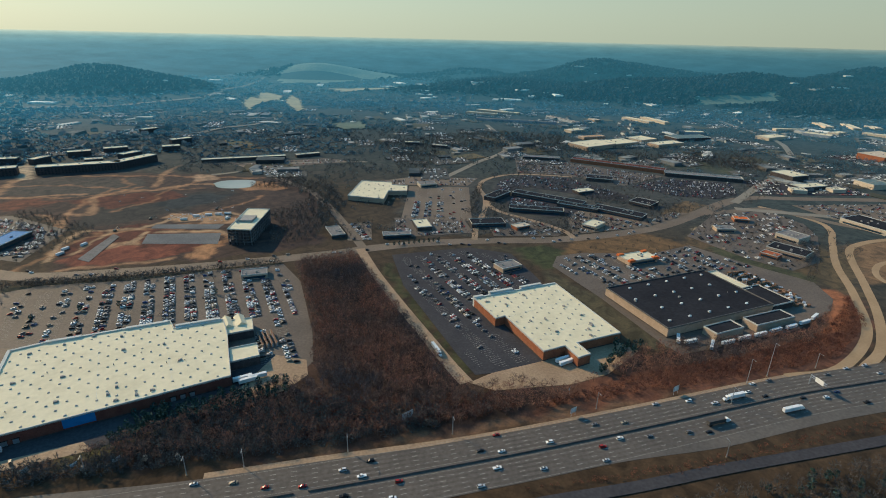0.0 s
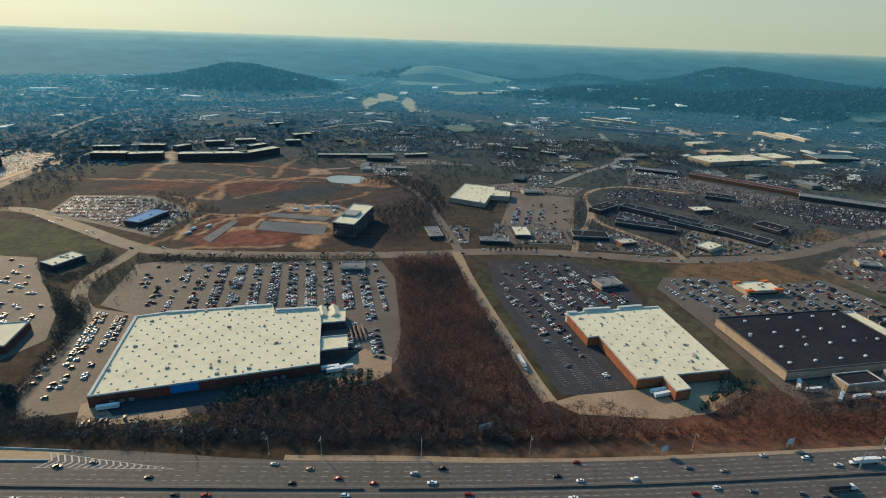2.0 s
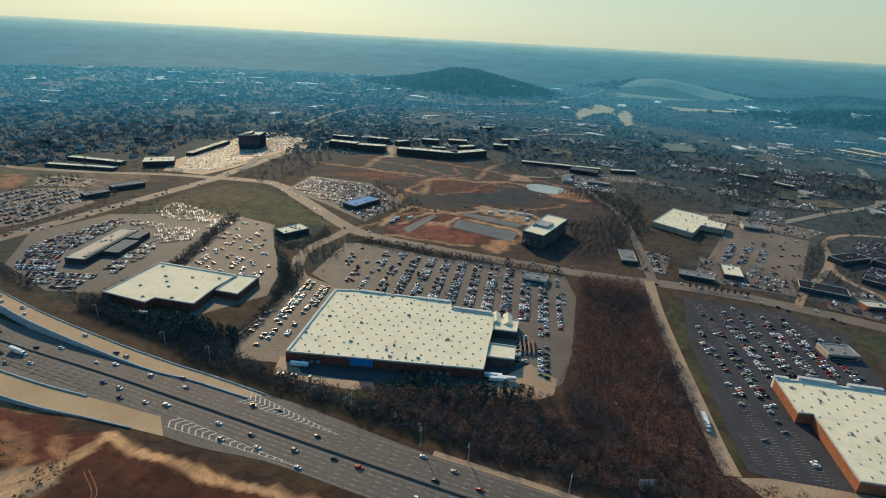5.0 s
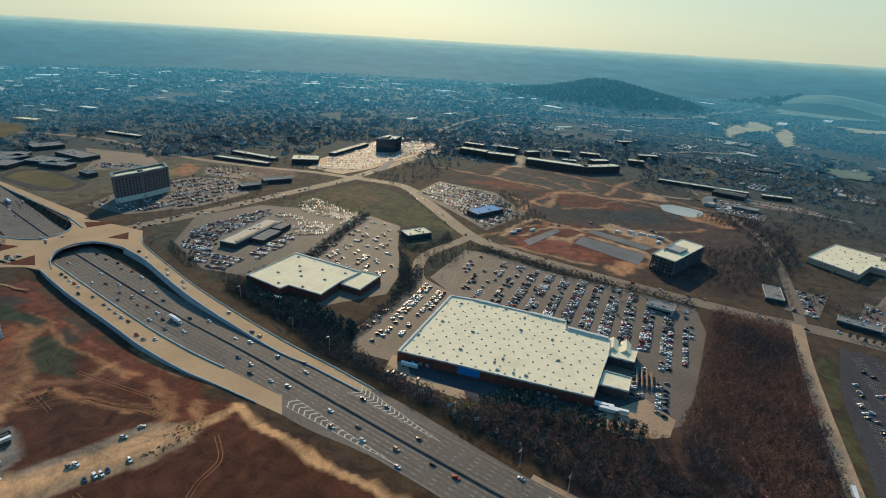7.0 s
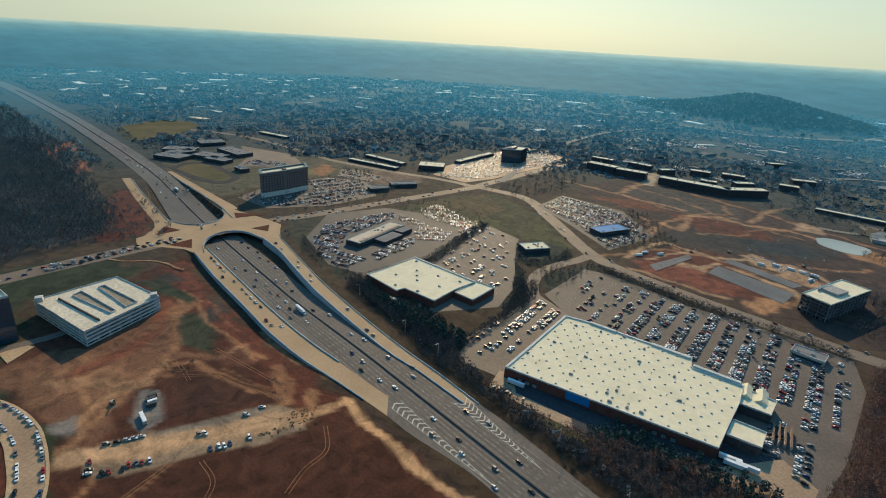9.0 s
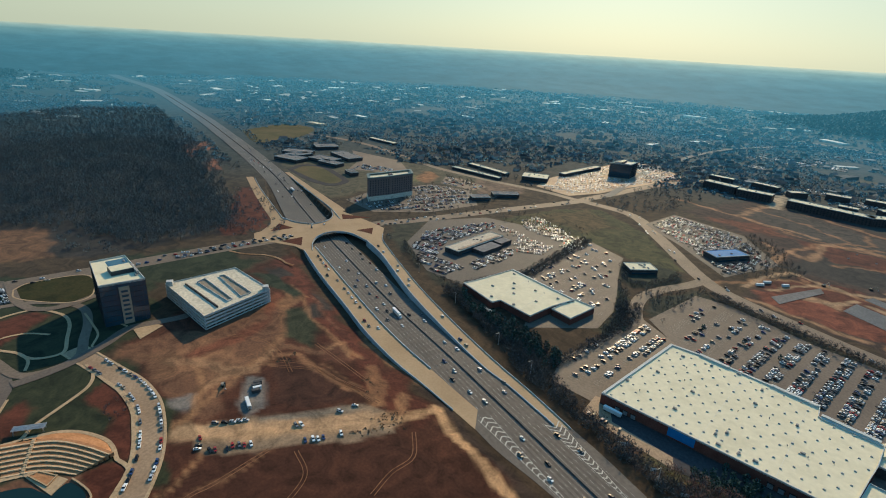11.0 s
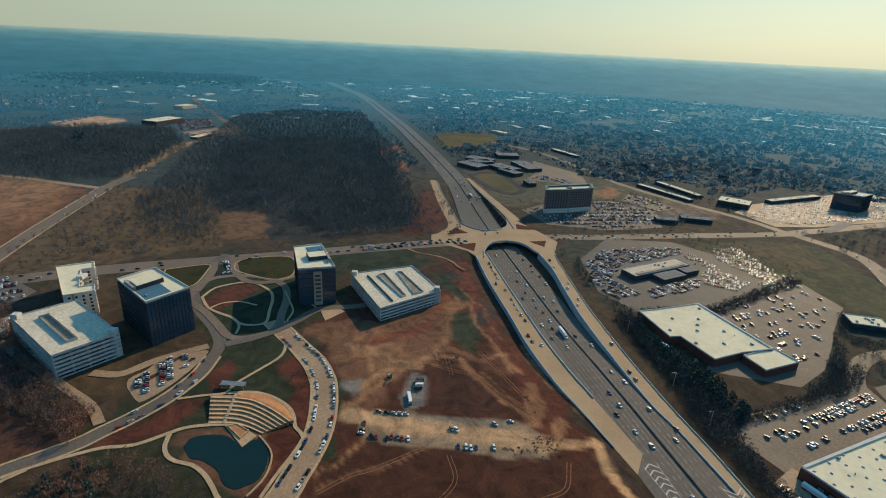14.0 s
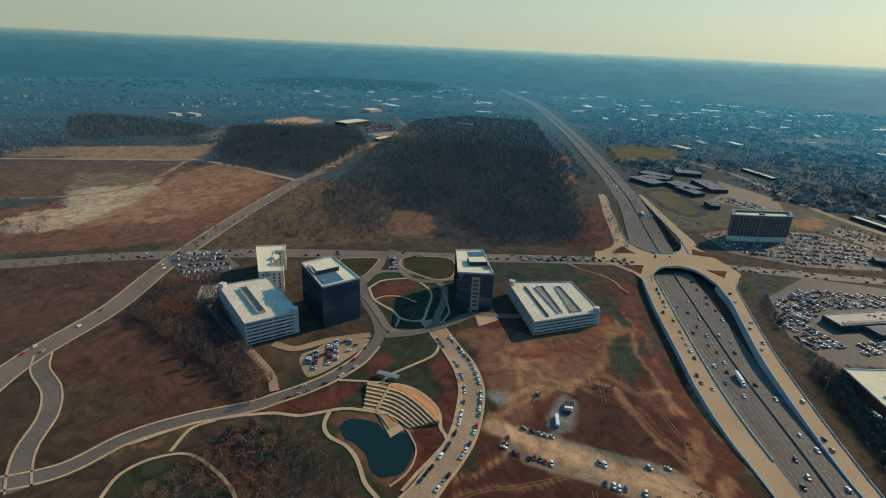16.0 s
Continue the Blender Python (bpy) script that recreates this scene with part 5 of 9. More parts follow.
def car_parts(kind):
    if kind == "sedan":
        L, w, body = 4.7, 0.9, [(-2.35, 0.4, 0.85), (-2.2, 0.25, 0.98), (-1.2, 0.22, 1.0), (0.9, 0.22, 0.98), (2.1, 0.25, 0.82), (2.35, 0.35, 0.66)]
        cab = [(-1.75, 0.95, 1.0), (-1.0, 0.95, 1.42), (0.1, 0.95, 1.45), (1.1, 0.9, 0.98)]
    elif kind == "suv":
        L, w, body = 4.8, 0.95, [(-2.4, 0.45, 1.0), (-2.3, 0.3, 1.1), (-1.2, 0.28, 1.12), (0.9, 0.28, 1.1), (2.2, 0.3, 0.98), (2.4, 0.4, 0.8)]
        cab = [(-2.3, 1.05, 1.1), (-2.0, 1.05, 1.72), (0.2, 1.05, 1.76), (1.15, 1.05, 1.1)]
    else:
        L, w, body = 5.6, 0.98, [(-2.8, 0.55, 1.0), (-2.75, 0.5, 1.12), (-0.6, 0.45, 1.12), (1.1, 0.45, 1.15), (2.6, 0.45, 1.08), (2.8, 0.5, 0.9)]
        cab = [(-0.75, 1.05, 1.12), (-0.6, 1.05, 1.85), (0.7, 1.05, 1.87), (1.4, 1.05, 1.13)]
    return L, w, body, cab


CARS = {}


def car(kind, colour, x, y, heading, z=0.0, group=""):
    m = pose(x, y, z, 0, 0, math.degrees(heading))
    if (kind, colour) in CARS:
        c = copy_thing(CARS[kind, colour], m)
        if group:
            c["group"] = group
        return c
    L, w, body, cab = car_parts(kind)
    e = empty("pickup" if kind == "pickup" else "car", 0, 0)
    part("body", section_body(body, [w * 0.86, w * 0.97, w, w, w * 0.97, w * 0.84]), PAINT[colour], e)
    part("cabin", section_body(cab, [w * 0.82, w * 0.8, w * 0.8, w * 0.84]), M_AUTOGLASS, e, "dark glazed cabin")
    a, b = cab[1], cab[2]
    part("roof", box(a[0] + 0.05, b[0] + 0.05, -w * 0.72, w * 0.72, a[2] - 0.03, b[2] + 0.03, 0.02), PAINT[colour], e)
    for sx in (-0.3 * L, 0.31 * L):
        for sy in (-1, 1):
            bm = bmesh.new()
            bmesh.ops.create_cone(bm, cap_ends=True, segments=8, radius1=0.34, radius2=0.34, depth=0.22, matrix=pose(sx, sy * (w - 0.09), 0.34, 90, 0, 0))
            part("wheel", bm, M_TYRE, e)
    for sy in (-1, 1):
        part("headlight", box(L / 2 - 0.12, L / 2 + 0.01, sy * w * 0.62 - 0.14, sy * w * 0.62 + 0.14, body[-1][2] - 0.16, body[-1][2] - 0.02), M_LAMPGLASS, e)
    e.matrix_basis = m
    words = {"sedan": "saloon car", "suv": "tall estate car", "pickup": "pickup truck with an open bed"}[kind]
    tagged(e, colour + " " + words + " with dark windows on asphalt", "pickup truck" if kind == "pickup" else "car", group)
    CARS[kind, colour] = e
    return e


def pick_car(rng):
    return (rng.choice(["sedan", "suv", "pickup"], p=[0.45, 0.42, 0.13]),
            rng.choice(list(PAINT), p=[0.26, 0.2, 0.17, 0.19, 0.06, 0.07, 0.05]))


rng = np.random.default_rng(11)
taken = []


def free(x, y, gap):
    if any((x - a) ** 2 + (y - b) ** 2 < gap * gap for a, b in taken):
        return False
    taken.append((x, y))
    return True


n = 0
while n < 112:
    sgn, k = rng.choice([1, -1]), rng.integers(0, 5)
    x, y, h = at_hwy(rng.uniform(20, 1250), sgn * (LANES[k] + 1.83))
    if not free(x, y, 11):
        continue
    if -745 < x < -685:
        continue
    car(*pick_car(rng), x, y, h + (math.pi if sgn > 0 else 0), road_z(x), "highway traffic")
    n += 1
for line_in, line_out, cnt, flip in ((rs_in, rs_out, 20, 0), (rn_in, rn_out, 12, math.pi)):
    c = 0
    while c < cnt:
        i = rng.integers(3, len(line_in) - 10)
        u = rng.choice([0.33, 0.66])
        p = line_in[i] * (1 - u) + line_out[i] * u
        d = line_in[i + 1] - line_in[i]
        if free(p[0], p[1], 9):
            car(*pick_car(rng), p[0], p[1], math.atan2(d[1], d[0]) + flip, 0.17, "ramp traffic")
        c += 1


def semi(x, y, heading, box_mat, z=0.1, label="articulated lorry with a long pale trailer on the highway"):
    e = empty("semi_truck", x, y, z, math.degrees(heading))
    part("trailer", box(-10, 3.8, -1.28, 1.28, 1.15, 4.05, 0.05), box_mat, e)
    part("cab", section_body([(4.4, 0.8, 3.0), (4.7, 0.6, 3.6), (6.6, 0.6, 3.4), (6.9, 0.6, 2.0), (8.4, 0.6, 1.9), (8.6, 0.7, 1.4)], [1.15, 1.2, 1.2, 1.15, 1.1, 1.0]), PAINT["white"], e)
    part("windscreen", box(6.72, 6.9, -1.0, 1.0, 2.1, 3.1), M_AUTOGLASS, e)
    part("chassis", box(-9.5, 8, -0.5, 0.5, 0.75, 1.1), M_TYRE, e)
    for sx in (-8.8, -7.5, 4.6, 5.9, 8.0):
        for sy in (-1, 1):
            bm = bmesh.new()
            bmesh.ops.create_cone(bm, cap_ends=True, segments=10, radius1=0.52, radius2=0.52, depth=0.4, matrix=pose(sx, sy * 1.0, 0.52, 90, 0, 0))
            part("wheel", bm, M_TYRE, e)
    return tagged(e, label, "lorry")


M_TRAILER = material("trailer_sheet", [(0.62, 0.63, 0.62), (0.72, 0.73, 0.72)], 0.3, rough=0.45, fine=0.0)
M_TRAILERDARK = material("dark_trailer_sheet", [(0.06, 0.06, 0.06), (0.09, 0.085, 0.08)], 0.3, rough=0.5, fine=0.0)
for s, off, mt in ((315, 9, M_TRAILER), (345, -10, M_TRAILERDARK), (283, -14, M_TRAILER), (1010, -6, M_TRAILER), (1480, 7, M_TRAILER)):
    x, y, h = at_hwy(s, -off)
    semi(x, y, h + (math.pi if off > 0 else 0) + math.pi, mt, road_z(x))
semi(-3, 376, math.radians(-66), M_TRAILER, 0.2, "long white lorry parked beside a side road")

# ---- parked cars in rows ----
def shell_template():
    _, w, body, _ = car_parts("suv")
    bm = section_body(body, [w * 0.86, w * 0.97, w, w, w * 0.97, w * 0.84])
    box_into(bm, -1.95, 0.25, -w * 0.74, w * 0.74, 1.7, 1.8)
    bmesh.ops.triangulate(bm, faces=bm.faces)
    bm.verts.index_update()
    v, f = np.array([q.co[:] for q in bm.verts]), np.array([[q.index for q in t.verts] for t in bm.faces])
    bm.free()
    return v, f


def cabin_template():
    _, w, _, cab = car_parts("suv")
    bm = section_body(cab, [w * 0.82, w * 0.8, w * 0.8, w * 0.84])
    bmesh.ops.triangulate(bm, faces=bm.faces)
    v, f = np.array([q.co[:] for q in bm.verts]), np.array([[q.index for q in t.verts] for t in bm.faces])
    bm.free()
    return v, f


SHELL, CABIN = shell_template(), cabin_template()
STALLS, LOOSE = [], []


def rows_of_cars(pts, angle, occupied, seed, keep_out=(), pitch=18.0, margin=2.5, stall=2.75, depth=5.3, lines=True, hot=None):
    """Double rows of stalls inside an outline; returns the parked cars (x, y, heading)."""
    r = np.random.default_rng(seed)
    c, s = math.cos(radians(angle)), math.sin(radians(angle))
    p = np.array(pts)
    u, v = p @ np.array([c, s]), p @ np.array([-s, c])
    out = []
    k = 0
    for v0 in np.arange(v.min() + margin, v.max(), pitch):
        k += 1
        for side in (0, 1):
            vc = v0 + depth * (side + 0.5)
            uu = np.arange(u.min(), u.max(), stall)
            q = np.stack([uu * c - vc * s, uu * s + vc * c], 1)
            ok = inside(pts, q) & inside(pts, q + 3.4 * np.array([-s, c])) & inside(pts, q - 3.4 * np.array([-s, c]))
            for ko in keep_out:
                ok &= ~inside(ko, q)
            run = 0
            for i in np.where(ok)[0]:
                run += 1
                if run % 22 == 0:
                    continue
                x, y = q[i]
                if lines:
                    STALLS.append((x - 1.37 * c, y - 1.37 * s, LAYER_LOT, radians(angle) + math.pi / 2, depth - 0.3, 0.16))
                pr = occupied(x, y) if callable(occupied) else occupied
                pr *= 0.65 + 0.6 * (0.5 + 0.5 * math.sin(k * 2.4 + seed + i * 0.11 + side))
                if r.uniform() < pr:
                    out.append((x + r.normal(0, 0.12), y + r.normal(0, 0.12), radians(angle) + math.pi / 2 + (math.pi if r.uniform() < 0.5 else 0) + r.normal(0, 0.05)))
    return out


LAYER_LOT = LAYER[0] + 0.05


def grow(pts, d):
    return inset(pts, -d)


def toward(x, y, px_, py_, near, far, hi, lo):
    d = math.hypot(x - px_, y - py_)
    return hi + (lo - hi) * min(1, max(0, (d - near) / (far - near)))


LOT_A = [(-420, 458), (-313, 492), (-252, 519), (-182, 540), (-155, 502), (-120, 402), (-108, 356), (-150, 352), (-175, 395), (-225, 402), (-320, 372), (-380, 380)]
cars_a = rows_of_cars(LOT_A, 115, lambda x, y: toward(x, y, -215, 420, 20, 150, 0.95, 0.18), 3, [grow(STORE_A, 14), [(-225, 492), (-180, 510), (-170, 530), (-215, 525)]])
cars_aw = rows_of_cars([(-322, 232), (-345, 252), (-388, 360), (-348, 362), (-300, 262)], 118, lambda x, y: toward(x, y, -360, 340, 30, 90, 0.7, 0.15), 4, [grow(STORE_A, 9)])
cars_ab = [(-250 + 3 * k, 246 + 1.6 * k + 0.7 * (k % 2), 2.1 + 0.08 * (k % 3)) for k in (-8, -7, -5, -4, -1)]
LOT_B = [(-52, 575), (32, 604), (78, 588), (100, 520), (36, 478), (76, 366), (44, 356), (26, 356), (-34, 498)]
cars_b = rows_of_cars(LOT_B, 118, lambda x, y: toward(x, y, 60, 500, 30, 110, 0.8, 0.05), 5, [grow(STORE_B, 8), [(50, 545), (75, 575), (100, 560), (88, 530)]])
LOT_H = [(130, 556), (140, 585), (172, 598), (250, 600), (310, 630), (360, 572), (318, 556), (290, 555), (170, 505)]
cars_h = rows_of_cars(LOT_H, 118, 0.55, 6, [grow(HOME, 8), [(205, 562), (205, 605), (255, 605), (255, 562)]])
LOT_C = [(-606, 428), (-540, 438), (-484, 394), (-428, 352), (-396, 322), (-392, 306), (-404, 324), (-500, 296), (-528, 310)]
cars_c = rows_of_cars(LOT_C, 115, lambda x, y: toward(x, y, -440, 330, 20, 130, 0.32, 0.14), 8, [grow(STORE_C, 12), [(-530, 420), (-520, 470), (-475, 470), (-475, 415)]])
cars_d = []
for k, (pts, ang, oc) in enumerate((([(-628, 189), (-677, 222), (-697, 294), (-701, 335), (-678, 328), (-628, 237), (-587, 212), (-547, 236), (-522, 200), (-567, 179)], 35, 0.85),
                                    ([(-556, 239), (-601, 320), (-567, 307), (-533, 239)], 35, 0.95),
                                    ([(-620, 327), (-635, 353), (-591, 373), (-564, 346), (-578, 313)], 62, 1.00),
                                    ([(-691, 337), (-638, 357), (-620, 339), (-659, 319)], 62, 0.90),
                                    ([(-707, 376), (-717, 417), (-616, 428), (-592, 395), (-663, 366)], 62, 0.95),
                                    ([(-593, 381), (-622, 440), (-598, 430), (-569, 378)], 35, 1.00))):
    cars_d += rows_of_cars(pts, ang, oc, 90 + k, [grow([(-600, 222), (-646, 308), (-601, 324), (-562, 233)], 2)], pitch=14.5, lines=False, margin=0.5)
AUTO = [(-655, 575), (-692, 648), (-590, 682), (-485, 636), (-468, 542), (-564, 562)]
cars_e = rows_of_cars(AUTO, 20, 0.85, 10, [grow([(-535, 578), (-520, 624), (-503, 597), (-513, 553)], 6)], pitch=15, lines=False)
HOT = [(-840, 140), (-896, 195), (-925, 298), (-880, 352), (-795, 335), (-768, 250), (-780, 170)]
cars_f = rows_of_cars(HOT, 100, 0.6, 12, [grow([(-859, 170), (-889, 250), (-860, 247), (-830, 167)], 9)])
OFF = [(-900, 510), (-955, 565), (-1025, 690), (-1105, 860), (-1010, 880), (-930, 862), (-912, 790), (-880, 690), (-848, 605), (-838, 540)]
cars_g = rows_of_cars(OFF, 60, 0.8, 13, [grow([(-964, 696), (-988, 741), (-973, 785), (-931, 731)], 8), [(-910, 480), (-985, 530), (-960, 580), (-900, 540)]], lines=False)
BIG = [(-56, 890), (38, 890), (36, 720), (-52, 725)]
cars_i = rows_of_cars(BIG, 90, lambda x, y: 0.5 if x < 0 and y < 800 else 0.03, 14, [])


def emit_cars(cars, name, label, group="", things=0, shares=(0.22, 0.17, 0.2, 0.26, 0.05, 0.06, 0.04)):
    """Parked cars: the first ones as things of their own, the rest joined."""
    r = np.random.default_rng(len(cars))
    for x, y, h in cars[:things]:
        car(*pick_car(r), x, y, h, LAYER_LOT, group)
    rest = cars[things:]
    if not rest:
        return
    xy, hd = np.array([c[:2] for c in rest]), np.array([c[2] for c in rest])
    tones = r.choice(list(PAINT), len(rest), p=shares)
    for tone in PAINT:
        k = tones == tone
        if k.any():
            replicate(name, [SHELL], xy[k], np.full(k.sum(), 0.94), PAINT[tone], r, label, "cars", z=LAYER_LOT, turn=hd[k])
    replicate(name + "_windows", [CABIN], xy, np.full(len(rest), 0.94), M_AUTOGLASS, r, "dark glazed cabins of the cars in rows", "cars", z=LAYER_LOT, turn=hd)


cars_a.sort(key=lambda c: math.hypot(c[0] + 190, c[1] - 420))
emit_cars(cars_a, "parked_cars", "rows of mixed cars on the superstore lot", "cars on the superstore lot", 110)
emit_cars(cars_aw + cars_ab, "parked_cars", "rows of mixed cars beside the superstore")
emit_cars(cars_b, "parked_cars", "rows of mixed cars by the brick store")
emit_cars(cars_h, "parked_cars", "rows of mixed cars by the warehouse store")
emit_cars(cars_c, "parked_cars", "scattered mixed cars on a pale lot")
emit_cars(cars_d, "parked_cars", "tightly packed new cars on a dealer's lot")
emit_cars(cars_e, "parked_cars", "tightly packed cars on a sales lot")
emit_cars(cars_f, "parked_cars", "mixed cars round the hotel")
# mostly white and silver paint here stands in for sun glint
emit_cars(cars_g, "parked_cars", "crowded cars round far offices, paler to imitate sun glint", shares=(0.5, 0.3, 0.06, 0.06, 0.02, 0.02, 0.04))
emit_cars(cars_i, "parked_cars", "a few cars on an old lot")
far_rng = np.random.default_rng(17)
far_traffic = []
for k in range(95):
    way_on = far_rng.choice([1, -1])
    x, y, h = at_hwy(far_rng.uniform(1270, 2500), way_on * (LANES[far_rng.integers(0, 5)] + 1.83))
    far_traffic.append((x, y, h + (math.pi if way_on > 0 else 0)))
emit_cars(far_traffic, "far_traffic", "small far cars spread over the highway", shares=(0.16, 0.16, 0.24, 0.32, 0.04, 0.04, 0.04))


# ---- building kit ----
def rect(cx, cy, w, d, ang):
    c, s = math.cos(radians(ang)), math.sin(radians(ang))
    return [(cx + u * w / 2 * c - v * d / 2 * s, cy + u * w / 2 * s + v * d / 2 * c) for u, v in ((-1, -1), (1, -1), (1, 1), (-1, 1))]


def shared(name, bm, mat):
    me = bpy.data.meshes.new(name)
    bm.to_mesh(me)
    bm.free()
    me.materials.append(mat)
    return me


def put(name, me, parent, x, y, z, turn=0.0, label=""):
    ob = new(name, me)
    ob.parent = parent
    ob.matrix_basis = pose(x, y, z, 0, 0, turn)
    if label:
        ob["label"] = label
    return ob


def dome():
    bm = bmesh.new()
    box_into(bm, -0.75, 0.75, -0.6, 0.6, 0, 0.35)
    top = box_into(bm, -0.68, 0.68, -0.53, 0.53, 0.35, 0.65)
    for v in top:
        if v.co.z > 0.5:
            v.co.x *= 0.7
            v.co.y *= 0.7
    return bm


def ac_unit():
    bm = bmesh.new()
    box_into(bm, -1.2, 1.2, -0.8, 0.8, 0.2, 1.2, 0.08)
    box_into(bm, -1.35, 1.35, -0.95, 0.95, 0, 0.2)
    bmesh.ops.create_cone(bm, cap_ends=True, segments=10, radius1=0.55, radius2=0.55, depth=0.25, matrix=pose(-0.5, 0, 1.3))
    box_into(bm, 1.2, 1.8, -0.5, 0.5, 0.2, 0.8)
    return bm


M_DOME = material("skylight_plastic", [(0.30, 0.30, 0.28), (0.40, 0.40, 0.38)], 0.6, rough=0.35, fine=0.0)
ME_DOME, ME_AC = shared("skylight", dome(), M_DOME), shared("air_conditioner", ac_unit(), M_HVAC)
M_STEM = material("vent_pipe", [(0.2, 0.2, 0.2), (0.3, 0.3, 0.29)], 1, rough=0.5, fine=0.0)
bm = bmesh.new()
bmesh.ops.create_cone(bm, cap_ends=True, segments=8, radius1=0.25, radius2=0.25, depth=1.0, matrix=pose(0, 0, 0.5))
bmesh.ops.create_cone(bm, cap_ends=True, segments=8, radius1=0.45, radius2=0.2, depth=0.3, matrix=pose(0, 0, 1.1))
ME_VENT = shared("vent", bm, M_STEM)


def big_store(name, pts, h, wall_mat, roof_mat, label, ang, grid, units, tall_sides=(), seed=1, dome_me=None, base_mat=None, coping=None):
    """A big flat-roofed store: walls, roof, parapets, skylights in a grid and plant on the roof."""
    cx, cy = centre(pts)
    loc = [(x - cx, y - cy) for x, y in pts]
    if area(loc) < 0:
        loc = loc[::-1]
    e = empty(name, cx, cy)
    part("wall", prism(loc, -0.2, h - 0.4), wall_mat, e)
    part("roof", prism(inset(loc, 0.55), h - 0.9, h - 0.25), roof_mat, e, "bright white flat roof" if roof_mat is M_ROOF else "black flat roof")
    part("parapet", ring_wall(loc, 0.6, h - 0.9, h + 0.7), coping or M_PARAPET, e, "pale metal coping")
    part("plinth", ring_wall(grow(loc, 0.12), 0.5, -0.2, 1.0), base_mat or M_DARKWALL, e)
    for i, hh in tall_sides:
        a, b = Vector(loc[i]), Vector(loc[(i + 1) % len(loc)])
        d = (b - a).normalized()
        nrm = Vector((-d.y, d.x))
        q = [a, b, b + nrm * 1.0, a + nrm * 1.0]
        part("tall_parapet", prism([tuple(p + nrm * 0.03) for p in q], h - 0.8, h + hh), coping or M_PARAPET, e, "raised pale front parapet")
    c, s = math.cos(radians(ang)), math.sin(radians(ang))
    r = np.random.default_rng(seed)
    inner = inset(loc, 3.0)
    su, sv = grid
    u, v = np.array(loc) @ np.array([c, s]), np.array(loc) @ np.array([-s, c])
    cells = []
    for k, vv in enumerate(np.arange(v.min() + sv / 2, v.max(), sv)):
        for uu in np.arange(u.min() + su / 2 + (su / 2 if k % 2 else 0), u.max(), su):
            cells.append((uu * c - vv * s, uu * s + vv * c))
    ok = inside(inner, np.array(cells))
    for p in np.array(cells)[ok][:295]:
        put("skylight", dome_me or ME_DOME, e, p[0], p[1], h - 0.25, ang)
    lo, hi = np.array(inner).min(0), np.array(inner).max(0)
    n = 0
    while n < units:
        p = r.uniform(lo, hi)
        if inside(inner, p[None])[0]:
            put("air_conditioner" if n % 3 else "vent", ME_AC if n % 3 else ME_VENT, e, p[0], p[1], h - 0.25, ang + 90 * int(r.integers(0, 4)))
            n += 1
    tagged(e, label, "store building")
    return e


def seam_lines(e, loc, z, ang, gap, mat):
    """Thin raised seams across a roof."""
    c, s = math.cos(radians(ang)), math.sin(radians(ang))
    v = np.array(loc) @ np.array([-s, c])
    u = np.array(loc) @ np.array([c, s])
    for vv in np.arange(v.min() + gap, v.max() - gap / 2, gap):
        us = np.arange(u.min(), u.max(), 1.0)
        q = np.stack([us * c - vv * s, us * s + vv * c], 1)
        ok = np.where(inside(inset(loc, 1.0), q))[0]
        if len(ok) > 4:
            a, b = q[ok[0]], q[ok[-1]]
            m = (a + b) / 2
            L = np.linalg.norm(b - a)
            me = shared("roof_seam", box(-L / 2, L / 2, -0.09, 0.09, 0, 0.05), mat)
            put("roof_seam", me, e, m[0], m[1], z, ang)


M_SEAM = material("roof_seam_tape", [(0.60, 0.58, 0.50), (0.66, 0.64, 0.57)], 0.2, fine=0.0)
M_BLUEPANEL = material("blue_wall_panel", [(0.03, 0.16, 0.36), (0.04, 0.19, 0.42)], 0.3, rough=0.6, fine=0.0)
AX = math.degrees(math.atan2(76, 132))
MAIN_A = [(-332, 349), (-283, 248), (-151, 324), (-168, 363), (-175, 380), (-188, 405), (-223, 388.5), (-232, 401), (-313, 362)]
M_BRICKDARK = material("dark_brick", [(0.13, 0.05, 0.038), (0.17, 0.068, 0.05)], 0.2, fine=1.5)
sup = big_store("superstore", MAIN_A, 9, M_BRICKDARK, M_ROOF, "vast superstore with a bright white roof and dark brick walls", AX, (11.5, 8.2), 24, (), 21)
cxA, cyA = centre(MAIN_A)
locA = [(x - cxA, y - cyA) for x, y in MAIN_A]
seam_lines(sup, locA, 8.76, AX + 90, 46, M_SEAM)


def wing(parent, pts, h, cxy, wall_mat, roof_mat, nm="wing", label=""):
    loc = [(x - cxy[0], y - cxy[1]) for x, y in pts]
    w = part(nm, prism(loc, -0.2, h - 0.4), wall_mat, parent, label)
    part("wing_roof", prism(inset(loc, 0.5) if area(loc) > 0 else inset(loc, 0.5), h - 0.8, h - 0.2), roof_mat, w)
    part("wing_parapet", ring_wall(loc, 0.5, h - 0.8, h + 0.8), M_PARAPET, w)
    return w


wing(sup, [(-159, 343), (-140, 353), (-148, 371), (-167, 362)], 7.5, (cxA, cyA), M_DARKWALL, M_ROOF)
wing(sup, [(-177, 383), (-158, 392), (-166, 412), (-187, 405)], 7.5, (cxA, cyA), M_DARKWALL, M_ROOF)


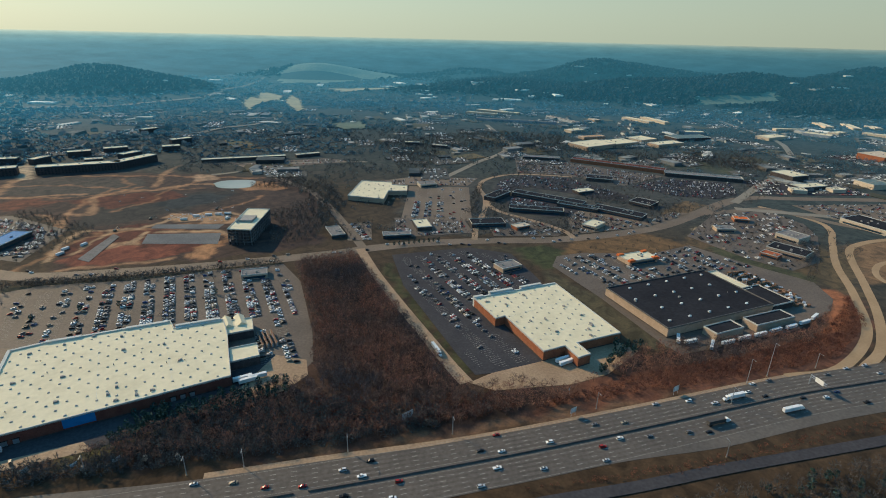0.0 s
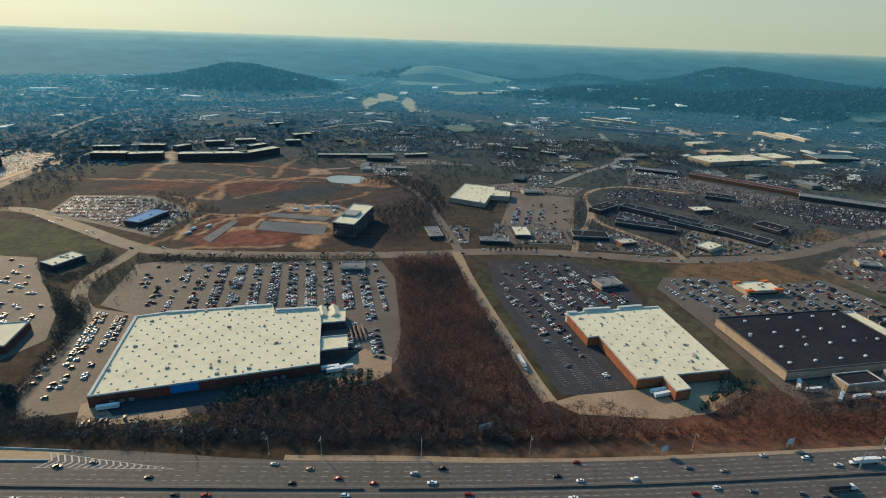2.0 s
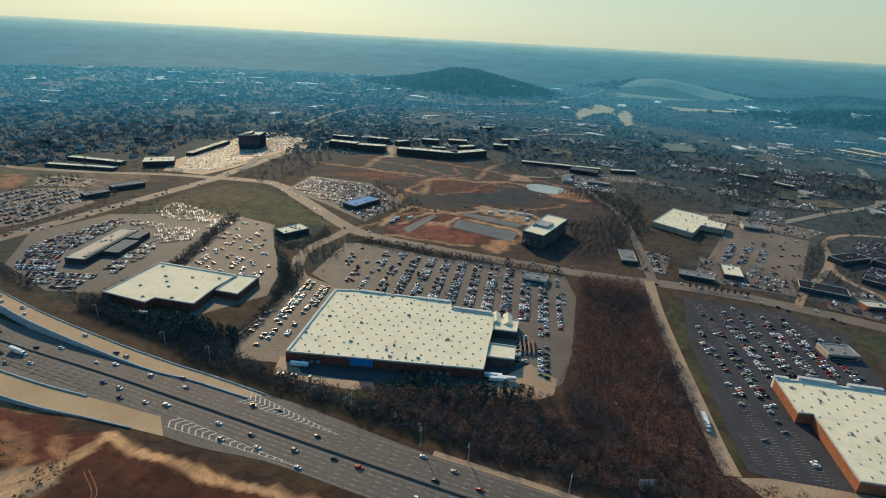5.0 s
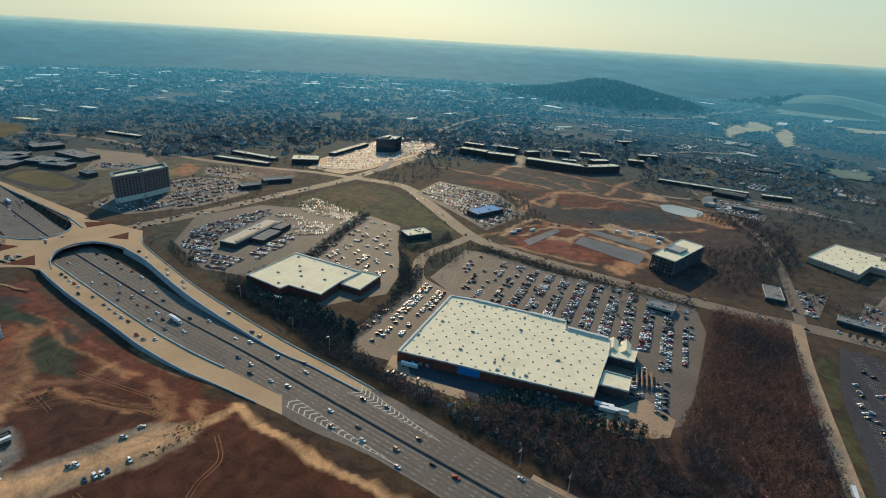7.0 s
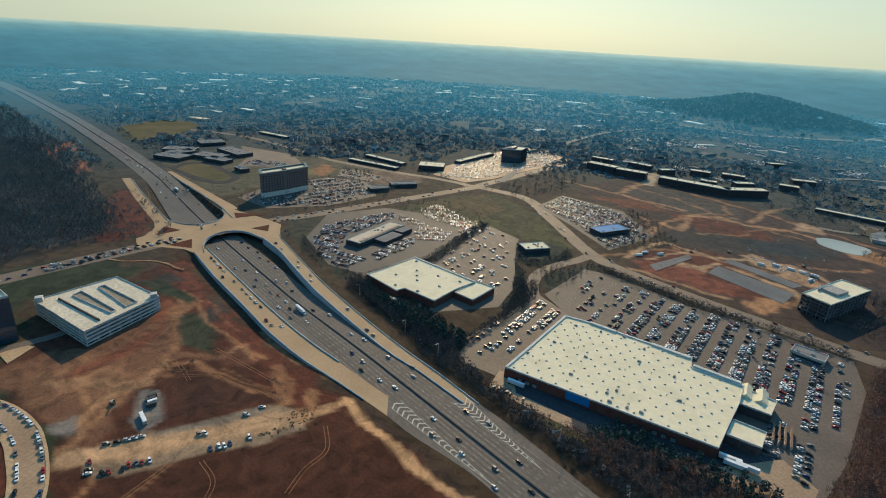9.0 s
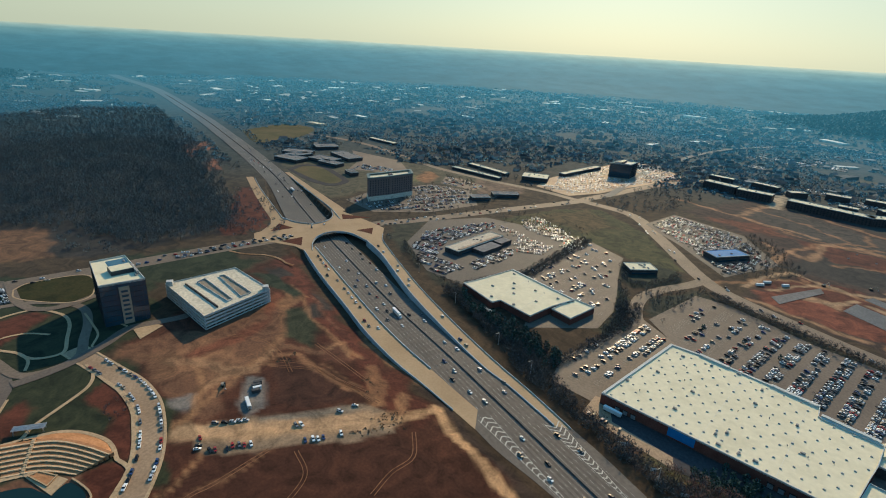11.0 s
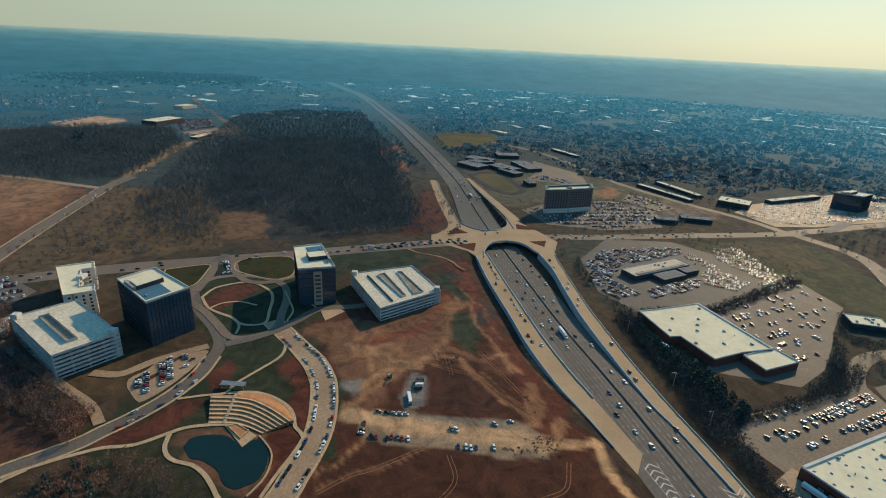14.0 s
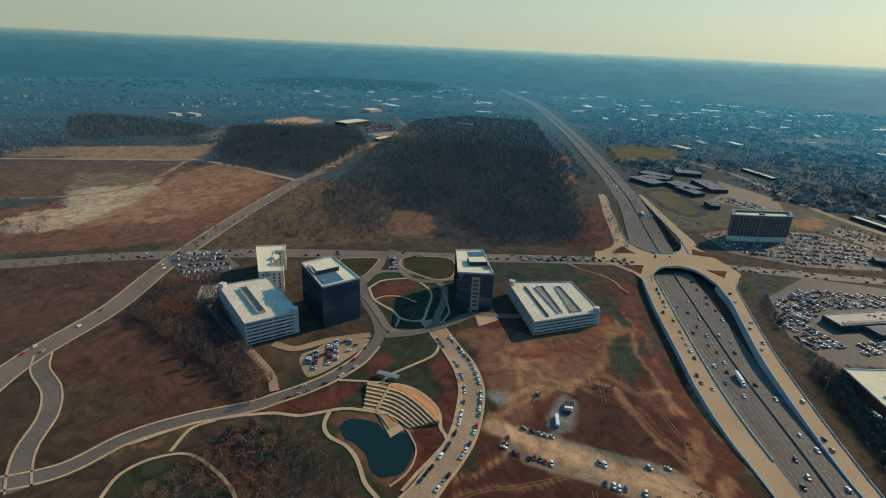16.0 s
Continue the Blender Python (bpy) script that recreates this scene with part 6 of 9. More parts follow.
def wide_coping(e, edges, cxy, h, w=2.0):
    """Broad pale metal coping along chosen roof edges."""
    for a, b in edges:
        a, b = Vector((a[0] - cxy[0], a[1] - cxy[1])), Vector((b[0] - cxy[0], b[1] - cxy[1]))
        d = (b - a).normalized()
        nv = Vector((-d.y, d.x))
        if nv.dot(-(a + b) / 2) < 0:
            nv = -nv
        q = [tuple(a + nv * 0.04), tuple(b + nv * 0.04), tuple(b + nv * w), tuple(a + nv * w)]
        q = q if area(q) > 0 else q[::-1]
        part("broad_coping", prism(q, h - 0.6, h + 0.85), M_PARAPET, e, "broad pale blue-grey metal coping")


wide_coping(sup, (((-331, 348), (-283.5, 249)), ((-313, 362), (-232, 401)), ((-222, 389), (-189, 404.5)), ((-331.5, 349), (-313.5, 361.6))), (cxA, cyA), 9)
# raised front with its entrances, facing the lot
for a, b, hh in (((-222, 389), (-190, 403), 2.0), ((-233, 400), (-262, 387), 1.4), ((-290, 373), (-312, 363), 1.4)):
    d = Vector((b[0] - a[0], b[1] - a[1])).normalized()
    nv = Vector((-d.y, d.x))
    q = [(a[0] - cxA, a[1] - cyA), (b[0] - cxA, b[1] - cyA), (b[0] - cxA + nv.x * 3, b[1] - cyA + nv.y * 3), (a[0] - cxA + nv.x * 3, a[1] - cyA + nv.y * 3)]
    part("entrance_front", prism(q, 0, 9 + hh), M_PARAPET, sup, "pale raised entrance front")
# two white peaked canopies over the garden court
for k in range(2):
    ox, oy = -184 + 9.5 * k - cxA, 402 + 4.6 * k - cyA
    bm = bmesh.new()
    c0, s0 = math.cos(radians(AX)), math.sin(radians(AX))
    base = [(-4.4, -9, 7.4), (4.4, -9, 7.4), (4.4, 9, 7.4), (-4.4, 9, 7.4), (0, -9, 10.6), (0, 9, 10.6)]
    vs = [bm.verts.new((x * c0 - y * s0, x * s0 + y * c0, z)) for x, y, z in base]
    for q in ((0, 1, 4), (2, 3, 5), (1, 2, 5, 4), (3, 0, 4, 5), (3, 2, 1, 0)):
        bm.faces.new([vs[i] for i in q])
    cn_ = part("gable_canopy", bm, M_ROOF, sup, "white peaked canopy")
    cn_.location = (ox, oy, 0.0)
# blue cladding on the yard wall
d = Vector((132, 76)).normalized()
for k, (t0, t1) in enumerate(((50, 68),)):
    a, b = Vector((-283, 248)) + d * t0, Vector((-283, 248)) + d * t1
    o = Vector((d.y, -d.x)) * 0.25
    part("blue_panel", prism([(a.x - cxA, a.y - cyA), (b.x - cxA, b.y - cyA), (b.x + o.x - cxA, b.y + o.y - cyA), (a.x + o.x - cxA, a.y + o.y - cyA)], 2.0, 8.4), M_BLUEPANEL, sup, "bright blue cladding panel")
for t0 in (12, 18, 24, 112, 118, 124):
    a = Vector((-283, 248)) + d * t0
    o = Vector((d.y, -d.x))
    q = [a, a + d * 3.2, a + d * 3.2 + o * 0.2, a + o * 0.2]
    part("dock_door", prism([(p.x - cxA, p.y - cyA) for p in q], 0.8, 4.2), M_STEEL, sup)
    q = [a - d * 0.6, a + d * 3.8, a + d * 3.8 + o * 0.5, a - d * 0.6 + o * 0.5]
    part("dock_canopy", prism([(p.x - cxA, p.y - cyA) for p in q], 4.2, 4.7), M_TYRE, sup)


def trailer(x, y, turn, mat=None):
    e = empty("box_trailer", x, y, 0.12, turn)
    part("trailer_box", box(-6.8, 6.8, -1.28, 1.28, 1.15, 4.0, 0.05), mat or M_TRAILER, e)
    part("chassis", box(-6.5, 6.5, -0.5, 0.5, 0.75, 1.15), M_TYRE, e)
    for sx in (-5.6, -4.3):
        for sy in (-1, 1):
            bm = bmesh.new()
            bmesh.ops.create_cone(bm, cap_ends=True, segments=10, radius1=0.52, radius2=0.52, depth=0.4, matrix=pose(sx, sy * 0.95, 0.52, 90, 0, 0))
            part("wheel", bm, M_TYRE, e)
    for sy in (-0.8, 0.8):
        part("landing_leg", box(4.2, 4.4, sy - 0.1, sy + 0.1, 0, 1.15), M_STEEL, e)
    return tagged(e, "white box trailer standing in a service yard", "trailer", "trailers")


tr0 = trailer(-270, 250, AX)
for x, y, tn in ((-146, 331, AX), (-141, 329, AX), (-136, 334, AX), (98, 366, 30), (100, 362, 30), (-436, 216, 40),
                 (214, 398, 22), (230, 393, 60), (246, 398, 22), (264, 406, 22), (282, 413, 22), (300, 421, 25), (318, 428, 25), (336, 437, 25), (352, 448, 40), (205, 402, 70)):
    copy_thing(tr0, pose(x, y, 0.12, 0, 0, tn))

# garden racks, two rows of steel shelving with red and brown goods
M_GOODS = material("stacked_goods", [(0.16, 0.07, 0.04), (0.26, 0.15, 0.09), (0.12, 0.12, 0.10)], 0.5, fine=1.5)


def rack(x, y, turn, L):
    e = empty("storage_rack", x, y, 0.1, turn)
    for u in np.linspace(-L / 2, L / 2, max(3, int(L / 4))):
        part("upright", box(u - 0.08, u + 0.08, -0.6, 0.6, 0, 3.4), M_STEEL, e)
    for z in (0.2, 1.5, 2.8):
        part("shelf", box(-L / 2, L / 2, -0.65, 0.65, z, z + 0.08), M_STEEL, e)
        part("pallet_load", box(-L / 2 + 0.3, L / 2 - 0.4, -0.5, 0.5, z + 0.08, z + 0.9, 0.05), M_GOODS, e)
    return tagged(e, "steel storage rack stacked with brown goods", "storage rack", "yard racks")


rk = rack(-150, 384, AX + 90, 24)
for k in range(1, 4):
    copy_thing(rk, pose(-150 + 3.2 * k, 384 + 1.8 * k, 0.1, 0, 0, AX + 90))
for k in range(9):
    copy_thing(rk, pose(328 + 4.2 * (k % 5), 548 - 9.5 * k, 0.1, 0, 0, 20 + 6 * (k % 3)))
rs = np.random.default_rng(15)
bx_v = np.array([(-1, -.6, 0), (1, -.6, 0), (1, .6, 0), (-1, .6, 0), (-1, -.6, 1), (1, -.6, 1), (1, .6, 1), (-1, .6, 1)], float)
bx_f = np.array([(0, 1, 5, 4), (1, 2, 6, 5), (2, 3, 7, 6), (3, 0, 4, 7), (4, 5, 6, 7)])
for mt_, n_, lb_ in ((M_GOODS, 5.0, "brown pallets of building goods in a yard"), (M_STEEL, 7.5, "grey crates and machines in a yard"), (M_TRAILER, 10.0, "white wrapped pallets in a yard")):
    xy = scatter([(318, 552), (343, 556), (363, 515), (366, 472), (346, 474), (330, 512)], n_, rs)
    replicate("stored_goods", [(bx_v, bx_f)], xy, rs.uniform(1.0, 2.4, len(xy)), mt_, rs, lb_, "goods", z=0.16)

# brick store
BX = math.degrees(math.atan2(-90, 51))
brick = big_store("brick_store", STORE_B, 9, M_BRICK, M_ROOF, "red brick store with a bright white roof", BX, (11.0, 9.0), 20, (), 5)
cxB, cyB = centre(STORE_B)
for a, b, hh in (((46, 465), (70, 475), 2.6), ((78, 479), (100, 489), 2.2), ((31, 456), (40, 460), 1.6)):
    dv = Vector((b[0] - a[0], b[1] - a[1])).normalized()
    nv = Vector((-dv.y, dv.x))
    q = [(a[0] - cxB, a[1] - cyB), (b[0] - cxB, b[1] - cyB), (b[0] - cxB + nv.x * 3, b[1] - cyB + nv.y * 3), (a[0] - cxB + nv.x * 3, a[1] - cyB + nv.y * 3)]
    part("entrance_front", prism(q, 0, 9 + hh), M_PARAPET, brick, "pale raised entrance front")
wide_coping(brick, (((46.5, 465), (114.5, 495.6)), ((31.5, 456.3), (45.5, 464.7))), (cxB, cyB), 9, 1.8)
seam_lines(brick, [(x - cxB, y - cyB) for x, y in STORE_B], 8.76, BX + 90, 40, M_SEAM)
# store to the west
disc = big_store("discount_store", STORE_C, 8, M_BRICKDARK, M_ROOF, "store with a white roof and dark brick walls", 35, (26, 22), 4, (), 9, ME_AC)
cxC, cyC = centre(STORE_C)
seam_lines(disc, [(x - cxC, y - cyC) for x, y in STORE_C], 7.76, 125, 30, M_SEAM)
wing(disc, [(-432, 312), (-411, 322), (-395, 286), (-417, 278)], 7, (cxC, cyC), M_BRICKDARK, M_ROOF)
wide_coping(disc, (((-429, 310), (-513, 279)),), (cxC, cyC), 8, 1.8)
# warehouse store with black roof
M_UNITWHITE = material("white_plant_casing", [(0.62, 0.63, 0.62), (0.72, 0.73, 0.72)], 0.6, rough=0.5, fine=0.0)
bmw = ac_unit()
ME_ACW = shared("white_air_conditioner", bmw, M_UNITWHITE)
HOMEMAIN = [(165, 487), (197, 407), (318, 459), (286, 538)]
M_DARKCOPE = material("dark_coping", [(0.10, 0.10, 0.10), (0.14, 0.14, 0.135)], 0.3, fine=0.0)
home = big_store("home_store", HOMEMAIN, 9, M_BRICKTAN, M_ROOFDARK, "warehouse store with a black roof and tan block walls", 23, (24, 22), 4, (), 3, ME_ACW, None, M_DARKCOPE)
cxH, cyH = centre(HOMEMAIN)
wing(home, [(232, 416), (262, 429), (268, 416), (238, 403)], 7, (cxH, cyH), M_BRICKTAN, M_ROOFDARK)
wing(home, [(276, 434), (320, 452), (326, 438), (282, 420)], 7, (cxH, cyH), M_BRICKTAN, M_ROOFDARK)
wing(home, [(319, 460), (345, 471), (330, 508), (304, 497)], 6.5, (cxH, cyH), M_DARKWALL, M_ROOFDARK)
wing(home, [(288, 538), (302, 544), (320, 500), (306, 494)], 6, (cxH, cyH), M_BRICKTAN, M_ROOF, "canopy_wing", "white garden canopy")
# white store beyond the crossing
ws = big_store("white_store", [(-150, 800), (-142, 894), (-90, 888), (-88, 872), (-62, 868), (-60, 835), (-90, 832), (-92, 786)], 8, M_BRICKTAN, M_ROOF, "pale store with a white roof beyond the crossing", 5, (16, 14), 12, (), 13)


# ---- small shops ----
SHOPS, FOOT = [], []
def shop(name, r, h, wall_mat, roof_mat, label, category="shop", units=2, windows=True, seed=0):
    cx, cy, w, d, a = r
    SHOPS.append((cx, cy, w / 2 + 6))
    FOOT.append(rect(cx, cy, w + 16, d + 16, a))
    e = empty(name, cx, cy, 0, a)
    loc = [(-w / 2, -d / 2), (w / 2, -d / 2), (w / 2, d / 2), (-w / 2, d / 2)]
    part("wall", prism(loc, -0.2, h - 0.3), wall_mat, e)
    part("roof", prism(inset(loc, 0.4), h - 0.6, h - 0.1), roof_mat, e)
    part("parapet", ring_wall(loc, 0.4, h - 0.6, h + 0.6), M_PARAPET, e)
    if windows:
        for sy in (-1, 1):
            part("shop_window", box(-w * 0.42, w * 0.42, sy * d / 2 - 0.06, sy * d / 2 + 0.06, 0.6, 2.8), M_GLASS, e)
            part("awning", box(-w * 0.45, w * 0.45, sy * (d / 2 + 0.6) - 0.6, sy * (d / 2 + 0.6) + 0.6, 3.0, 3.3), M_DARKWALL, e)
    r_ = np.random.default_rng(seed)
    for k in range(units):
        put("air_conditioner", ME_AC, e, r_.uniform(-w * 0.35, w * 0.35), r_.uniform(-d * 0.25, d * 0.25), h - 0.1, 90 * k)
    return tagged(e, label, category)


M_STUCCO = material("cream_render", [(0.48, 0.40, 0.30), (0.56, 0.48, 0.37)], 0.3, fine=1.0)
M_REDROOF = material("red_tile_roof", [(0.30, 0.08, 0.04), (0.38, 0.12, 0.06)], 0.4, fine=1.0)
M_DARKCLAY = material("dark_red_roof", [(0.10, 0.042, 0.034), (0.14, 0.06, 0.046)], 0.1, fine=0.5)
M_CLAYROOF = material("pale_clay_roof", [(0.42, 0.26, 0.15), (0.50, 0.33, 0.20)], 0.1, fine=0.5)
M_TEALROOF = material("grey_green_metal_roof", [(0.10, 0.15, 0.15), (0.15, 0.20, 0.195)], 0.1, fine=0.4, rough=0.5)
M_GREYROOF = material("grey_gravel_roof", [(0.16, 0.155, 0.15), (0.22, 0.21, 0.20)], 0.15, fine=0.8)
shop("bank", (-199, 515, 26, 16, 17), 5, M_STUCCO, M_GREYROOF, "low bank with blue-grey flat roof on the lot")
shop("bank", (-500, 441, 34, 22, 78), 6, M_DARKWALL, M_ROOF, "low dark bank with white roof plant", units=6)
shop("shop", (-822, 356, 32, 18, 86), 6, M_DARKWALL, M_GREYROOF, "low dark shop with pale coping", seed=2)
shop("shop", (-836, 408, 46, 18, 80), 6, M_DARKWALL, M_GREYROOF, "low dark shop with pale coping", seed=3)
M_AWNING = material("orange_awning", [(0.50, 0.12, 0.04), (0.60, 0.16, 0.05)], 0.5, fine=0.0)
dl = shop("car_dealership", (-612, 270, 92, 22, 120), 6.5, M_DARKWALL, M_STUCCO, "long dark car dealership with a cream roof", "dealership", 5)
part("showroom", box(-20, 18, -30, -12, 0, 5.2, 0.1), M_DARKWALL, dl)
part("showroom_roof", box(-19.5, 17.5, -29.5, -12.2, 5.2, 5.35), M_GREYROOF, dl)
part("workshop", box(22, 44, -26, -12, 0, 5.6, 0.1), M_DARKWALL, dl)
part("workshop_roof", box(22.5, 43.5, -25.5, -12.2, 5.6, 5.75), M_GREYROOF, dl)
part("roof_band", box(-40, 40, -9, -5, 6.3, 7.4, 0.1), M_BRICKTAN, dl, "raised pale roof band")
shop("car_dealership", (-518, 588, 52, 24, 88), 7, M_DARKWALL, M_BLUEPANEL, "dark car dealership with blue roof", "dealership", 2)
shop("shop", (-29, 684, 32, 20, 106), 5.5, M_DARKWALL, M_ROOF, "small shop with pale roof", seed=9)
kiosk = shop("restaurant", (229, 583, 40, 22, 22), 5.5, M_BRICKTAN, M_ROOF, "tan restaurant with a red-edged white roof", "restaurant", 4)
for sx in (-1, 1):
    for sy in (-1, 1):
        part("corner_awning", box(sx * 17 - 4, sx * 17 + 4, sy * 10 - 2.2, sy * 10 + 2.2, 4.6, 6.9, 0.2), M_AWNING, kiosk, "orange-red corner awning")
shop("restaurant", (73, 551, 26, 18, 30), 5, M_BRICKTAN, M_GREYROOF, "small tan restaurant on the lot", "restaurant", 2, seed=11)
shop("shop", (-60, 645, 36, 14, 12), 4.5, M_DARKWALL, M_GREYROOF, "low dark shop by the crossing", seed=16)
shop("shop", (-140, 650, 18, 36, 25), 4.5, M_DARKWALL, M_GREYROOF, "low dark shop by the crossing", seed=17)
shop("warehouse", (-30, 900, 30, 20, 20), 5, M_STUCCO, M_GREYROOF, "small pale shop beyond the lot", seed=18)

# the curved mall, its outlying shops and restaurants
for r_, h_, n_, sd_ in (((166, 825, 118, 20, -31), 7, 7, 5), ((86, 836, 50, 20, 54), 7, 3, 6), ((138, 765, 80, 18, -9), 6, 5, 7), ((205, 786, 62, 16, -29), 6, 4, 8), ((260, 762, 77, 23, -37), 6, 5, 9), ((315, 814, 35, 30, -44), 6, 3, 10)):
    shop("shop_row", r_, h_, M_DARKWALL, M_ROOFDARK, "dark shop row of a curved mall with pale coping", units=n_, seed=sd_)
shop("shop", (235, 878, 32, 18, 25), 5, M_DARKWALL, M_ROOF, "small dark shop with pale roof plant", seed=11)
shop("shop", (60, 700, 47, 23, 9), 5.5, M_DARKWALL, M_ROOFDARK, "dark shop with a broad pale coping", seed=12)
shop("restaurant", (208, 703, 20, 30, -42), 5, M_STUCCO, M_ROOF, "cream restaurant with a pale roof", "restaurant", 2, seed=13)
shop("restaurant", (105, 688, 22, 14, 30), 5, M_BRICK, M_STUCCO, "small brick restaurant with a tan roof", "restaurant", 1, seed=14)
shop("shop", (463, 669, 30, 28, -59), 7, M_STUCCO, M_GREYROOF, "two-storey cream shop with roof plant", units=4, seed=15)
shop("shop", (428, 617, 44, 28, -49), 6, M_BRICKTAN, M_ROOFDARK, "tan shop with a black flat roof", units=4, seed=16)
shop("shop", (398, 604, 20, 14, -50), 5, M_BRICK, M_REDROOF, "small brick shop with a red roof", units=1, seed=17)
shop("shop", (612, 728, 62, 44, -67), 7, M_STUCCO, M_ROOFDARK, "low dark-roofed shop with a cream front", units=5, seed=18)
shop("restaurant", (432, 743, 20, 16, -13), 5, M_BRICK, M_AWNING, "small restaurant with an orange-red roof", "restaurant", 1, seed=19)
shop("restaurant", (386, 697, 25, 14, -2), 5, M_BRICKTAN, M_GREYROOF, "low tan restaurant beside a sandy lot", "restaurant", 2, seed=20)
# long strips and sheds of the town beyond
r6 = np.random.default_rng(61)
TOWN_SHEDS = [((353, 1087, 188, 22, -29), 7, M_BRICK, M_DARKCLAY), ((491, 1002, 136, 22, -17), 7, M_DARKWALL, M_GREYROOF), ((205, 1137, 77, 18, -10), 7, M_DARKWALL, M_GREYROOF), ((286, 968, 47, 26, -15), 6, M_DARKWALL, M_ROOFDARK),
              ((355, 1300, 96, 66, 33), 9, M_BRICKTAN, M_ROOF), ((432, 1336, 76, 56, 29), 9, M_BRICKTAN, M_ROOF), ((384, 1416, 68, 24, 22), 7, M_BRICKTAN, M_CLAYROOF), ((361, 1520, 50, 30, 30), 7, M_STUCCO, M_ROOF), ((507, 1398, 56, 52, 32), 8, M_STUCCO, M_ROOF),
              ((548, 1337, 87, 36, 27), 8, M_BRICKTAN, M_ROOF), ((618, 1765, 119, 20, -63), 7, M_STUCCO, M_ROOF), ((675, 1767, 127, 20, -73), 7, M_STUCCO, M_ROOF), ((369, 1731, 155, 16, -64), 7, M_WALLCON, M_GREYROOF), ((118, 1840, 102, 20, -24), 7, M_STUCCO, M_ROOF),
              ((178, 1889, 159, 22, -30), 7, M_STUCCO, M_ROOF), ((4, 1739, 40, 16, 9), 6, M_WALLCON, M_ROOF), ((216, 1685, 249, 14, -13), 7, M_WALLCON, M_GREYROOF), ((1104, 1987, 175, 32, 5), 9, M_STUCCO, M_ROOF), ((693, 1533, 68, 26, 0), 7, M_WALLCON, M_ROOF),
              ((644, 1439, 106, 50, 16), 8, M_DARKWALL, M_TEALROOF), ((891, 1478, 79, 40, 26), 8, M_STUCCO, M_ROOF), ((1056, 1538, 69, 36, -46), 8, M_WALLCON, M_ROOF), ((1025, 1627, 85, 20, 1), 7, M_STUCCO, M_ROOF), ((1196, 1732, 99, 24, -101), 8, M_STUCCO, M_ROOF),
              ((1271, 1712, 113, 24, -107), 8, M_STUCCO, M_ROOF), ((1333, 1700, 59, 24, -98), 8, M_STUCCO, M_ROOF), ((1141, 1581, 54, 26, 30), 7, M_STUCCO, M_ROOF), ((1240, 1565, 61, 20, -60), 7, M_STUCCO, M_ROOF), ((990, 1215, 70, 60, 20), 14, M_BRICK, M_STUCCO),
              ((660, 1010, 48, 40, -70), 12, M_DARKWALL, M_ROOF), ((654, 939, 59, 24, 17), 7, M_DARKWALL, M_ROOF), ((619, 914, 24, 22, -13), 6, M_STUCCO, M_ROOF), ((692, 923, 25, 18, 5), 6, M_STUCCO, M_ROOF), ((790, 966, 44, 40, 12), 9, M_STUCCO, M_TEALROOF),
              ((-79, 1278, 35, 12, -5), 6, M_DARKWALL, M_ROOF), ((-13, 1247, 35, 12, -16), 6, M_DARKWALL, M_ROOF), ((686, 2151, 75, 22, -3), 7, M_STUCCO, M_ROOF), ((472, 1739, 37, 22, -70), 7, M_BRICKTAN, M_STUCCO),
              ((-405, 1068, 160, 12, 21), 6, M_DARKWALL, M_ROOF), ((-290, 1118, 50, 12, 32), 6, M_DARKWALL, M_ROOF),
              ((-1500, -795, 100, 50, 165), 12, M_DARKWALL, M_ROOF), ((-1840, -900, 60, 44, 158), 9, M_STUCCO, M_ROOF), ((-1350, -1335, 40, 20, 80), 7, M_STUCCO, M_ROOF), ((-1380, -1290, 46, 20, 80), 7, M_STUCCO, M_ROOF), ((-1310, -600, 60, 18, 170), 7, M_DARKWALL, M_ROOF),
              ((-1362, 295, 95, 14, 30), 5, M_DARKWALL, M_ROOF), ((-1003, 416, 120, 12, 31), 5, M_DARKWALL, M_ROOF), ((-1035, 455, 108, 14, 24), 5, M_DARKWALL, M_ROOF), ((-1640, 150, 60, 24, 40), 6, M_STUCCO, M_ROOF)]
for r_, h_, wm, rm in TOWN_SHEDS:
    shop("warehouse", r_, h_, wm, rm, "long low shed with a pale flat roof" if rm is M_ROOF else "long low shed with a dull flat roof", "warehouse", 3, False, int(r6.integers(0, 999)))


# ---- tall buildings ----
def window_mesh(w, h, mat):
    return shared("window", box(-w / 2, w / 2, -0.05, 0.05, 0, h), mat)


def facade_windows(e, loc, floors, z0, fh, gap, w, h, mat, inset_from=1.5, nm="window"):
    """Rows of windows on every side of an outline (counter-clockwise), sharing one mesh."""
    me = window_mesh(w, h, mat)
    for i in range(len(loc)):
        a, b = Vector(loc[i]), Vector(loc[(i + 1) % len(loc)])
        L = (b - a).length
        n = int((L - 2 * inset_from) / gap)
        if n < 1:
            continue
        d = (b - a) / L
        ang = math.degrees(math.atan2(d.y, d.x))
        for k in range(n):
            p = a + d * (inset_from + (k + 0.5) * (L - 2 * inset_from) / n)
            for fl in range(floors):
                put(nm, me, e, p.x, p.y, z0 + fl * fh, ang)


def local(pts):
    c = centre(pts)
    l = [(x - c[0], y - c[1]) for x, y in pts]
    return (l if area(l) > 0 else l[::-1]), c


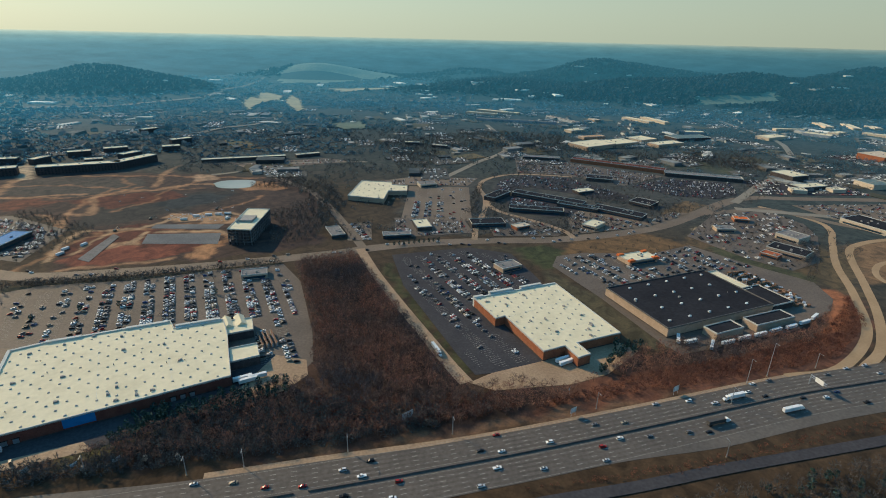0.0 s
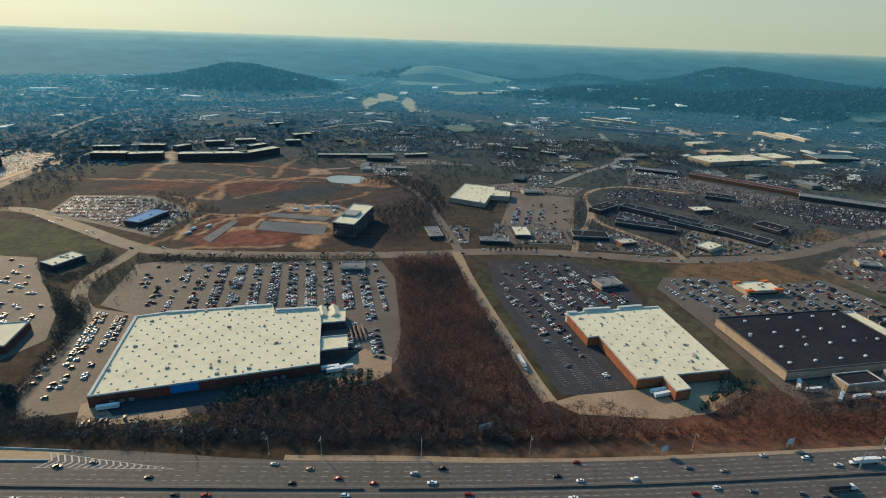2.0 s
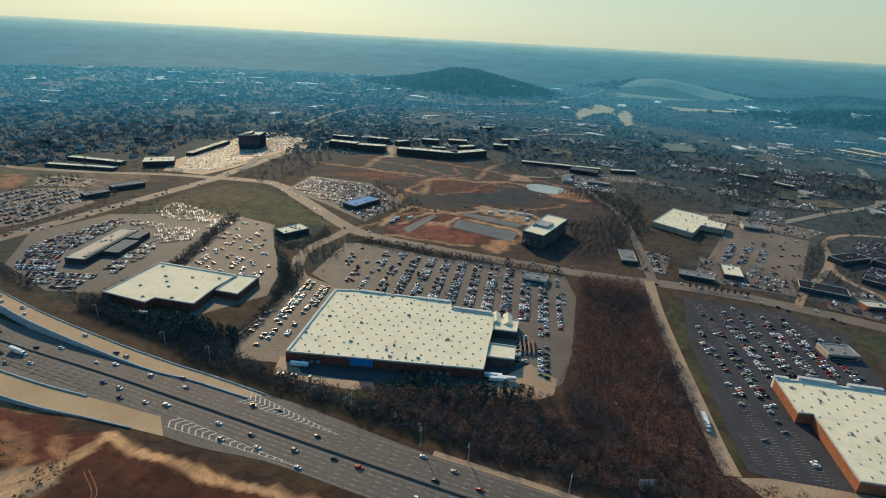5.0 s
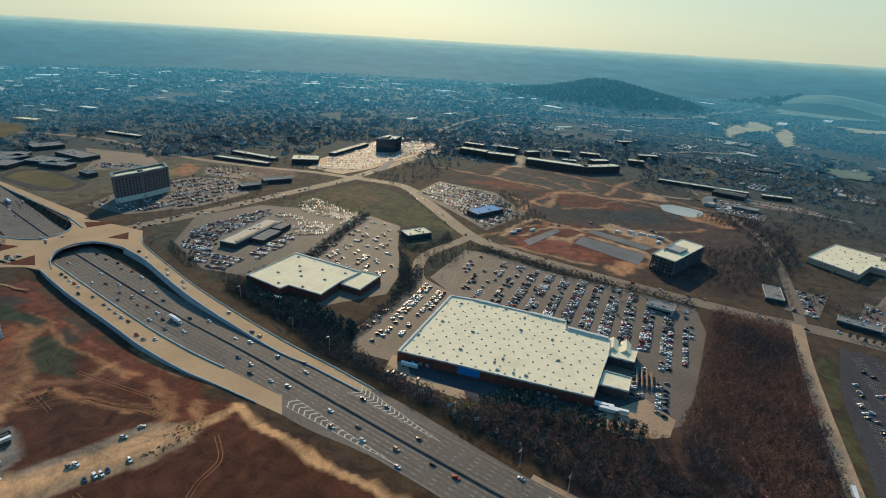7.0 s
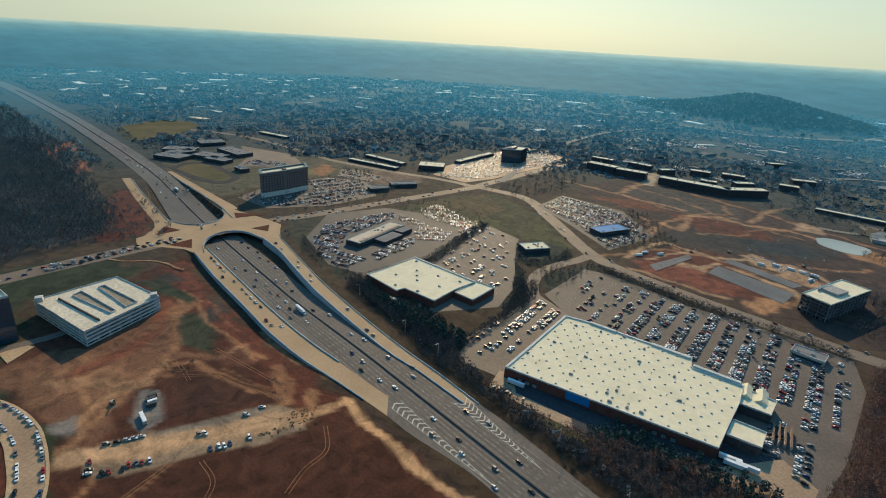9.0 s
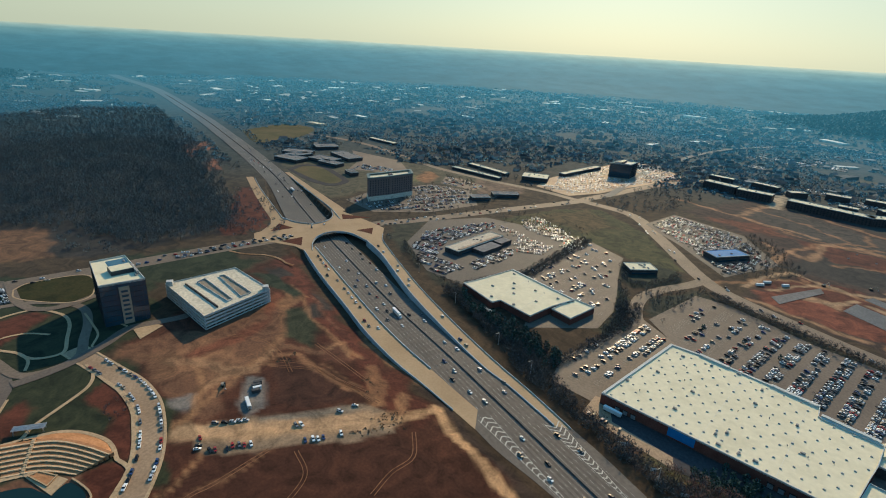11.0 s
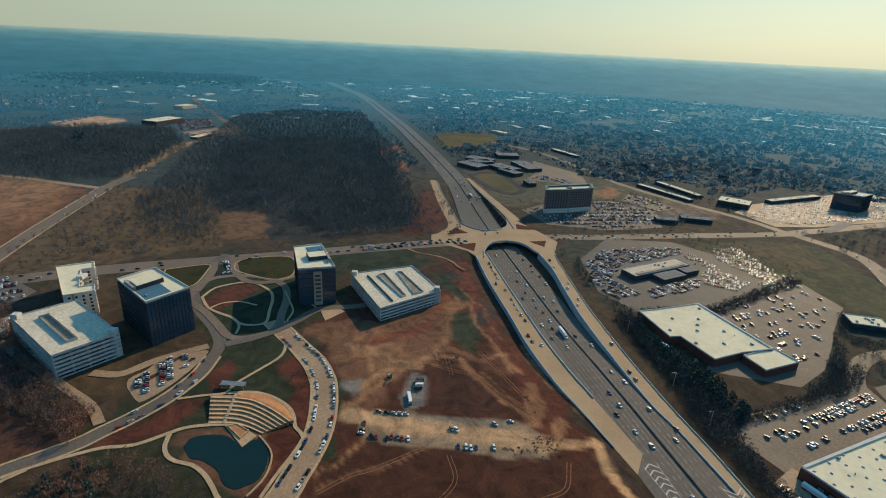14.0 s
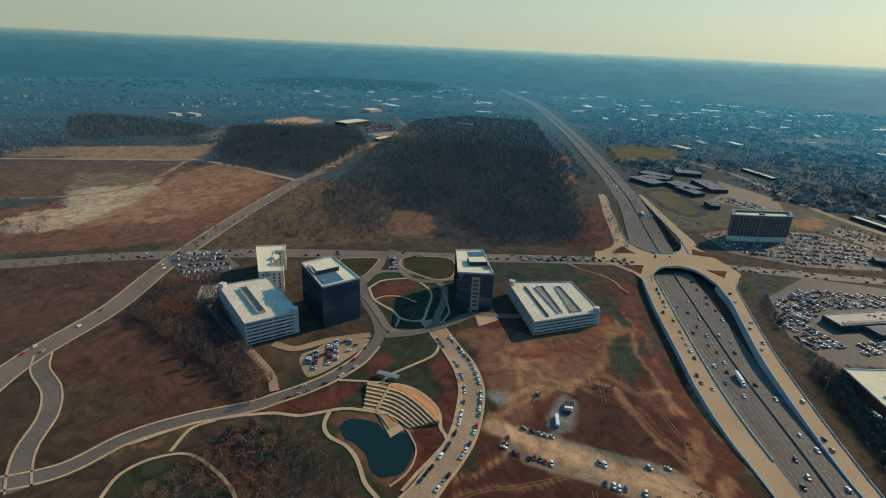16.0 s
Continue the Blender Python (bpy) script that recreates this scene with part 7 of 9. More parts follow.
def glass_tower(name, pts, h, floors, label, notch):
    loc, c = local(pts)
    e = empty(name, *c)
    part("glazing", prism(inset(loc, 0.25), 0, h - 1.2), M_GLASS, e, "dark curtain glass coloured with reflected sky blue")
    fh = (h - 5) / floors
    for k in range(floors + 1):
        part("spandrel", ring_wall(loc, 0.3, 4 + k * fh - 0.25, 4 + k * fh + 0.2), M_MULLION, e)
    for i in range(len(loc)):
        a, b = Vector(loc[i]), Vector(loc[(i + 1) % len(loc)])
        L = (b - a).length
        n = int(L / 3)
        d = (b - a) / L
        ang = math.degrees(math.atan2(d.y, d.x))
        me = shared("mullion", box(-0.1, 0.1, -0.16, 0.22, 0.0, h - 1.2), M_MULLION)
        for k in range(n + 1):
            p = a + d * L * k / n
            put("mullion", me, e, p.x, p.y, 0, ang)
    part("roof", prism(inset(loc, 0.6), h - 1.6, h - 0.9), M_ROOF, e, "pale roof")
    part("parapet", ring_wall(loc, 0.6, h - 1.6, h + 0.4), M_PARAPET, e)
    a, b, d_ = Vector(loc[notch]), Vector(loc[(notch + 1) % 4]), Vector(loc[notch - 1])
    u, v = (b - a), (d_ - a)
    # blue panel paints the shade of a sunken roof part onto the flat roof
    q = [tuple(a + u * s + v * t) for s, t in ((0.06, 0.08), (0.62, 0.08), (0.62, 0.46), (0.06, 0.46))]
    part("roof_shade_panel", prism(q if area(q) > 0 else q[::-1], h - 0.95, h - 0.7), M_ROOFSHADE, e, "flat blue panel painted as a shaded lower roof")
    q1 = [tuple(a + u * s + v * t) for s, t in ((0.10, 0.44), (0.72, 0.44), (0.72, 0.66), (0.10, 0.66))]
    q1 = q1 if area(q1) > 0 else q1[::-1]
    part("penthouse", prism(q1, h - 0.95, h + 3.0), M_MULLION, e, "dark roof plant enclosure")
    part("penthouse_roof", prism(inset(q1, 0.5), h + 3.0, h + 3.3), M_ROOF, e)
    q2 = [tuple(a + u * s + v * t) for s, t in ((0.03, 0.46), (0.10, 0.46), (0.10, 0.78), (0.03, 0.78))]
    part("plant_screen", prism(q2 if area(q2) > 0 else q2[::-1], h - 0.95, h + 2.4), M_HVAC, e)
    for s, t in ((0.14, 0.2), (0.14, 0.5), (0.14, 0.8)):
        p = a + u * s + v * t
        put("air_conditioner", ME_AC, e, p.x, p.y, h - 0.9, 30)
    tagged(e, label, "office tower")
    return e


M_MULLION = material("dark_mullion", [(0.045, 0.05, 0.055), (0.06, 0.066, 0.072)], 0.5, rough=0.4, fine=0.0)
# blue tone imitates shade on a lower roof
M_ROOFSHADE = material("blue_roof_shade", [(0.06, 0.13, 0.18), (0.08, 0.16, 0.21)], 0.3, rough=0.25, fine=0.0)
glass_tower("glass_office", [(-425, -262), (-453, -244), (-417, -195), (-386, -215)], 41, 8, "dark glass office tower with a pale roof beside a garage", 0)
tw = glass_tower("glass_office", [(-529, -140), (-542, -114), (-483, -86), (-472, -119)], 39, 7, "dark glass office tower with a tan stone bay", 2)
locT, cT = local([(-529, -140), (-542, -114), (-483, -86), (-472, -119)])
a, b = Vector((-472 - cT[0], -119 - cT[1])), Vector((-483 - cT[0], -86 - cT[1]))
dv = (b - a).normalized()
nv = Vector((dv.y, -dv.x))
q = [a + dv * 14, a + dv * 22, a + dv * 22 + nv * 1.0, a + dv * 14 + nv * 1.0]
part("stone_bay", prism([tuple(p) for p in q], 0, 35), M_BRICKTAN, tw, "tan stone bay")
for k in range(7):
    q = [a + dv * 15.5, a + dv * 20.5, a + dv * 20.5 + nv * 1.15, a + dv * 15.5 + nv * 1.15]
    part("bay_window", prism([tuple(p) for p in q], 4 + k * 4.3, 6 + k * 4.3), M_GLASS, tw)


def garage(name, pts, h, levels, label, ramps=()):
    loc, c = local(pts)
    e = empty(name, *c)
    fh = (h - 1.1) / levels
    for k in range(1, levels + 1):
        part("deck", prism(inset(loc, 0.3), k * fh - 0.45, k * fh), M_DECK, e)
        part("parapet", ring_wall(loc, 0.3, k * fh - 0.75, k * fh + 1.1), M_GARWALL, e)
    part("base_wall", ring_wall(loc, 0.3, -0.2, 1.1), M_GARWALL, e)
    # dark block fills the inside and stands for the shade between decks
    part("shade_core", prism(inset(loc, 7), 0, h - 2), M_DARKWALL, e)
    for i in range(len(loc)):
        a, b = Vector(inset(loc, 0.7)[i]), Vector(inset(loc, 0.7)[(i + 1) % len(loc)])
        n = max(2, int((b - a).length / 9))
        me = shared("column", box(-0.35, 0.35, -0.35, 0.35, 0, h - 1.2), M_GARWALL)
        for k in range(n):
            p = a + (b - a) * (k / n)
            put("column", me, e, p.x, p.y, 0, 30)
    A, B, D = Vector(loc[0]), Vector(loc[1]), Vector(loc[3])
    for s0, s1, t0, t1, dz in ramps:
        q = [tuple(A + (B - A) * s + (D - A) * t) for s, t in ((s0, t0), (s1, t0), (s1, t1), (s0, t1))]
        q = q if area(q) > 0 else q[::-1]
        # flat panel on the closed deck; its darker colour imitates a shaded well
        part("ramp_well", prism(inset(q, 0.3), h - 1.1, h - 1.06), M_RAMPWELL, e, "flat panel coloured as a shaded ramp well")
        part("ramp_wall", ring_wall(q, 0.3, h - 1.1, h + dz), M_GARWALL, e)
    for i in (0, 2):
        p = Vector(inset(loc, 3.2)[i])
        part("stair_tower", box(p.x - 2.8, p.x + 2.8, p.y - 2.8, p.y + 2.8, 0, h + 3.0, 0.1), M_GARWALL, e, "pale stair tower")
    tagged(e, label, "parking garage")
    return e


M_DECK = material("garage_deck", [(0.50, 0.44, 0.33), (0.58, 0.52, 0.40)], 0.05, fine=0.4)
M_GARWALL = material("precast_concrete", [(0.42, 0.41, 0.39), (0.52, 0.51, 0.48)], 0.1, fine=0.8)
# darker floor colour stands for the shade of an open ramp well
M_RAMPWELL = material("ramp_well_shade", [(0.22, 0.18, 0.135), (0.28, 0.23, 0.17)], 0.1, fine=0.5)
gar = garage("parking_garage", [(-526, -80), (-451, -38), (-497, 16), (-556, -18)], 14, 4, "open-sided pale concrete parking garage with ramps on top")
gc_ = gar.location
for q in ([(-525, -52), (-532, -45), (-481, -17), (-477, -21)], [(-536, -33), (-539, -28), (-492, -1), (-485, -10)], [(-522, -62), (-522.6, -61), (-467.6, -28), (-467, -29)]):
    q = [(x - gc_.x, y - gc_.y) for x, y in q]
    q = q if area(q) > 0 else q[::-1]
    if abs(area(q)) > 120:
        part("ramp_well", prism(inset(q, 0.25), 12.9, 12.96), M_RAMPWELL, gar, "flat panel coloured as a shaded ramp well")
        part("ramp_wall", ring_wall(q, 0.35, 12.9, 14.3), M_GARWALL, gar)
    else:
        part("ramp_wall", prism(q, 12.9, 14.4), M_DARKWALL, gar, "dark parapet of a ramp")
garage("parking_garage", [(-385, -328), (-335, -258), (-372, -231), (-421, -298)], 21, 6, "open-sided concrete parking garage with a ramp well", ((0.18, 0.84, 0.30, 0.46, 1.2),))

M_HOTELWALL = material("pale_hotel_render", [(0.62, 0.56, 0.46), (0.70, 0.64, 0.54)], 0.3, fine=0.8)
M_HOTELDARK = material("brown_hotel_render", [(0.17, 0.13, 0.125), (0.23, 0.175, 0.16)], 0.3, fine=0.8)
M_ROOMGLASS = material("room_window", [(0.025, 0.03, 0.036), (0.035, 0.042, 0.05)], 0.5, rough=0.1, fine=0.0)


def hotel(pts, h, floors, wall_mat, label, gap, stripes=True, crown=None):
    loc, c = local(pts)
    e = empty("hotel", *c)
    part("wall", prism(loc, 0, h - 0.4), wall_mat, e)
    part("roof", prism(inset(loc, 0.5), h - 0.8, h - 0.1), M_ROOF, e)
    part("parapet", ring_wall(loc, 0.5, h - 0.8, h + 1.0), wall_mat, e)
    if crown:
        part("crown", ring_wall(grow(loc, 1.0), 4.5, h + 1.05, h + 2.6), crown, e, "pale green-grey metal crown roof")
        part("base_course", ring_wall(grow(loc, 0.25), 0.5, 0, 7.5), M_HOTELWALL, e, "pale rendered lower storeys")
    facade_windows(e, grow(loc, 0.02), floors, 1.4, (h - 2) / floors, gap, gap * 0.45, (h - 2) / floors * 0.55, M_ROOMGLASS)
    if stripes:
        for i in range(len(loc)):
            a, b = Vector(loc[i]), Vector(loc[(i + 1) % len(loc)])
            L = (b - a).length
            d = (b - a) / L
            me = shared("pier", box(-0.9, 0.9, -0.35, 0.3, 0, h + 0.6), M_BRICKTAN)
            for k in range(1, int(L / 12) + 1):
                p = a + d * (k * 12 - 5)
                put("wall_pier", me, e, p.x, p.y, 0, math.degrees(math.atan2(d.y, d.x)))
    for k in range(5):
        p = Vector(loc[0]) * 0.5 + (Vector(loc[2]) - Vector(loc[0])) * (0.1 + 0.16 * k)
        put("air_conditioner", ME_AC, e, p.x, p.y, h - 0.1, 35)
    part("lift_house", box(-4, 4, -3, 3, h - 0.2, h + 3, 0.1), wall_mat, e)
    return tagged(e, label, "hotel")


hotel([(-479, -358), (-496, -331), (-482, -322), (-476, -331), (-440, -308), (-446, -298), (-434, -290), (-421, -310)], 23, 6, M_HOTELWALL, "pale rendered hotel with a white roof behind a garage", 4.2)
shop("restaurant", (-395, -352, 30, 16, 35), 5, M_HOTELWALL, M_ROOF, "low pale pavilion with a white roof", "pavilion", 2, seed=41)
hotel([(-859, 170), (-889, 250), (-860, 247), (-842, 206), (-830, 167)], 36, 9, M_HOTELDARK, "large brown hotel with a pale crown among parked cars", 4.6, False, M_TEALROOF)
glass_tower("glass_office", [(-964, 700), (-988, 741), (-966, 770), (-940, 735)], 30, 6, "dark glass office block amid crowded parking", 0)
shop("shop_row", (-1000, 655, 139, 14, 116), 7, M_DARKWALL, M_ROOF, "long low building with a white roof beside offices", units=6, seed=43)
shop("warehouse", (-947, 521, 50, 38, 57), 9, M_DARKWALL, M_ROOF, "low building with a white roof by the junction", "warehouse", 6, seed=44)

# concrete is darkened so that the block's front looks shaded
M_SITECON = material("raw_grey_concrete", [(0.13, 0.13, 0.135), (0.19, 0.185, 0.18)], 0.1, fine=0.8)
# unfinished block: open floors on columns, white roof
locS, cS = local([(-260, 603), (-264, 686), (-234, 686), (-231, 602)])
e = empty("unfinished_block", *cS)
for k in range(1, 6):
    part("floor_slab", prism(locS, k * 3.9 - 0.4, k * 3.9), M_SITECON if k < 5 else M_ROOF, e)
part("roof_edge", ring_wall(locS, 0.5, 19.5, 20.4), M_PARAPET, e)
# added dark block imitates the shade of the open floors
part("shade_core", prism(inset(locS, 5), 0, 19.1), M_DARKWALL, e)
for i in range(4):
    a, b = Vector(inset(locS, 0.6)[i]), Vector(inset(locS, 0.6)[(i + 1) % 4])
    n = max(3, int((b - a).length / 7))
    me = shared("column", box(-0.4, 0.4, -0.4, 0.4, 0, 19.2), M_SITECON)
    # dark panels deepen the painted shade of the front
    mp = shared("wall_panel", box(-2.2, 2.2, -0.1, 0.1, 0, 2.6), M_DARKWALL)
    for k in range(n):
        p = a + (b - a) * (k / n)
        put("column", me, e, p.x, p.y, 0, 0)
        for fl in range(5):
            if (k + fl * 2 + i) % 7:
                q = a + (b - a) * ((k + 0.5) / n)
                put("wall_panel", mp, e, q.x, q.y, fl * 3.9, math.degrees(math.atan2((b - a).y, (b - a).x)))
part("roof_plant", box(-8, 8, -14, 6, 19.5, 22.5, 0.1), M_HVAC, e)
part("plant_screen", box(-10, -9.6, -18, 10, 19.5, 22), M_STEEL, e)
tagged(e, "unfinished five-storey block with open floors and white roof", "building")


def apartments(r, floors, label):
    cx, cy, w, d, a = r
    e = empty("apartment_building", cx, cy, 0, a)
    h = floors * 3.1 + 1
    loc = [(-w / 2, -d / 2), (w / 2, -d / 2), (w / 2, d / 2), (-w / 2, d / 2)]
    part("wall", prism(loc, 0, h), M_DARKWALL, e)
    part("roof", prism(inset(loc, 0.4), h - 0.1, h + 0.25), M_ROOF, e)
    part("parapet", ring_wall(loc, 0.4, h - 0.2, h + 1), M_PARAPET, e)
    facade_windows(e, grow(loc, 0.02), floors, 1.0, 3.1, 5.0, 2.2, 1.6, M_ROOMGLASS)
    for k in range(3):
        put("air_conditioner", ME_AC, e, (k - 1) * w * 0.25, 0, h + 0.2, 0)
    return tagged(e, label, "apartment building", "apartments by the site")


for r in ((-838, 879, 64, 22, 20), (-774, 899, 61, 22, 30), (-658, 945, 129, 22, 25), (-591, 1003, 83, 22, 67)):
    apartments(r, 4, "dark four-storey apartment block with pale roof edge")
for r in ((-738, 1068, 40, 18, 32), (-690, 1112, 44, 18, 31), (-668, 1002, 30, 16, 30), (-634, 1064, 40, 18, 64), (-770, 1000, 34, 16, 75), (-745, 1352, 40, 18, 56), (-608, 1227, 44, 18, 47), (-589, 1143, 34, 18, 30), (-830, 985, 50, 16, 20), (-900, 940, 50, 16, 24)):
    shop("apartment_row", r, 11, M_DARKWALL, M_ROOF, "dark apartment row with a pale roof", "apartment building", 2, False, int(abs(r[0])))
# school and its sports ground
for r in ((-1185, 77, 50, 30, 116), (-1150, 60, 60, 36, 45), (-1138, 127, 60, 36, 41), (-1215, 78, 60, 34, 60), (-1281, 143, 51, 36, 98), (-1170, 176, 80, 34, 22), (-1100, 136, 50, 24, 40), (-1015, 166, 27, 16, 17)):
    shop("school_building", r, 7, M_DARKWALL, M_GREYROOF, "low dark school wing with grey roof", "school", 4, True, 71)
patch("sports_field", [(-1060, 60), (-1092, 82), (-1080, 113), (-992, 139), (-965, 140), (-950, 120), (-985, 93)], M_DRYTURF, "oval sports field with worn turf", round_step=6)
patch("sports_track", [(-1066, 50), (-1106, 77), (-1088, 122), (-990, 151), (-955, 151), (-935, 118), (-976, 82)], M_ASPHALT_NEW, "running track round a field", z=LAYER[0] - 0.004, round_step=6)
patch("ball_field", [(-1532, -52), (-1648, 62), (-1569, 137), (-1429, 89), (-1354, 21), (-1371, -21)], M_DRYTURF, "mown playing field", round_step=20)
patch("school_lot", [(-1253, 201), (-1133, 288), (-1043, 283), (-1023, 246), (-1060, 165), (-1120, 190)], M_ASPHALT_OLD, "pale school parking lot", "parking lot")
cars_s = rows_of_cars([(-1110, 200), (-1060, 172), (-1030, 246), (-1060, 260)], 30, 0.7, 31, lines=False)
emit_cars(cars_s, "parked_cars", "cars on the school lot")

# retail lots beyond the ring road
for k, (pts, ang, oc) in enumerate((([(66, 655), (62, 690), (100, 735), (140, 705), (160, 672), (150, 660)], 40, 0.5), ([(96, 790), (110, 850), (150, 870), (228, 818), (205, 770), (160, 740), (110, 760)], -31, 0.5), ([(172, 668), (180, 745), (225, 800), (310, 745), (345, 780), (372, 775), (285, 707)], -37, 0.45),
                                    ([(325, 672), (368, 592), (400, 562), (450, 590), (505, 680), (520, 735), (500, 790), (470, 790), (400, 765)], 20, 0.3), ([(330, 930), (420, 990), (530, 970), (500, 886), (450, 858), (390, 870)], -17, 0.45),
                                    ([(-150, 900), (-60, 960), (60, 960), (40, 905)], 10, 0.3), ([(140, 1010), (150, 1140), (250, 1120), (330, 1060), (420, 1010), (320, 930), (230, 1000)], -25, 0.4), ([(82, 870), (100, 950), (150, 990), (235, 975), (310, 860), (290, 830), (150, 905)], -29, 0.3),
                                    ([(-130, 690), (-120, 625), (-90, 630), (-100, 700)], 115, 0.6), ([(-70, 720), (-60, 640), (40, 665), (30, 715)], 12, 0.5), ([(540, 890), (560, 990), (720, 1010), (740, 900)], 10, 0.5), ([(560, 830), (580, 760), (680, 720), (760, 760), (740, 850)], -60, 0.35),
                                    ([(-470, -375), (-500, -430), (-460, -470), (-400, -380)], 125, 0.7), ([(-1565, -793), (-1641, -726), (-1483, -644), (-1401, -697)], 150, 0.75),
                                    ([(-935, 320), (-985, 345), (-970, 370), (-900, 400), (-880, 365)], 30, 0.4), ([(-410, 1030), (-250, 1100), (-180, 1080), (-340, 1000)], 20, 0.3), ([(880, 1250), (930, 1160), (1060, 1180), (1000, 1280)], 20, 0.4))):
    patch("lot_retail", pts, (M_ASPHALT, M_ASPHALT_NEW, M_ASPHALT_OLD)[k % 3], "asphalt parking lot of a retail park", "parking lot")
    LAYER_LOT = LAYER[0] + 0.04
    emit_cars(rows_of_cars(pts, ang, oc, 50 + k, FOOT, lines=False), "parked_cars", "rows of mixed cars in a retail park")
quads("stall_lines", STALLS[:6000], M_PAINT, "faint white parking stall lines", "road marking")

# ---- campus ----
KERB = M_CONCRETE


def path(name, pts, w, label="pale concrete footpath", mat=None, step=4.0, closed=False, up=0.0):
    p = list(pts) + ([pts[0]] if closed else [])
    l = spline(p, step)
    z = layer() + up
    a, b = sides(l, w / 2, -w / 2)
    return tagged(strip(name, a, b, z, z, mat or M_PATH, depth=0.2), label, "footpath", kind="structure"), l, z


M_TERRACE = material("orange_mulch", [(0.32, 0.155, 0.072), (0.40, 0.205, 0.10)], 0.2, fine=0.9)
M_STEP = material("cream_stone", [(0.50, 0.35, 0.205), (0.58, 0.42, 0.26)], 0.2, fine=0.8)
M_PATH = material("pale_paving", [(0.36, 0.255, 0.15), (0.43, 0.31, 0.19)], 0.1, fine=0.8)
OVAL = [(-478, -217), (-495, -215), (-505, -209), (-518, -186), (-504, -161), (-486, -150), (-459, -144), (-436, -140), (-430, -153), (-433, -163), (-442, -173), (-448, -186), (-458, -202)]
path("oval_path", OVAL, 2.8, closed=True)
path("oval_road", [(-470, -228), (-500, -232), (-523, -224), (-533, -200), (-530, -172), (-515, -148), (-486, -136), (-455, -131), (-428, -127), (-412, -140), (-408, -160), (-430, -182), (-452, -204)], 7.5, "campus loop street", M_ASPHALT_OLD, closed=True)
path("oval_walk", [(-456, -200), (-467, -194), (-472, -185), (-473, -175), (-468, -159)], 2.2)
path("oval_walk", [(-442, -173), (-433, -164), (-426, -160), (-414, -158)], 2.2)
path("garden_walk", [(-503, -143), (-480, -131), (-460, -122), (-440, -121), (-452, -108), (-467, -101), (-478, -110)], 1.8)
patch("plaza", [(-467, -98), (-476, -86), (-466, -74), (-446, -88)], M_PATH, "pale stone plaza below an office", "plaza")
path("plaza_street", [(-396, -160), (-408, -142), (-424, -126), (-445, -112), (-468, -98), (-480, -60), (-505, -30)], 9, "darker paved plaza street", M_ASPHALT)
path("pond_walk", [(-262, -200), (-271, -184), (-275, -167), (-285, -154), (-293, -144), (-297, -132), (-299, -121), (-299, -112)], 3.0)
path("pond_walk", [(-287, -150), (-277, -148), (-269, -143), (-264, -135), (-262, -124), (-256, -114), (-247, -105), (-238, -97), (-230, -84)], 2.8)
path("drive_walk", [(-211, -248), (-242, -226), (-262, -200)], 2.4)
path("drive_walk", [(-216, -220), (-237, -224), (-250, -215)], 2.4)
path("lawn_walk", [(-322, -163), (-328, -146), (-332, -133), (-344, -130), (-362, -120), (-381, -110), (-394, -109), (-404, -112)], 2.4)
path("rim_walk", [(-332, -131), (-335, -116), (-333, -103), (-326, -90), (-318, -81), (-309, -76), (-301, -73), (-296, -68), (-290, -64)], 2.6)
path("loop_walk", [(-414, -119), (-391, -102), (-372, -87), (-349, -75), (-330, -70), (-309, -66), (-290, -65), (-273, -68), (-257, -72), (-241, -75)], 2.2)
path("garage_drive", [(-380, -338), (-349, -286), (-325, -243), (-309, -216), (-292, -199)], 7, "pale concrete garage drive", M_LOOP)
path("service_drive", [(-346, -240), (-346, -220), (-355, -211), (-366, -203), (-379, -189), (-392, -172)], 8, "pale concrete service drive", M_LOOP)
path("circle_walk", [(-174, -227), (-190, -232), (-206, -226), (-218, -209), (-214, -185), (-202, -160), (-180, -140)], 2.2)


def kerbs(pts, half, w, label, z=0.34):
    l = spline(pts, 4.0)
    for off in (half, -half):
        a, b = sides(l, off + w / 2, off - w / 2)
        tagged(strip("kerb", a, b, z, z, M_PATH, depth=0.35), label, "kerb", kind="structure")


LOOPLINE = [(-440, -135), (-418, -115), (-399, -98), (-379, -80), (-356, -67), (-336, -61), (-313, -57), (-293, -56), (-273, -58), (-257, -61), (-241, -64), (-190, -80)]
DRIVELINE = [(-150, -300), (-179, -267), (-215, -254), (-243, -233), (-271, -203), (-285, -193), (-296, -185), (-309, -177), (-326, -169), (-352, -162), (-378, -162)]
kerbs(LOOPLINE, 8.2, 1.8, "pale kerb and verge of the campus street")
kerbs(DRIVELINE, 6.0, 1.7, "pale kerb along the campus drive")
kerbs([(-262, -394), (-246, -375), (-232, -344), (-212, -320), (-187, -303), (-173, -289), (-161, -273)], 6.0, 1.3, "pale kerb along a turning road")
kerbs([(-180, -370), (-250, -398), (-340, -413), (-445, -450), (-610, -493), (-833, -539)], 10.6, 1.4, "pale kerb along a road through fields", 0.3)

# entry lawns between the arterial road and the oval
for lw in ([(-565, -219), (-581, -209), (-591, -164), (-544, -147), (-528, -163), (-544, -208)], [(-537, -284), (-556, -248), (-542, -240), (-500, -239), (-514, -273)]):
    patch("entry_lawn", lw, M_LAWN, "mown entry lawn with a pale kerb", round_step=4)
    path("lawn_kerb", lw, 1.4, "pale kerb round an entry lawn", closed=True, up=0.1)
path("entry_road", [(-588, -231), (-560, -218), (-536, -205), (-519, -186), (-521, -164), (-540, -143)], 8, "asphalt entry road", M_ASPHALT_OLD)
path("entry_road", [(-566, -243), (-537, -233), (-489, -228)], 8, "asphalt entry road", M_ASPHALT_OLD)
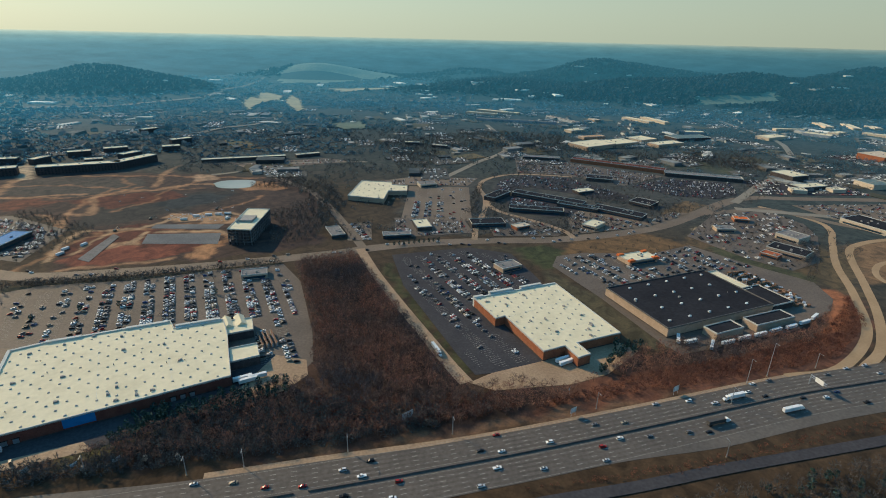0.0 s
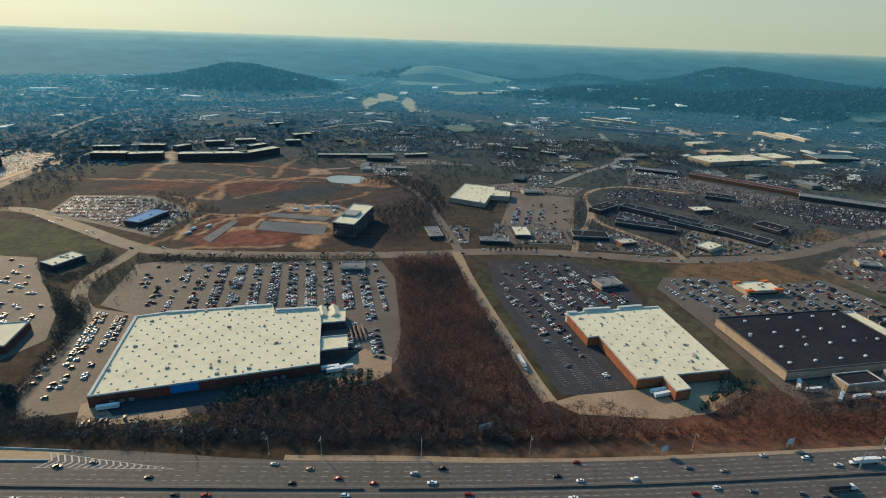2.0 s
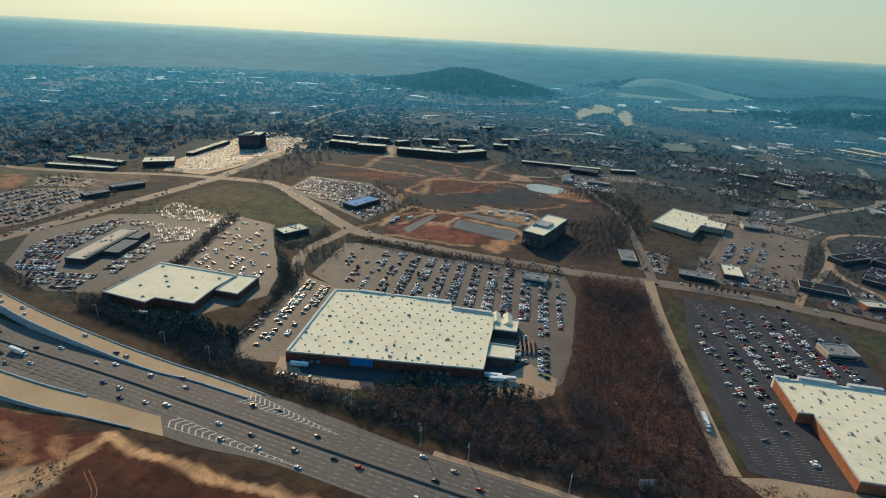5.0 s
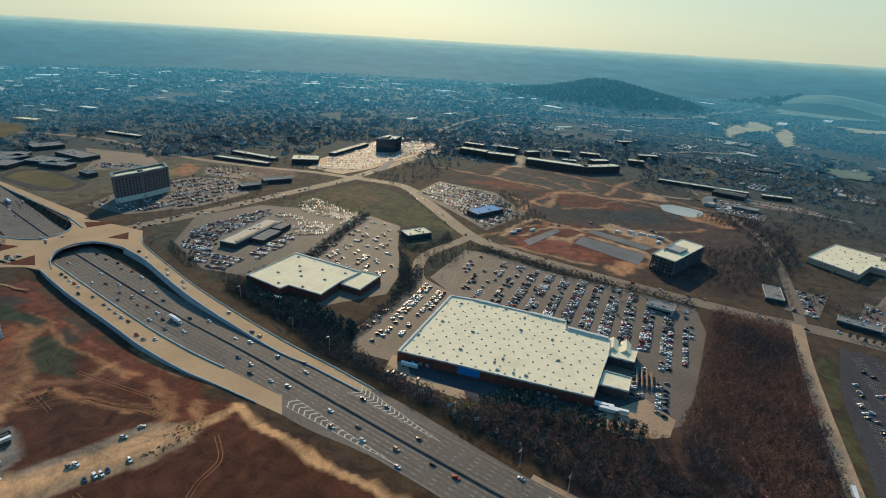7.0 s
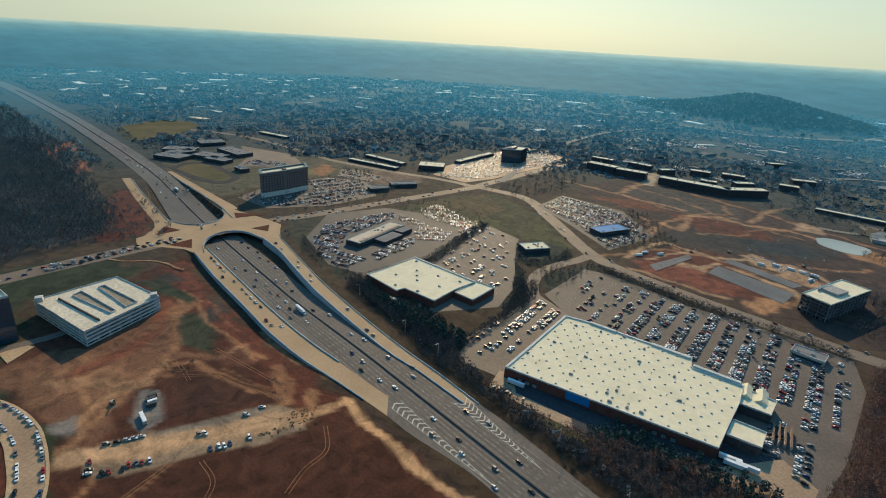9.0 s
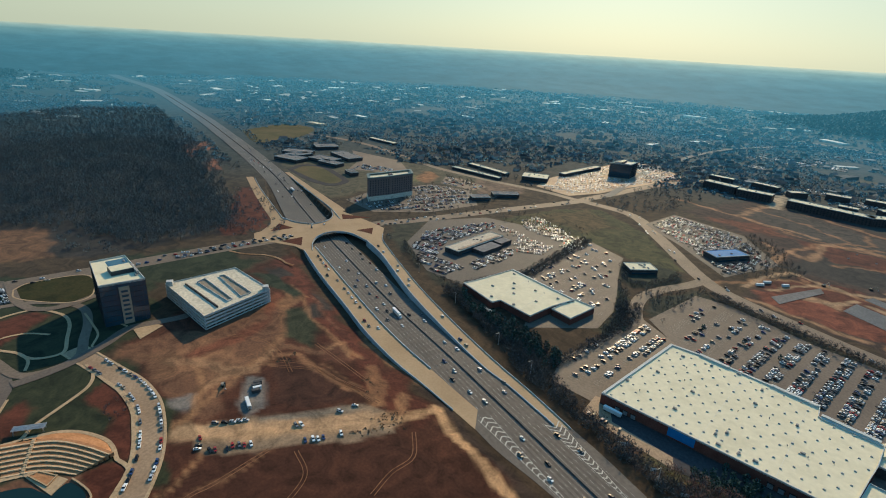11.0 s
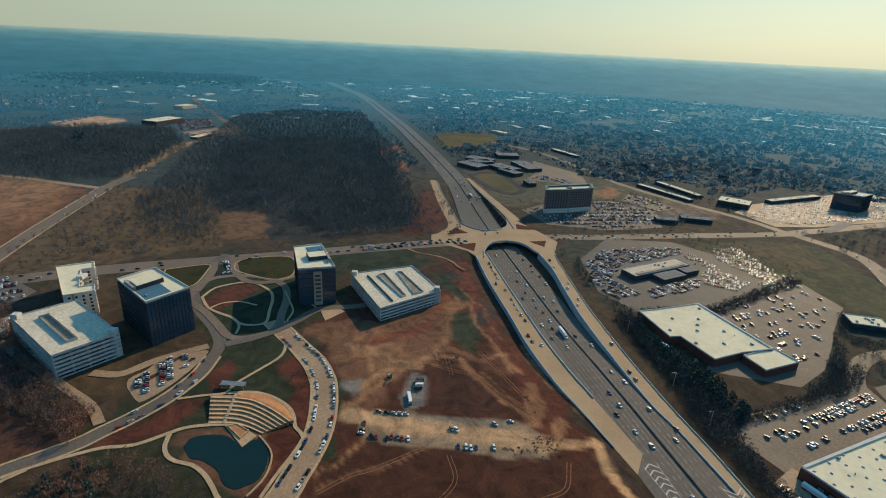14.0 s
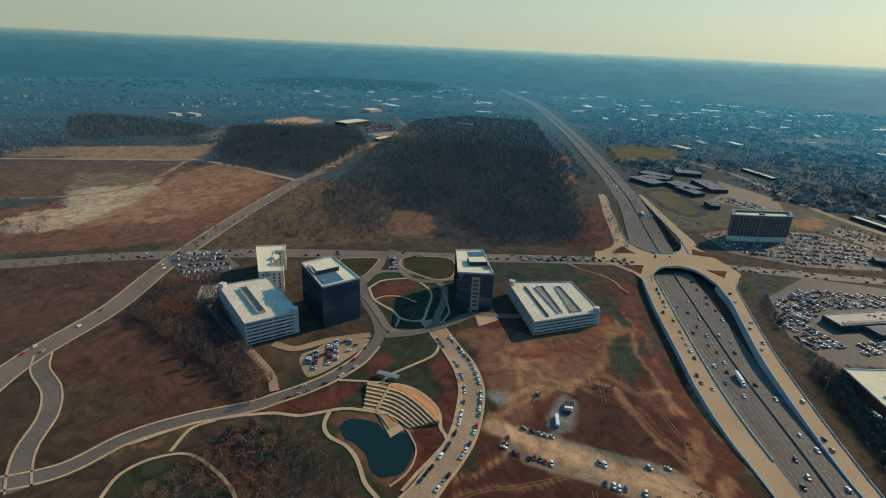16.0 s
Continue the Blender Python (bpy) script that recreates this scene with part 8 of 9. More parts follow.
emit_cars(rows_of_cars([(-566, -238), (-530, -220), (-536, -204), (-572, -224)], 28, 0.95, 91, margin=1.0), "parked_cars", "cars on a small entry lot")

# amphitheatre: stepped terraces facing the pond, ruled between an inner and an outer arc
AX0, AY0 = -310.0, -108.0
amp = empty("amphitheatre", AX0, AY0, 0)
t01 = np.linspace(0, 1, 30)


def arc(pts):
    l = spline([(x - AX0, y - AY0) for x, y in pts], 1.0)
    return np.stack([np.interp(t01, np.linspace(0, 1, len(l)), l[:, k]) for k in (0, 1)], 1)


A_IN = arc([(-299, -130.5), (-300, -116), (-298, -105), (-292.5, -92)])
A_OUT = arc([(-326, -140.5), (-327, -123), (-325, -108), (-316, -91), (-304.5, -75)])
NR = 7
for k in range(NR):
    c0, c1, c2 = (A_IN + (A_OUT - A_IN) * f for f in (k / NR, (k + 0.3) / NR, (k + 1) / NR))
    z0 = 0.25 + 0.42 * k
    strip("terrace", c1, c2, z0, z0, M_TERRACE, amp, depth=z0 + 0.3)
    strip("seat_step", c0, c1, z0 + 0.42, z0 + 0.42, M_STEP, amp, "pale stone seating step", depth=0.7)
for k in range(14):
    f = (k + 0.5) / 14
    p = A_IN[7] + (A_OUT[7] - A_IN[7]) * f
    part("stair", box(p[0] - 1.0, p[0] + 1.0, p[1] - 0.9, p[1] + 0.9, 0, 0.75 + 2.9 * f), M_PATH, amp)
rim = arc([(-332, -128), (-334, -116), (-332, -103), (-325, -91), (-317, -82), (-306, -76)])
strip("planting_bank", A_OUT[9:][np.linspace(0, 20, 30).astype(int)], rim, 2.6, 0.3, M_TERRACE, amp, "orange-brown planted bank", depth=0.3)
stage = [(-297, -117), (-300, -112), (-294, -101), (-286, -104)]
part("stage_apron", prism([(x - AX0, y - AY0) for x, y in [(-299, -120), (-279, -100), (-290, -95), (-302, -113)]][::-1], -1.0, 0.55), M_PATH, amp, "pale paved stage apron over the water")
part("stage", prism([(x - AX0, y - AY0) for x, y in stage][::-1], 0.5, 0.9), M_TERRACE, amp)
part("stage_edge", ring_wall([(x - AX0, y - AY0) for x, y in stage][::-1], 0.7, 0.5, 1.3), M_PATH, amp)
for k in range(6):
    part("pergola_beam", box(-27.5 - 0.9 * k, -27.1 - 0.9 * k, -31, -13, 3.2, 3.6), M_STEEL, amp)
for sx in (-31.6, -27.6):
    for sy in (-30, -22, -14):
        part("pergola_post", box(sx - 0.2, sx + 0.2, sy - 0.2, sy + 0.2, 0, 3.2), M_STEEL, amp)
tagged(amp, "terraced amphitheatre with pale stone steps and brown beds", "amphitheatre")
wall_along("pond_wall", [(-290, -93), (-282, -85), (-274, -79.5), (-262, -77.5), (-252, -78.5), (-241, -83)], -0.6, 0.9, 1.0, M_PATH, "low pale stone wall along a pond")

rng2 = np.random.default_rng(77)


def kerbside(pts, off, gap, share, z=0.2):
    l = spline(pts, 1.0)
    t_ = np.gradient(l, axis=0)
    for o in (off, -off):
        a, _ = sides(l, o, o)
        for i in range(8, len(l) - 5, gap):
            if rng2.uniform() < share:
                car(*pick_car(rng2), a[i][0], a[i][1], math.atan2(t_[i][1], t_[i][0]), z, "cars along the campus street")


kerbside(LOOPLINE[1:-1], 6.0, 6, 0.8)
kerbside(DRIVELINE[5:], 3.9, 7, 0.55)
cars_k = rows_of_cars([(-331, -202), (-341, -206), (-361, -199), (-372, -197), (-382, -172), (-361, -172), (-339, -177), (-321, -186)], 28, 0.8, 90, pitch=16)
for x, y, h in ((-322, -20, 1.4), (-321, -14, 1.2), (-321, -9, 1.0), (-321, -5, 1.0), (-321, -1, 1.1), (-309, -28, 0.2), (-302, -28, 1.4), (-299, -28.5, 1.5), (-296, -21, 0.5), (-296, -18, 0.2), (-295, -11, 0.1), (-297, -8, 0.1), (-297, -4, 0.2), (-296, -1, 0.1),
                (-296, 3, 0.2), (-308, 31, 0.4), (-308, 34.5, 0.4), (-292, 36, 0.1), (-292, 41, 0.1), (-291, 44, 0.2), (-292, 47.5, 0.1), (-293, 59, 0.1), (-316, 61, 0.9), (-320, 72, 1.2)):
    car(*pick_car(rng2), x, y, h, 0.12, "cars on the gravel track")
emit_cars(cars_k, "parked_cars", "cars on a small campus lot")
for isl in ([(-377, -186), (-368, -191), (-357, -191), (-357, -188), (-368, -187), (-375, -183)], [(-334, -194), (-341, -197), (-350, -194), (-358, -187), (-350, -190), (-341, -193)]):
    patch("planted_island", isl, M_MULCH, "red-brown planted island in a car park", "planting", z=0.34, round_step=2)
# queues on the arterial roads
q_ = []
for pts, n in (([(-431, -518), (-523, -356), (-600, -166), (-653, -36), (-680, 40)], 70), ([(-718, 160), (-728, 226), (-755, 350), (-790, 515)], 46), ([(-705, 577), (-473, 506), (-265, 537), (-80, 605), (157, 650), (285, 699)], 60), ([(-250, -398), (-445, -450), (-833, -539), (-1100, -548)], 40)):
    l = spline(pts, 2.0)
    t_ = np.gradient(l, axis=0)
    for k in range(n):
        i = rng2.integers(0, len(l))
        off = rng2.choice([-7.5, -4, 4, 7.5])
        a, _ = sides(l[max(0, i - 1):i + 2], off, off)
        if free(a[0][0], a[0][1], 6.5):
            q_.append((a[0][0], a[0][1], math.atan2(t_[i][1], t_[i][0])))
for off in (-3.5, -7.2, 3.5):
    l = spline([(-632, -90), (-653, -42), (-671, 0), (-688, 46)], 1.0)
    a, _ = sides(l, off, off)
    t_ = np.gradient(l, axis=0)
    for i in range(4, len(l) - 2, 8 if off < 0 else 13):
        q_.append((a[i][0], a[i][1], math.atan2(t_[i][1], t_[i][0]) + rng2.normal(0, 0.03)))
LAYER_LOT = 0.16
emit_cars(q_, "road_traffic", "cars waiting and passing on the arterial roads")



# ---- earthworks on the south field ----
def tint(name, c, scale=0.05):
    return material(name, [c, tuple(q * 1.35 for q in c), tuple(q * 0.8 for q in c)], scale, fine=0.5)


M_TRACKDIRT = tint("packed_track", (0.15, 0.075, 0.04))
M_GRADED = tint("graded_gravel", (0.13, 0.125, 0.12), 0.02)
path("site_kerb_road", [(-640, -30), (-628, -13), (-620, 11), (-606, 26), (-592, 33), (-584, 41)], 3, "pale curving access track", M_SAND)


for pts, w in (([(-247, -45), (-262, -28), (-268, -16), (-289, 14)], 0.6), ([(-377, 47), (-357, 59), (-334, 78), (-320, 89)], 0.7), ([(-392, 12), (-380, 44), (-352, 66), (-330, 86)], 0.5), ([(-384, 16), (-370, 50), (-345, 70), (-324, 84)], 0.5),
               ([(-240, 20), (-262, 34), (-284, 30)], 0.5), ([(-238, 70), (-252, 84), (-262, 100), (-284, 106)], 0.6), ([(-410, 52), (-384, 66), (-350, 84), (-326, 96)], 0.6), ([(-440, -20), (-425, 8), (-398, 24), (-372, 30)], 0.6)):
    for off in (-1.2, 1.2):
        a, b = sides(spline(pts, 3.0), off + w / 2, off - w / 2)
        tagged(strip("wheel_rut", a, b, 0.06, 0.06, M_TRACKDIRT), "pale wheel rut in clay", "wheel rut", kind="structure")


def container(x, y, turn, mat, lb, L=6.0):
    e = empty("site_container", x, y, 0.1, turn)
    part("shell", box(-L, L, -1.25, 1.25, 0.15, 2.75, 0.05), mat, e)
    for sx in (0.5 - L, L - 0.5):
        part("skid", box(sx - 0.2, sx + 0.2, -1.2, 1.2, 0, 0.15), M_STEEL, e)
    for k in range(int(L * 1.5)):
        part("rib", box(0.6 - L + 1.3 * k, 0.8 - L + 1.3 * k, 1.25, 1.33, 0.3, 2.6), mat, e)
    part("door", box(L, L + 0.06, -1.1, 1.1, 0.3, 2.6), M_STEEL, e)
    return tagged(e, lb, "container")


container(-338, 0, 12, M_TRAILER, "white site container on gravel")
for k in range(4):
    container(-351 - 3.4 * k, 5 + 0.8 * (k % 2), 100, M_TRAILER if k == 1 else M_TRAILERDARK, "small site container in a row on gravel", 3.0)
for x, y, tn in ((-436, 560, 75), (-440, 575, 75), (-428, 590, 80), (-330, 712, 12), (-318, 716, 12), (-306, 720, 10), (-345, 706, 12), (-300, 700, 95), (-355, 690, 20)):
    container(x, y, tn, M_TRAILER, "white site office on bare earth", 4.5)


def digger(x, y, turn):
    e = empty("excavator", x, y, 0.1, turn)
    for s in (-1.1, 1.1):
        part("track", box(-2, 2, s - 0.3, s + 0.3, 0, 0.9, 0.2), M_TYRE, e)
    part("house", box(-1.8, 1.4, -1.3, 1.3, 1.0, 2.3, 0.15), PAINT["tan"], e)
    part("cab", box(0.3, 1.7, 0.2, 1.3, 1.4, 3.1, 0.1), M_AUTOGLASS, e)
    b1 = part("boom", box(0, 5.2, -0.25, 0.25, -0.3, 0.3), PAINT["tan"], e)
    b1.matrix_basis = pose(1.3, -0.4, 1.8, 0, -35, 0)
    b2 = part("stick", box(0, 3.2, -0.18, 0.18, -0.2, 0.2), PAINT["tan"], e)
    b2.matrix_basis = pose(5.5, -0.4, 4.7, 0, 65, 0)
    part("bucket", box(6.3, 7.3, -1.0, 0.2, 0.9, 1.9, 0.15), M_STEEL, e)
    return tagged(e, "tan excavator parked on bare clay", "excavator")


dg = digger(-364, -18, 20)
for x, y, tn in ((-400, 690, 30), (-420, 640, 80), (-330, 740, 10)):
    copy_thing(dg, pose(x, y, 0.1, 0, 0, tn))
rr = np.random.default_rng(5)


def rubble_template(r):
    v, f = [], []
    for k in range(5):
        b = len(v)
        c, s = r.normal(0, 1.0, 3), r.uniform(0.3, 0.8)
        c[2] = abs(c[2]) * 0.3
        for q in ((1, 0, -.4), (-.6, .8, -.3), (-.5, -.9, -.4), (0, 0, .8)):
            v.append(c + np.array(q) * s * r.uniform(0.7, 1.3))
        f += [(b, b + 1, b + 3), (b + 1, b + 2, b + 3), (b + 2, b, b + 3)]
    return np.array(v), np.array(f)


RUB = [rubble_template(rr) for _ in range(4)]
xy = np.concatenate([rr.normal((-300, 92), (6, 5), (30, 2)), rr.normal((-292, 74), (1.5, 6), (16, 2)), rr.normal((-345, 84), (14, 5), (14, 2)), rr.normal((-390, 30), (6, 4), (10, 2))])
replicate("rubble", RUB, xy, rr.uniform(0.4, 1.2, len(xy)), M_SAND, rr, "broken concrete and soil heaps", "rubble", z=0.1)

# ---- construction site ----
for pts, m, lb in (([(-408, 547), (-415, 629), (-403, 620), (-391, 540)], M_GRADED, "grey silt basin"),):
    patch("site_earth", pts, m, lb)
xy = np.concatenate([rr.uniform((-380, 690), (-280, 720), (60, 2)), rr.uniform((-500, 720), (-300, 860), (14, 2))])
replicate("rubble", RUB, xy, rr.uniform(0.6, 1.5, len(xy)), M_TRAILER, rr, "building materials and spoil on the site", "rubble", z=0.1)

# ---- woods, hedges and single trees ----
def grove(name, pts, gap, lo, hi, mat, label, kinds=None, category="woods", drape=True, seed=1):
    r = np.random.default_rng(seed)
    xy = scatter(pts, gap, r)
    if len(xy):
        z = land(xy[:, 0], xy[:, 1]) if drape else 0.0
        replicate(name, kinds or BARE, xy, r.uniform(lo, hi, len(xy)), mat, r, label, category, z=z)


M_TWIGDARK = material("dark_bare_twigs", [(0.062, 0.054, 0.050), (0.10, 0.082, 0.070)], 0.02, fine=0.0, island=0.4, sheen=0.22)
M_TWIGMID = material("grey_bare_twigs", [(0.062, 0.064, 0.066), (0.115, 0.106, 0.098)], 0.02, fine=0.0, island=0.4)
# teal sheen lifts these twigs as haze would
haze_sheen(M_TWIGMID, 0.5)
M_TWIGBROWN = material("brown_bare_twigs", [(0.082, 0.074, 0.078), (0.14, 0.096, 0.080), (0.25, 0.125, 0.085), (0.12, 0.096, 0.088)], 0.014, fine=0.0, island=0.45)
grove("bare_woods", [(-166, 552), (-104, 575), (-48, 462), (6, 345), (-20, 312), (-84, 322), (-98, 352), (-110, 405), (-140, 490)], 5.2, 8, 13, M_TWIGBROWN, "dense bare winter woods between two lots", FINE)
grove("bare_woods", [(-84, 322), (-20, 312), (10, 344), (24, 326), (60, 336), (95, 330), (120, 344), (165, 380), (90, 312), (20, 292), (-80, 264), (-150, 252), (-215, 240), (-215, 252), (-160, 296), (-132, 322), (-104, 336)], 5.6, 6, 11, M_TWIGBROWN, "bare woods along the highway", FINE, seed=2)
grove("russet_brush", [(-95, 266), (20, 294), (60, 306), (40, 322), (-20, 312), (-84, 312), (-110, 290)], 4.2, 3.5, 6, M_TWIGRED, "russet brush along the highway", BRUSH, "brush", seed=3)
grove("russet_brush", [(60, 304), (220, 345), (330, 382), (395, 440), (420, 505), (395, 470), (340, 418), (240, 376), (150, 348)], 4.0, 3.0, 5.5, M_TWIGRED, "russet brush along the curving ramp", BRUSH, "brush", seed=4)
grove("bare_woods", [(165, 384), (200, 398), (250, 404), (330, 425), (385, 470), (340, 412), (240, 372), (150, 350), (120, 348)], 5.5, 6, 10, M_TWIGBROWN, "bare trees behind the warehouse store", FINE, seed=5)
grove("evergreens", [(-214, 262), (-194, 264), (-176, 284), (-184, 292), (-200, 282)], 5, 6, 9, M_EVERGREEN, "dark evergreens behind the superstore", EVER, "evergreens", seed=6)
grove("evergreens", [(-208, 288), (-185, 300), (-148, 313), (-131, 325), (-113, 332), (-109, 317), (-124, 303), (-155, 288), (-188, 276)], 5.2, 6, 10, M_EVERGREEN, "dark evergreens along a service yard", EVER, "evergreens", seed=64)
grove("evergreens", [(-487, 208), (-440, 212), (-400, 238), (-375, 246), (-340, 250), (-328, 228), (-380, 214), (-440, 200)], 6, 7, 12, M_EVERGREEN, "dark evergreens behind a store", EVER, "evergreens", seed=7)
grove("evergreens", [(150, 398), (170, 392), (160, 380), (120, 352), (128, 350)], 6, 6, 10, M_EVERGREEN, "dark evergreens beside the brick store", EVER, "evergreens", seed=8)
grove("bare_woods", [(-500, 208), (-487, 205), (-437, 208), (-365, 224), (-320, 226), (-262, 236), (-240, 246), (-282, 226), (-380, 205), (-490, 192)], 4.0, 6, 10, M_TWIGDARK, "bare trees beside the entry ramp", FINE, seed=9)
grove("hedge", [(-428, 356), (-395, 340), (-369, 300), (-341, 240), (-330, 236), (-350, 280), (-378, 345), (-415, 385)], 3.2, 4, 7.5, M_TWIGDARK, "dark hedge between two lots", BRUSH + BARE, "hedge", seed=10)
grove("hedge", [(-640, 182), (-600, 172), (-500, 196), (-495, 212), (-545, 184)], 3.8, 4, 8, M_TWIGDARK, "dark trees between ramp and car lot", BARE, "hedge", seed=11)
grove("hedge", [(-502, 212), (-523, 300), (-616, 432), (-598, 436), (-508, 306), (-486, 215)], 3.0, 3.5, 6.5, M_TWIGDARK, "dark belt of trees beside the dealer", BRUSH + BARE, "hedge", seed=12)
grove("hedge", [(-440, 470), (-405, 488), (-313, 512), (-252, 530), (-182, 556), (-178, 550), (-252, 523), (-313, 500), (-400, 478)], 3.6, 4, 8, M_TWIGDARK, "dark bare trees along the edge of the lot", BRUSH + BARE, "hedge", seed=13)
grove("hedge", [(-482, 398), (-442, 386), (-398, 350), (-372, 316), (-378, 310), (-412, 348), (-448, 377)], 4.2, 3, 6.5, M_TWIGDARK, "bare shrubs between the lot and the drive", BRUSH + BARE, "hedge", seed=71)
grove("hedge", [(-520, 428), (-484, 404), (-460, 402), (-456, 465), (-486, 486), (-482, 476), (-468, 458), (-470, 414), (-484, 414), (-516, 436)], 3.6, 3, 6.5, M_TWIGDARK, "dark shrubs round a bank", BRUSH + BARE, "hedge", seed=72)
grove("hedge", [(-455, 420), (-436, 390), (-400, 395), (-405, 440), (-425, 470)], 6, 4, 8, M_TWIGDARK, "bare trees round the roundabout", BARE, "hedge", seed=14)
grove("bare_woods", [(-335, -385), (-404, -412), (-440, -375), (-400, -345), (-341, -272), (-300, -205), (-269, -203), (-300, -270)], 4.5, 7, 12, M_TWIGBROWN, "bare woods beside the garage", FINE, seed=15)
grove("bare_woods", [(-175, -205), (-231, -205), (-256, -192), (-266, -160), (-245, -120), (-225, -90), (-160, -90)], 5.5, 6, 10, M_TWIGBROWN, "bare woods beside the pond", FINE, seed=16)
grove("evergreens", [(-225, -200), (-250, -196), (-258, -180), (-236, -150), (-222, -160)], 8, 6, 10, M_EVERGREEN, "evergreens beside the drive", EVER, "evergreens", seed=17)
grove("evergreens", [(-350, -350), (-335, -340), (-262, -250), (-280, -240), (-330, -300)], 12, 6, 9, M_EVERGREEN, "scattered evergreens in the woods", EVER, "evergreens", seed=18)
grove("bare_woods", [(-871, -387), (-1254, -508), (-1399, -359), (-1370, -188), (-954, -76), (-720, -25), (-665, -130), (-760, -230), (-760, -310)], 9, 9, 14, M_TWIGMID, "dark bare woods beyond the arterial road", seed=19)
grove("bare_woods", [(-1144, -966), (-1299, -1000), (-1385, -704), (-1143, -556), (-910, -560), (-923, -779)], 10, 9, 14, M_TWIGMID, "dark bare woods on a low hill", seed=20)
grove("scattered_trees", [(-453, -492), (-628, -488), (-840, -530), (-870, -400), (-690, -300), (-620, -250), (-536, -365)], 17, 5, 9, M_TWIGDARK, "scattered bare trees on a rough field", seed=21)
grove("scattered_trees", [(-354, -600), (-430, -520), (-440, -450), (-390, -440), (-330, -520)], 12, 5, 8, M_TWIGDARK, "bare thicket beside the crossing", seed=22)
grove("russet_brush", [(-243, -365), (-222, -285), (-270, -215), (-318, -269), (-320, -331), (-300, -375)], 6, 1.0, 2.0, M_TWIGRED, "low russet brush", BRUSH, "brush", seed=23)
grove("bare_woods", [(130, 226), (211, 246), (300, 268), (330, 240), (250, 190), (120, 190)], 6, 6, 10, M_TWIGDARK, "bare trees across the highway", seed=24)
grove("evergreens", [(140, 224), (240, 252), (300, 262), (260, 225)], 11, 6, 9, M_EVERGREEN, "evergreens across the highway", EVER, "evergreens", seed=25)
grove("russet_brush", [(40, 232), (186, 268), (320, 308), (300, 292), (140, 247)], 4.2, 1.5, 3, M_TWIGRED, "russet brush across the highway", BRUSH, "brush", seed=26)
grove("bare_woods", [(-250, 700), (-205, 800), (-240, 850), (-330, 860), (-280, 930), (-190, 880), (-150, 780), (-160, 620), (-215, 600), (-225, 690)], 8, 7, 12, M_TWIGDARK, "bare woods beside the site", seed=27)
grove("hedge", [(-468, 530), (-590, 700), (-560, 712), (-440, 640), (-440, 600)], 8, 4, 8, M_TWIGDARK, "trees behind the car lot", BARE, "hedge", seed=28)
road("frontage_road", [(30, 218), (72, 228), (116, 238), (180, 255), (292, 282), (400, 310)], 8, M_ASPHALT_NEW, "dark frontage road")


def street_tree(x, y, h, kind="bare"):
    r = np.random.default_rng(int(abs(x * 7 + y * 3)))
    tv, tf = (BARE if kind == "bare" else EVER)[int(r.integers(0, 4))]
    nt = 42 if len(tv) > 42 else 0
    e = empty("tree", x, y, 0.05, float(r.uniform(0, 360)))
    mesh("trunk", tv[:42] * h, [tuple(f) for f in tf if max(f) < 42], M_BARK, e)
    mesh("crown", tv[42:] * h, [tuple(f - 42) for f in tf if min(f) >= 42], M_TWIGDARK if kind == "bare" else M_EVERGREEN, e)
    return tagged(e, "bare young tree with grey bark on a verge" if kind == "bare" else "dark evergreen tree on a planted island", "tree", "street trees")


for k in range(26):
    x, y = -410 + k * 9.2, 474 + k * 2.6 + 6 * math.sin(k)
    street_tree(x, y, 7 + 2 * math.sin(k * 1.7))
for x, y in ((-222, 470), (-226, 455), (-215, 440), (-236, 500), (-170, 480), (-160, 450), (-300, 440), (-330, 430), (-360, 410), (-250, 420), (-372, 330), (-358, 300), (-380, 380)):
    street_tree(x, y, 7, "ever" if (int(x) % 3 == 0) else "bare")
for k in range(16):
    a_ = radians(200 - k * 9)
    street_tree(-352 + 14 * math.cos(k * 2.4) * (0.4 + 0.04 * k), -84 + 7 * math.sin(k * 2.4), 3.6)
for k in range(10):
    street_tree(-60 + 6 * k, 612 + 2 * k, 6, "ever")
for k in range(9):
    street_tree(-235 - 3 * k, -340 + 9 * k, 5)
grove("bare_woods", [(-345, 202), (-215, 231), (-100, 257), (0, 284), (0, 300), (-100, 312), (-140, 300), (-172, 284), (-215, 250), (-285, 230), (-345, 224)], 3.4, 3, 9, M_TWIGDARK, "dark bare trees between highway and stores", FINE + BRUSH, seed=33)
RING = spline([(-790, 540), (-705, 577), (-600, 548), (-473, 506), (-417, 501), (-350, 515), (-265, 537), (-138, 579), (-80, 605), (-16, 625), (60, 638), (157, 650), (285, 699), (400, 780), (470, 836)], 8.0)
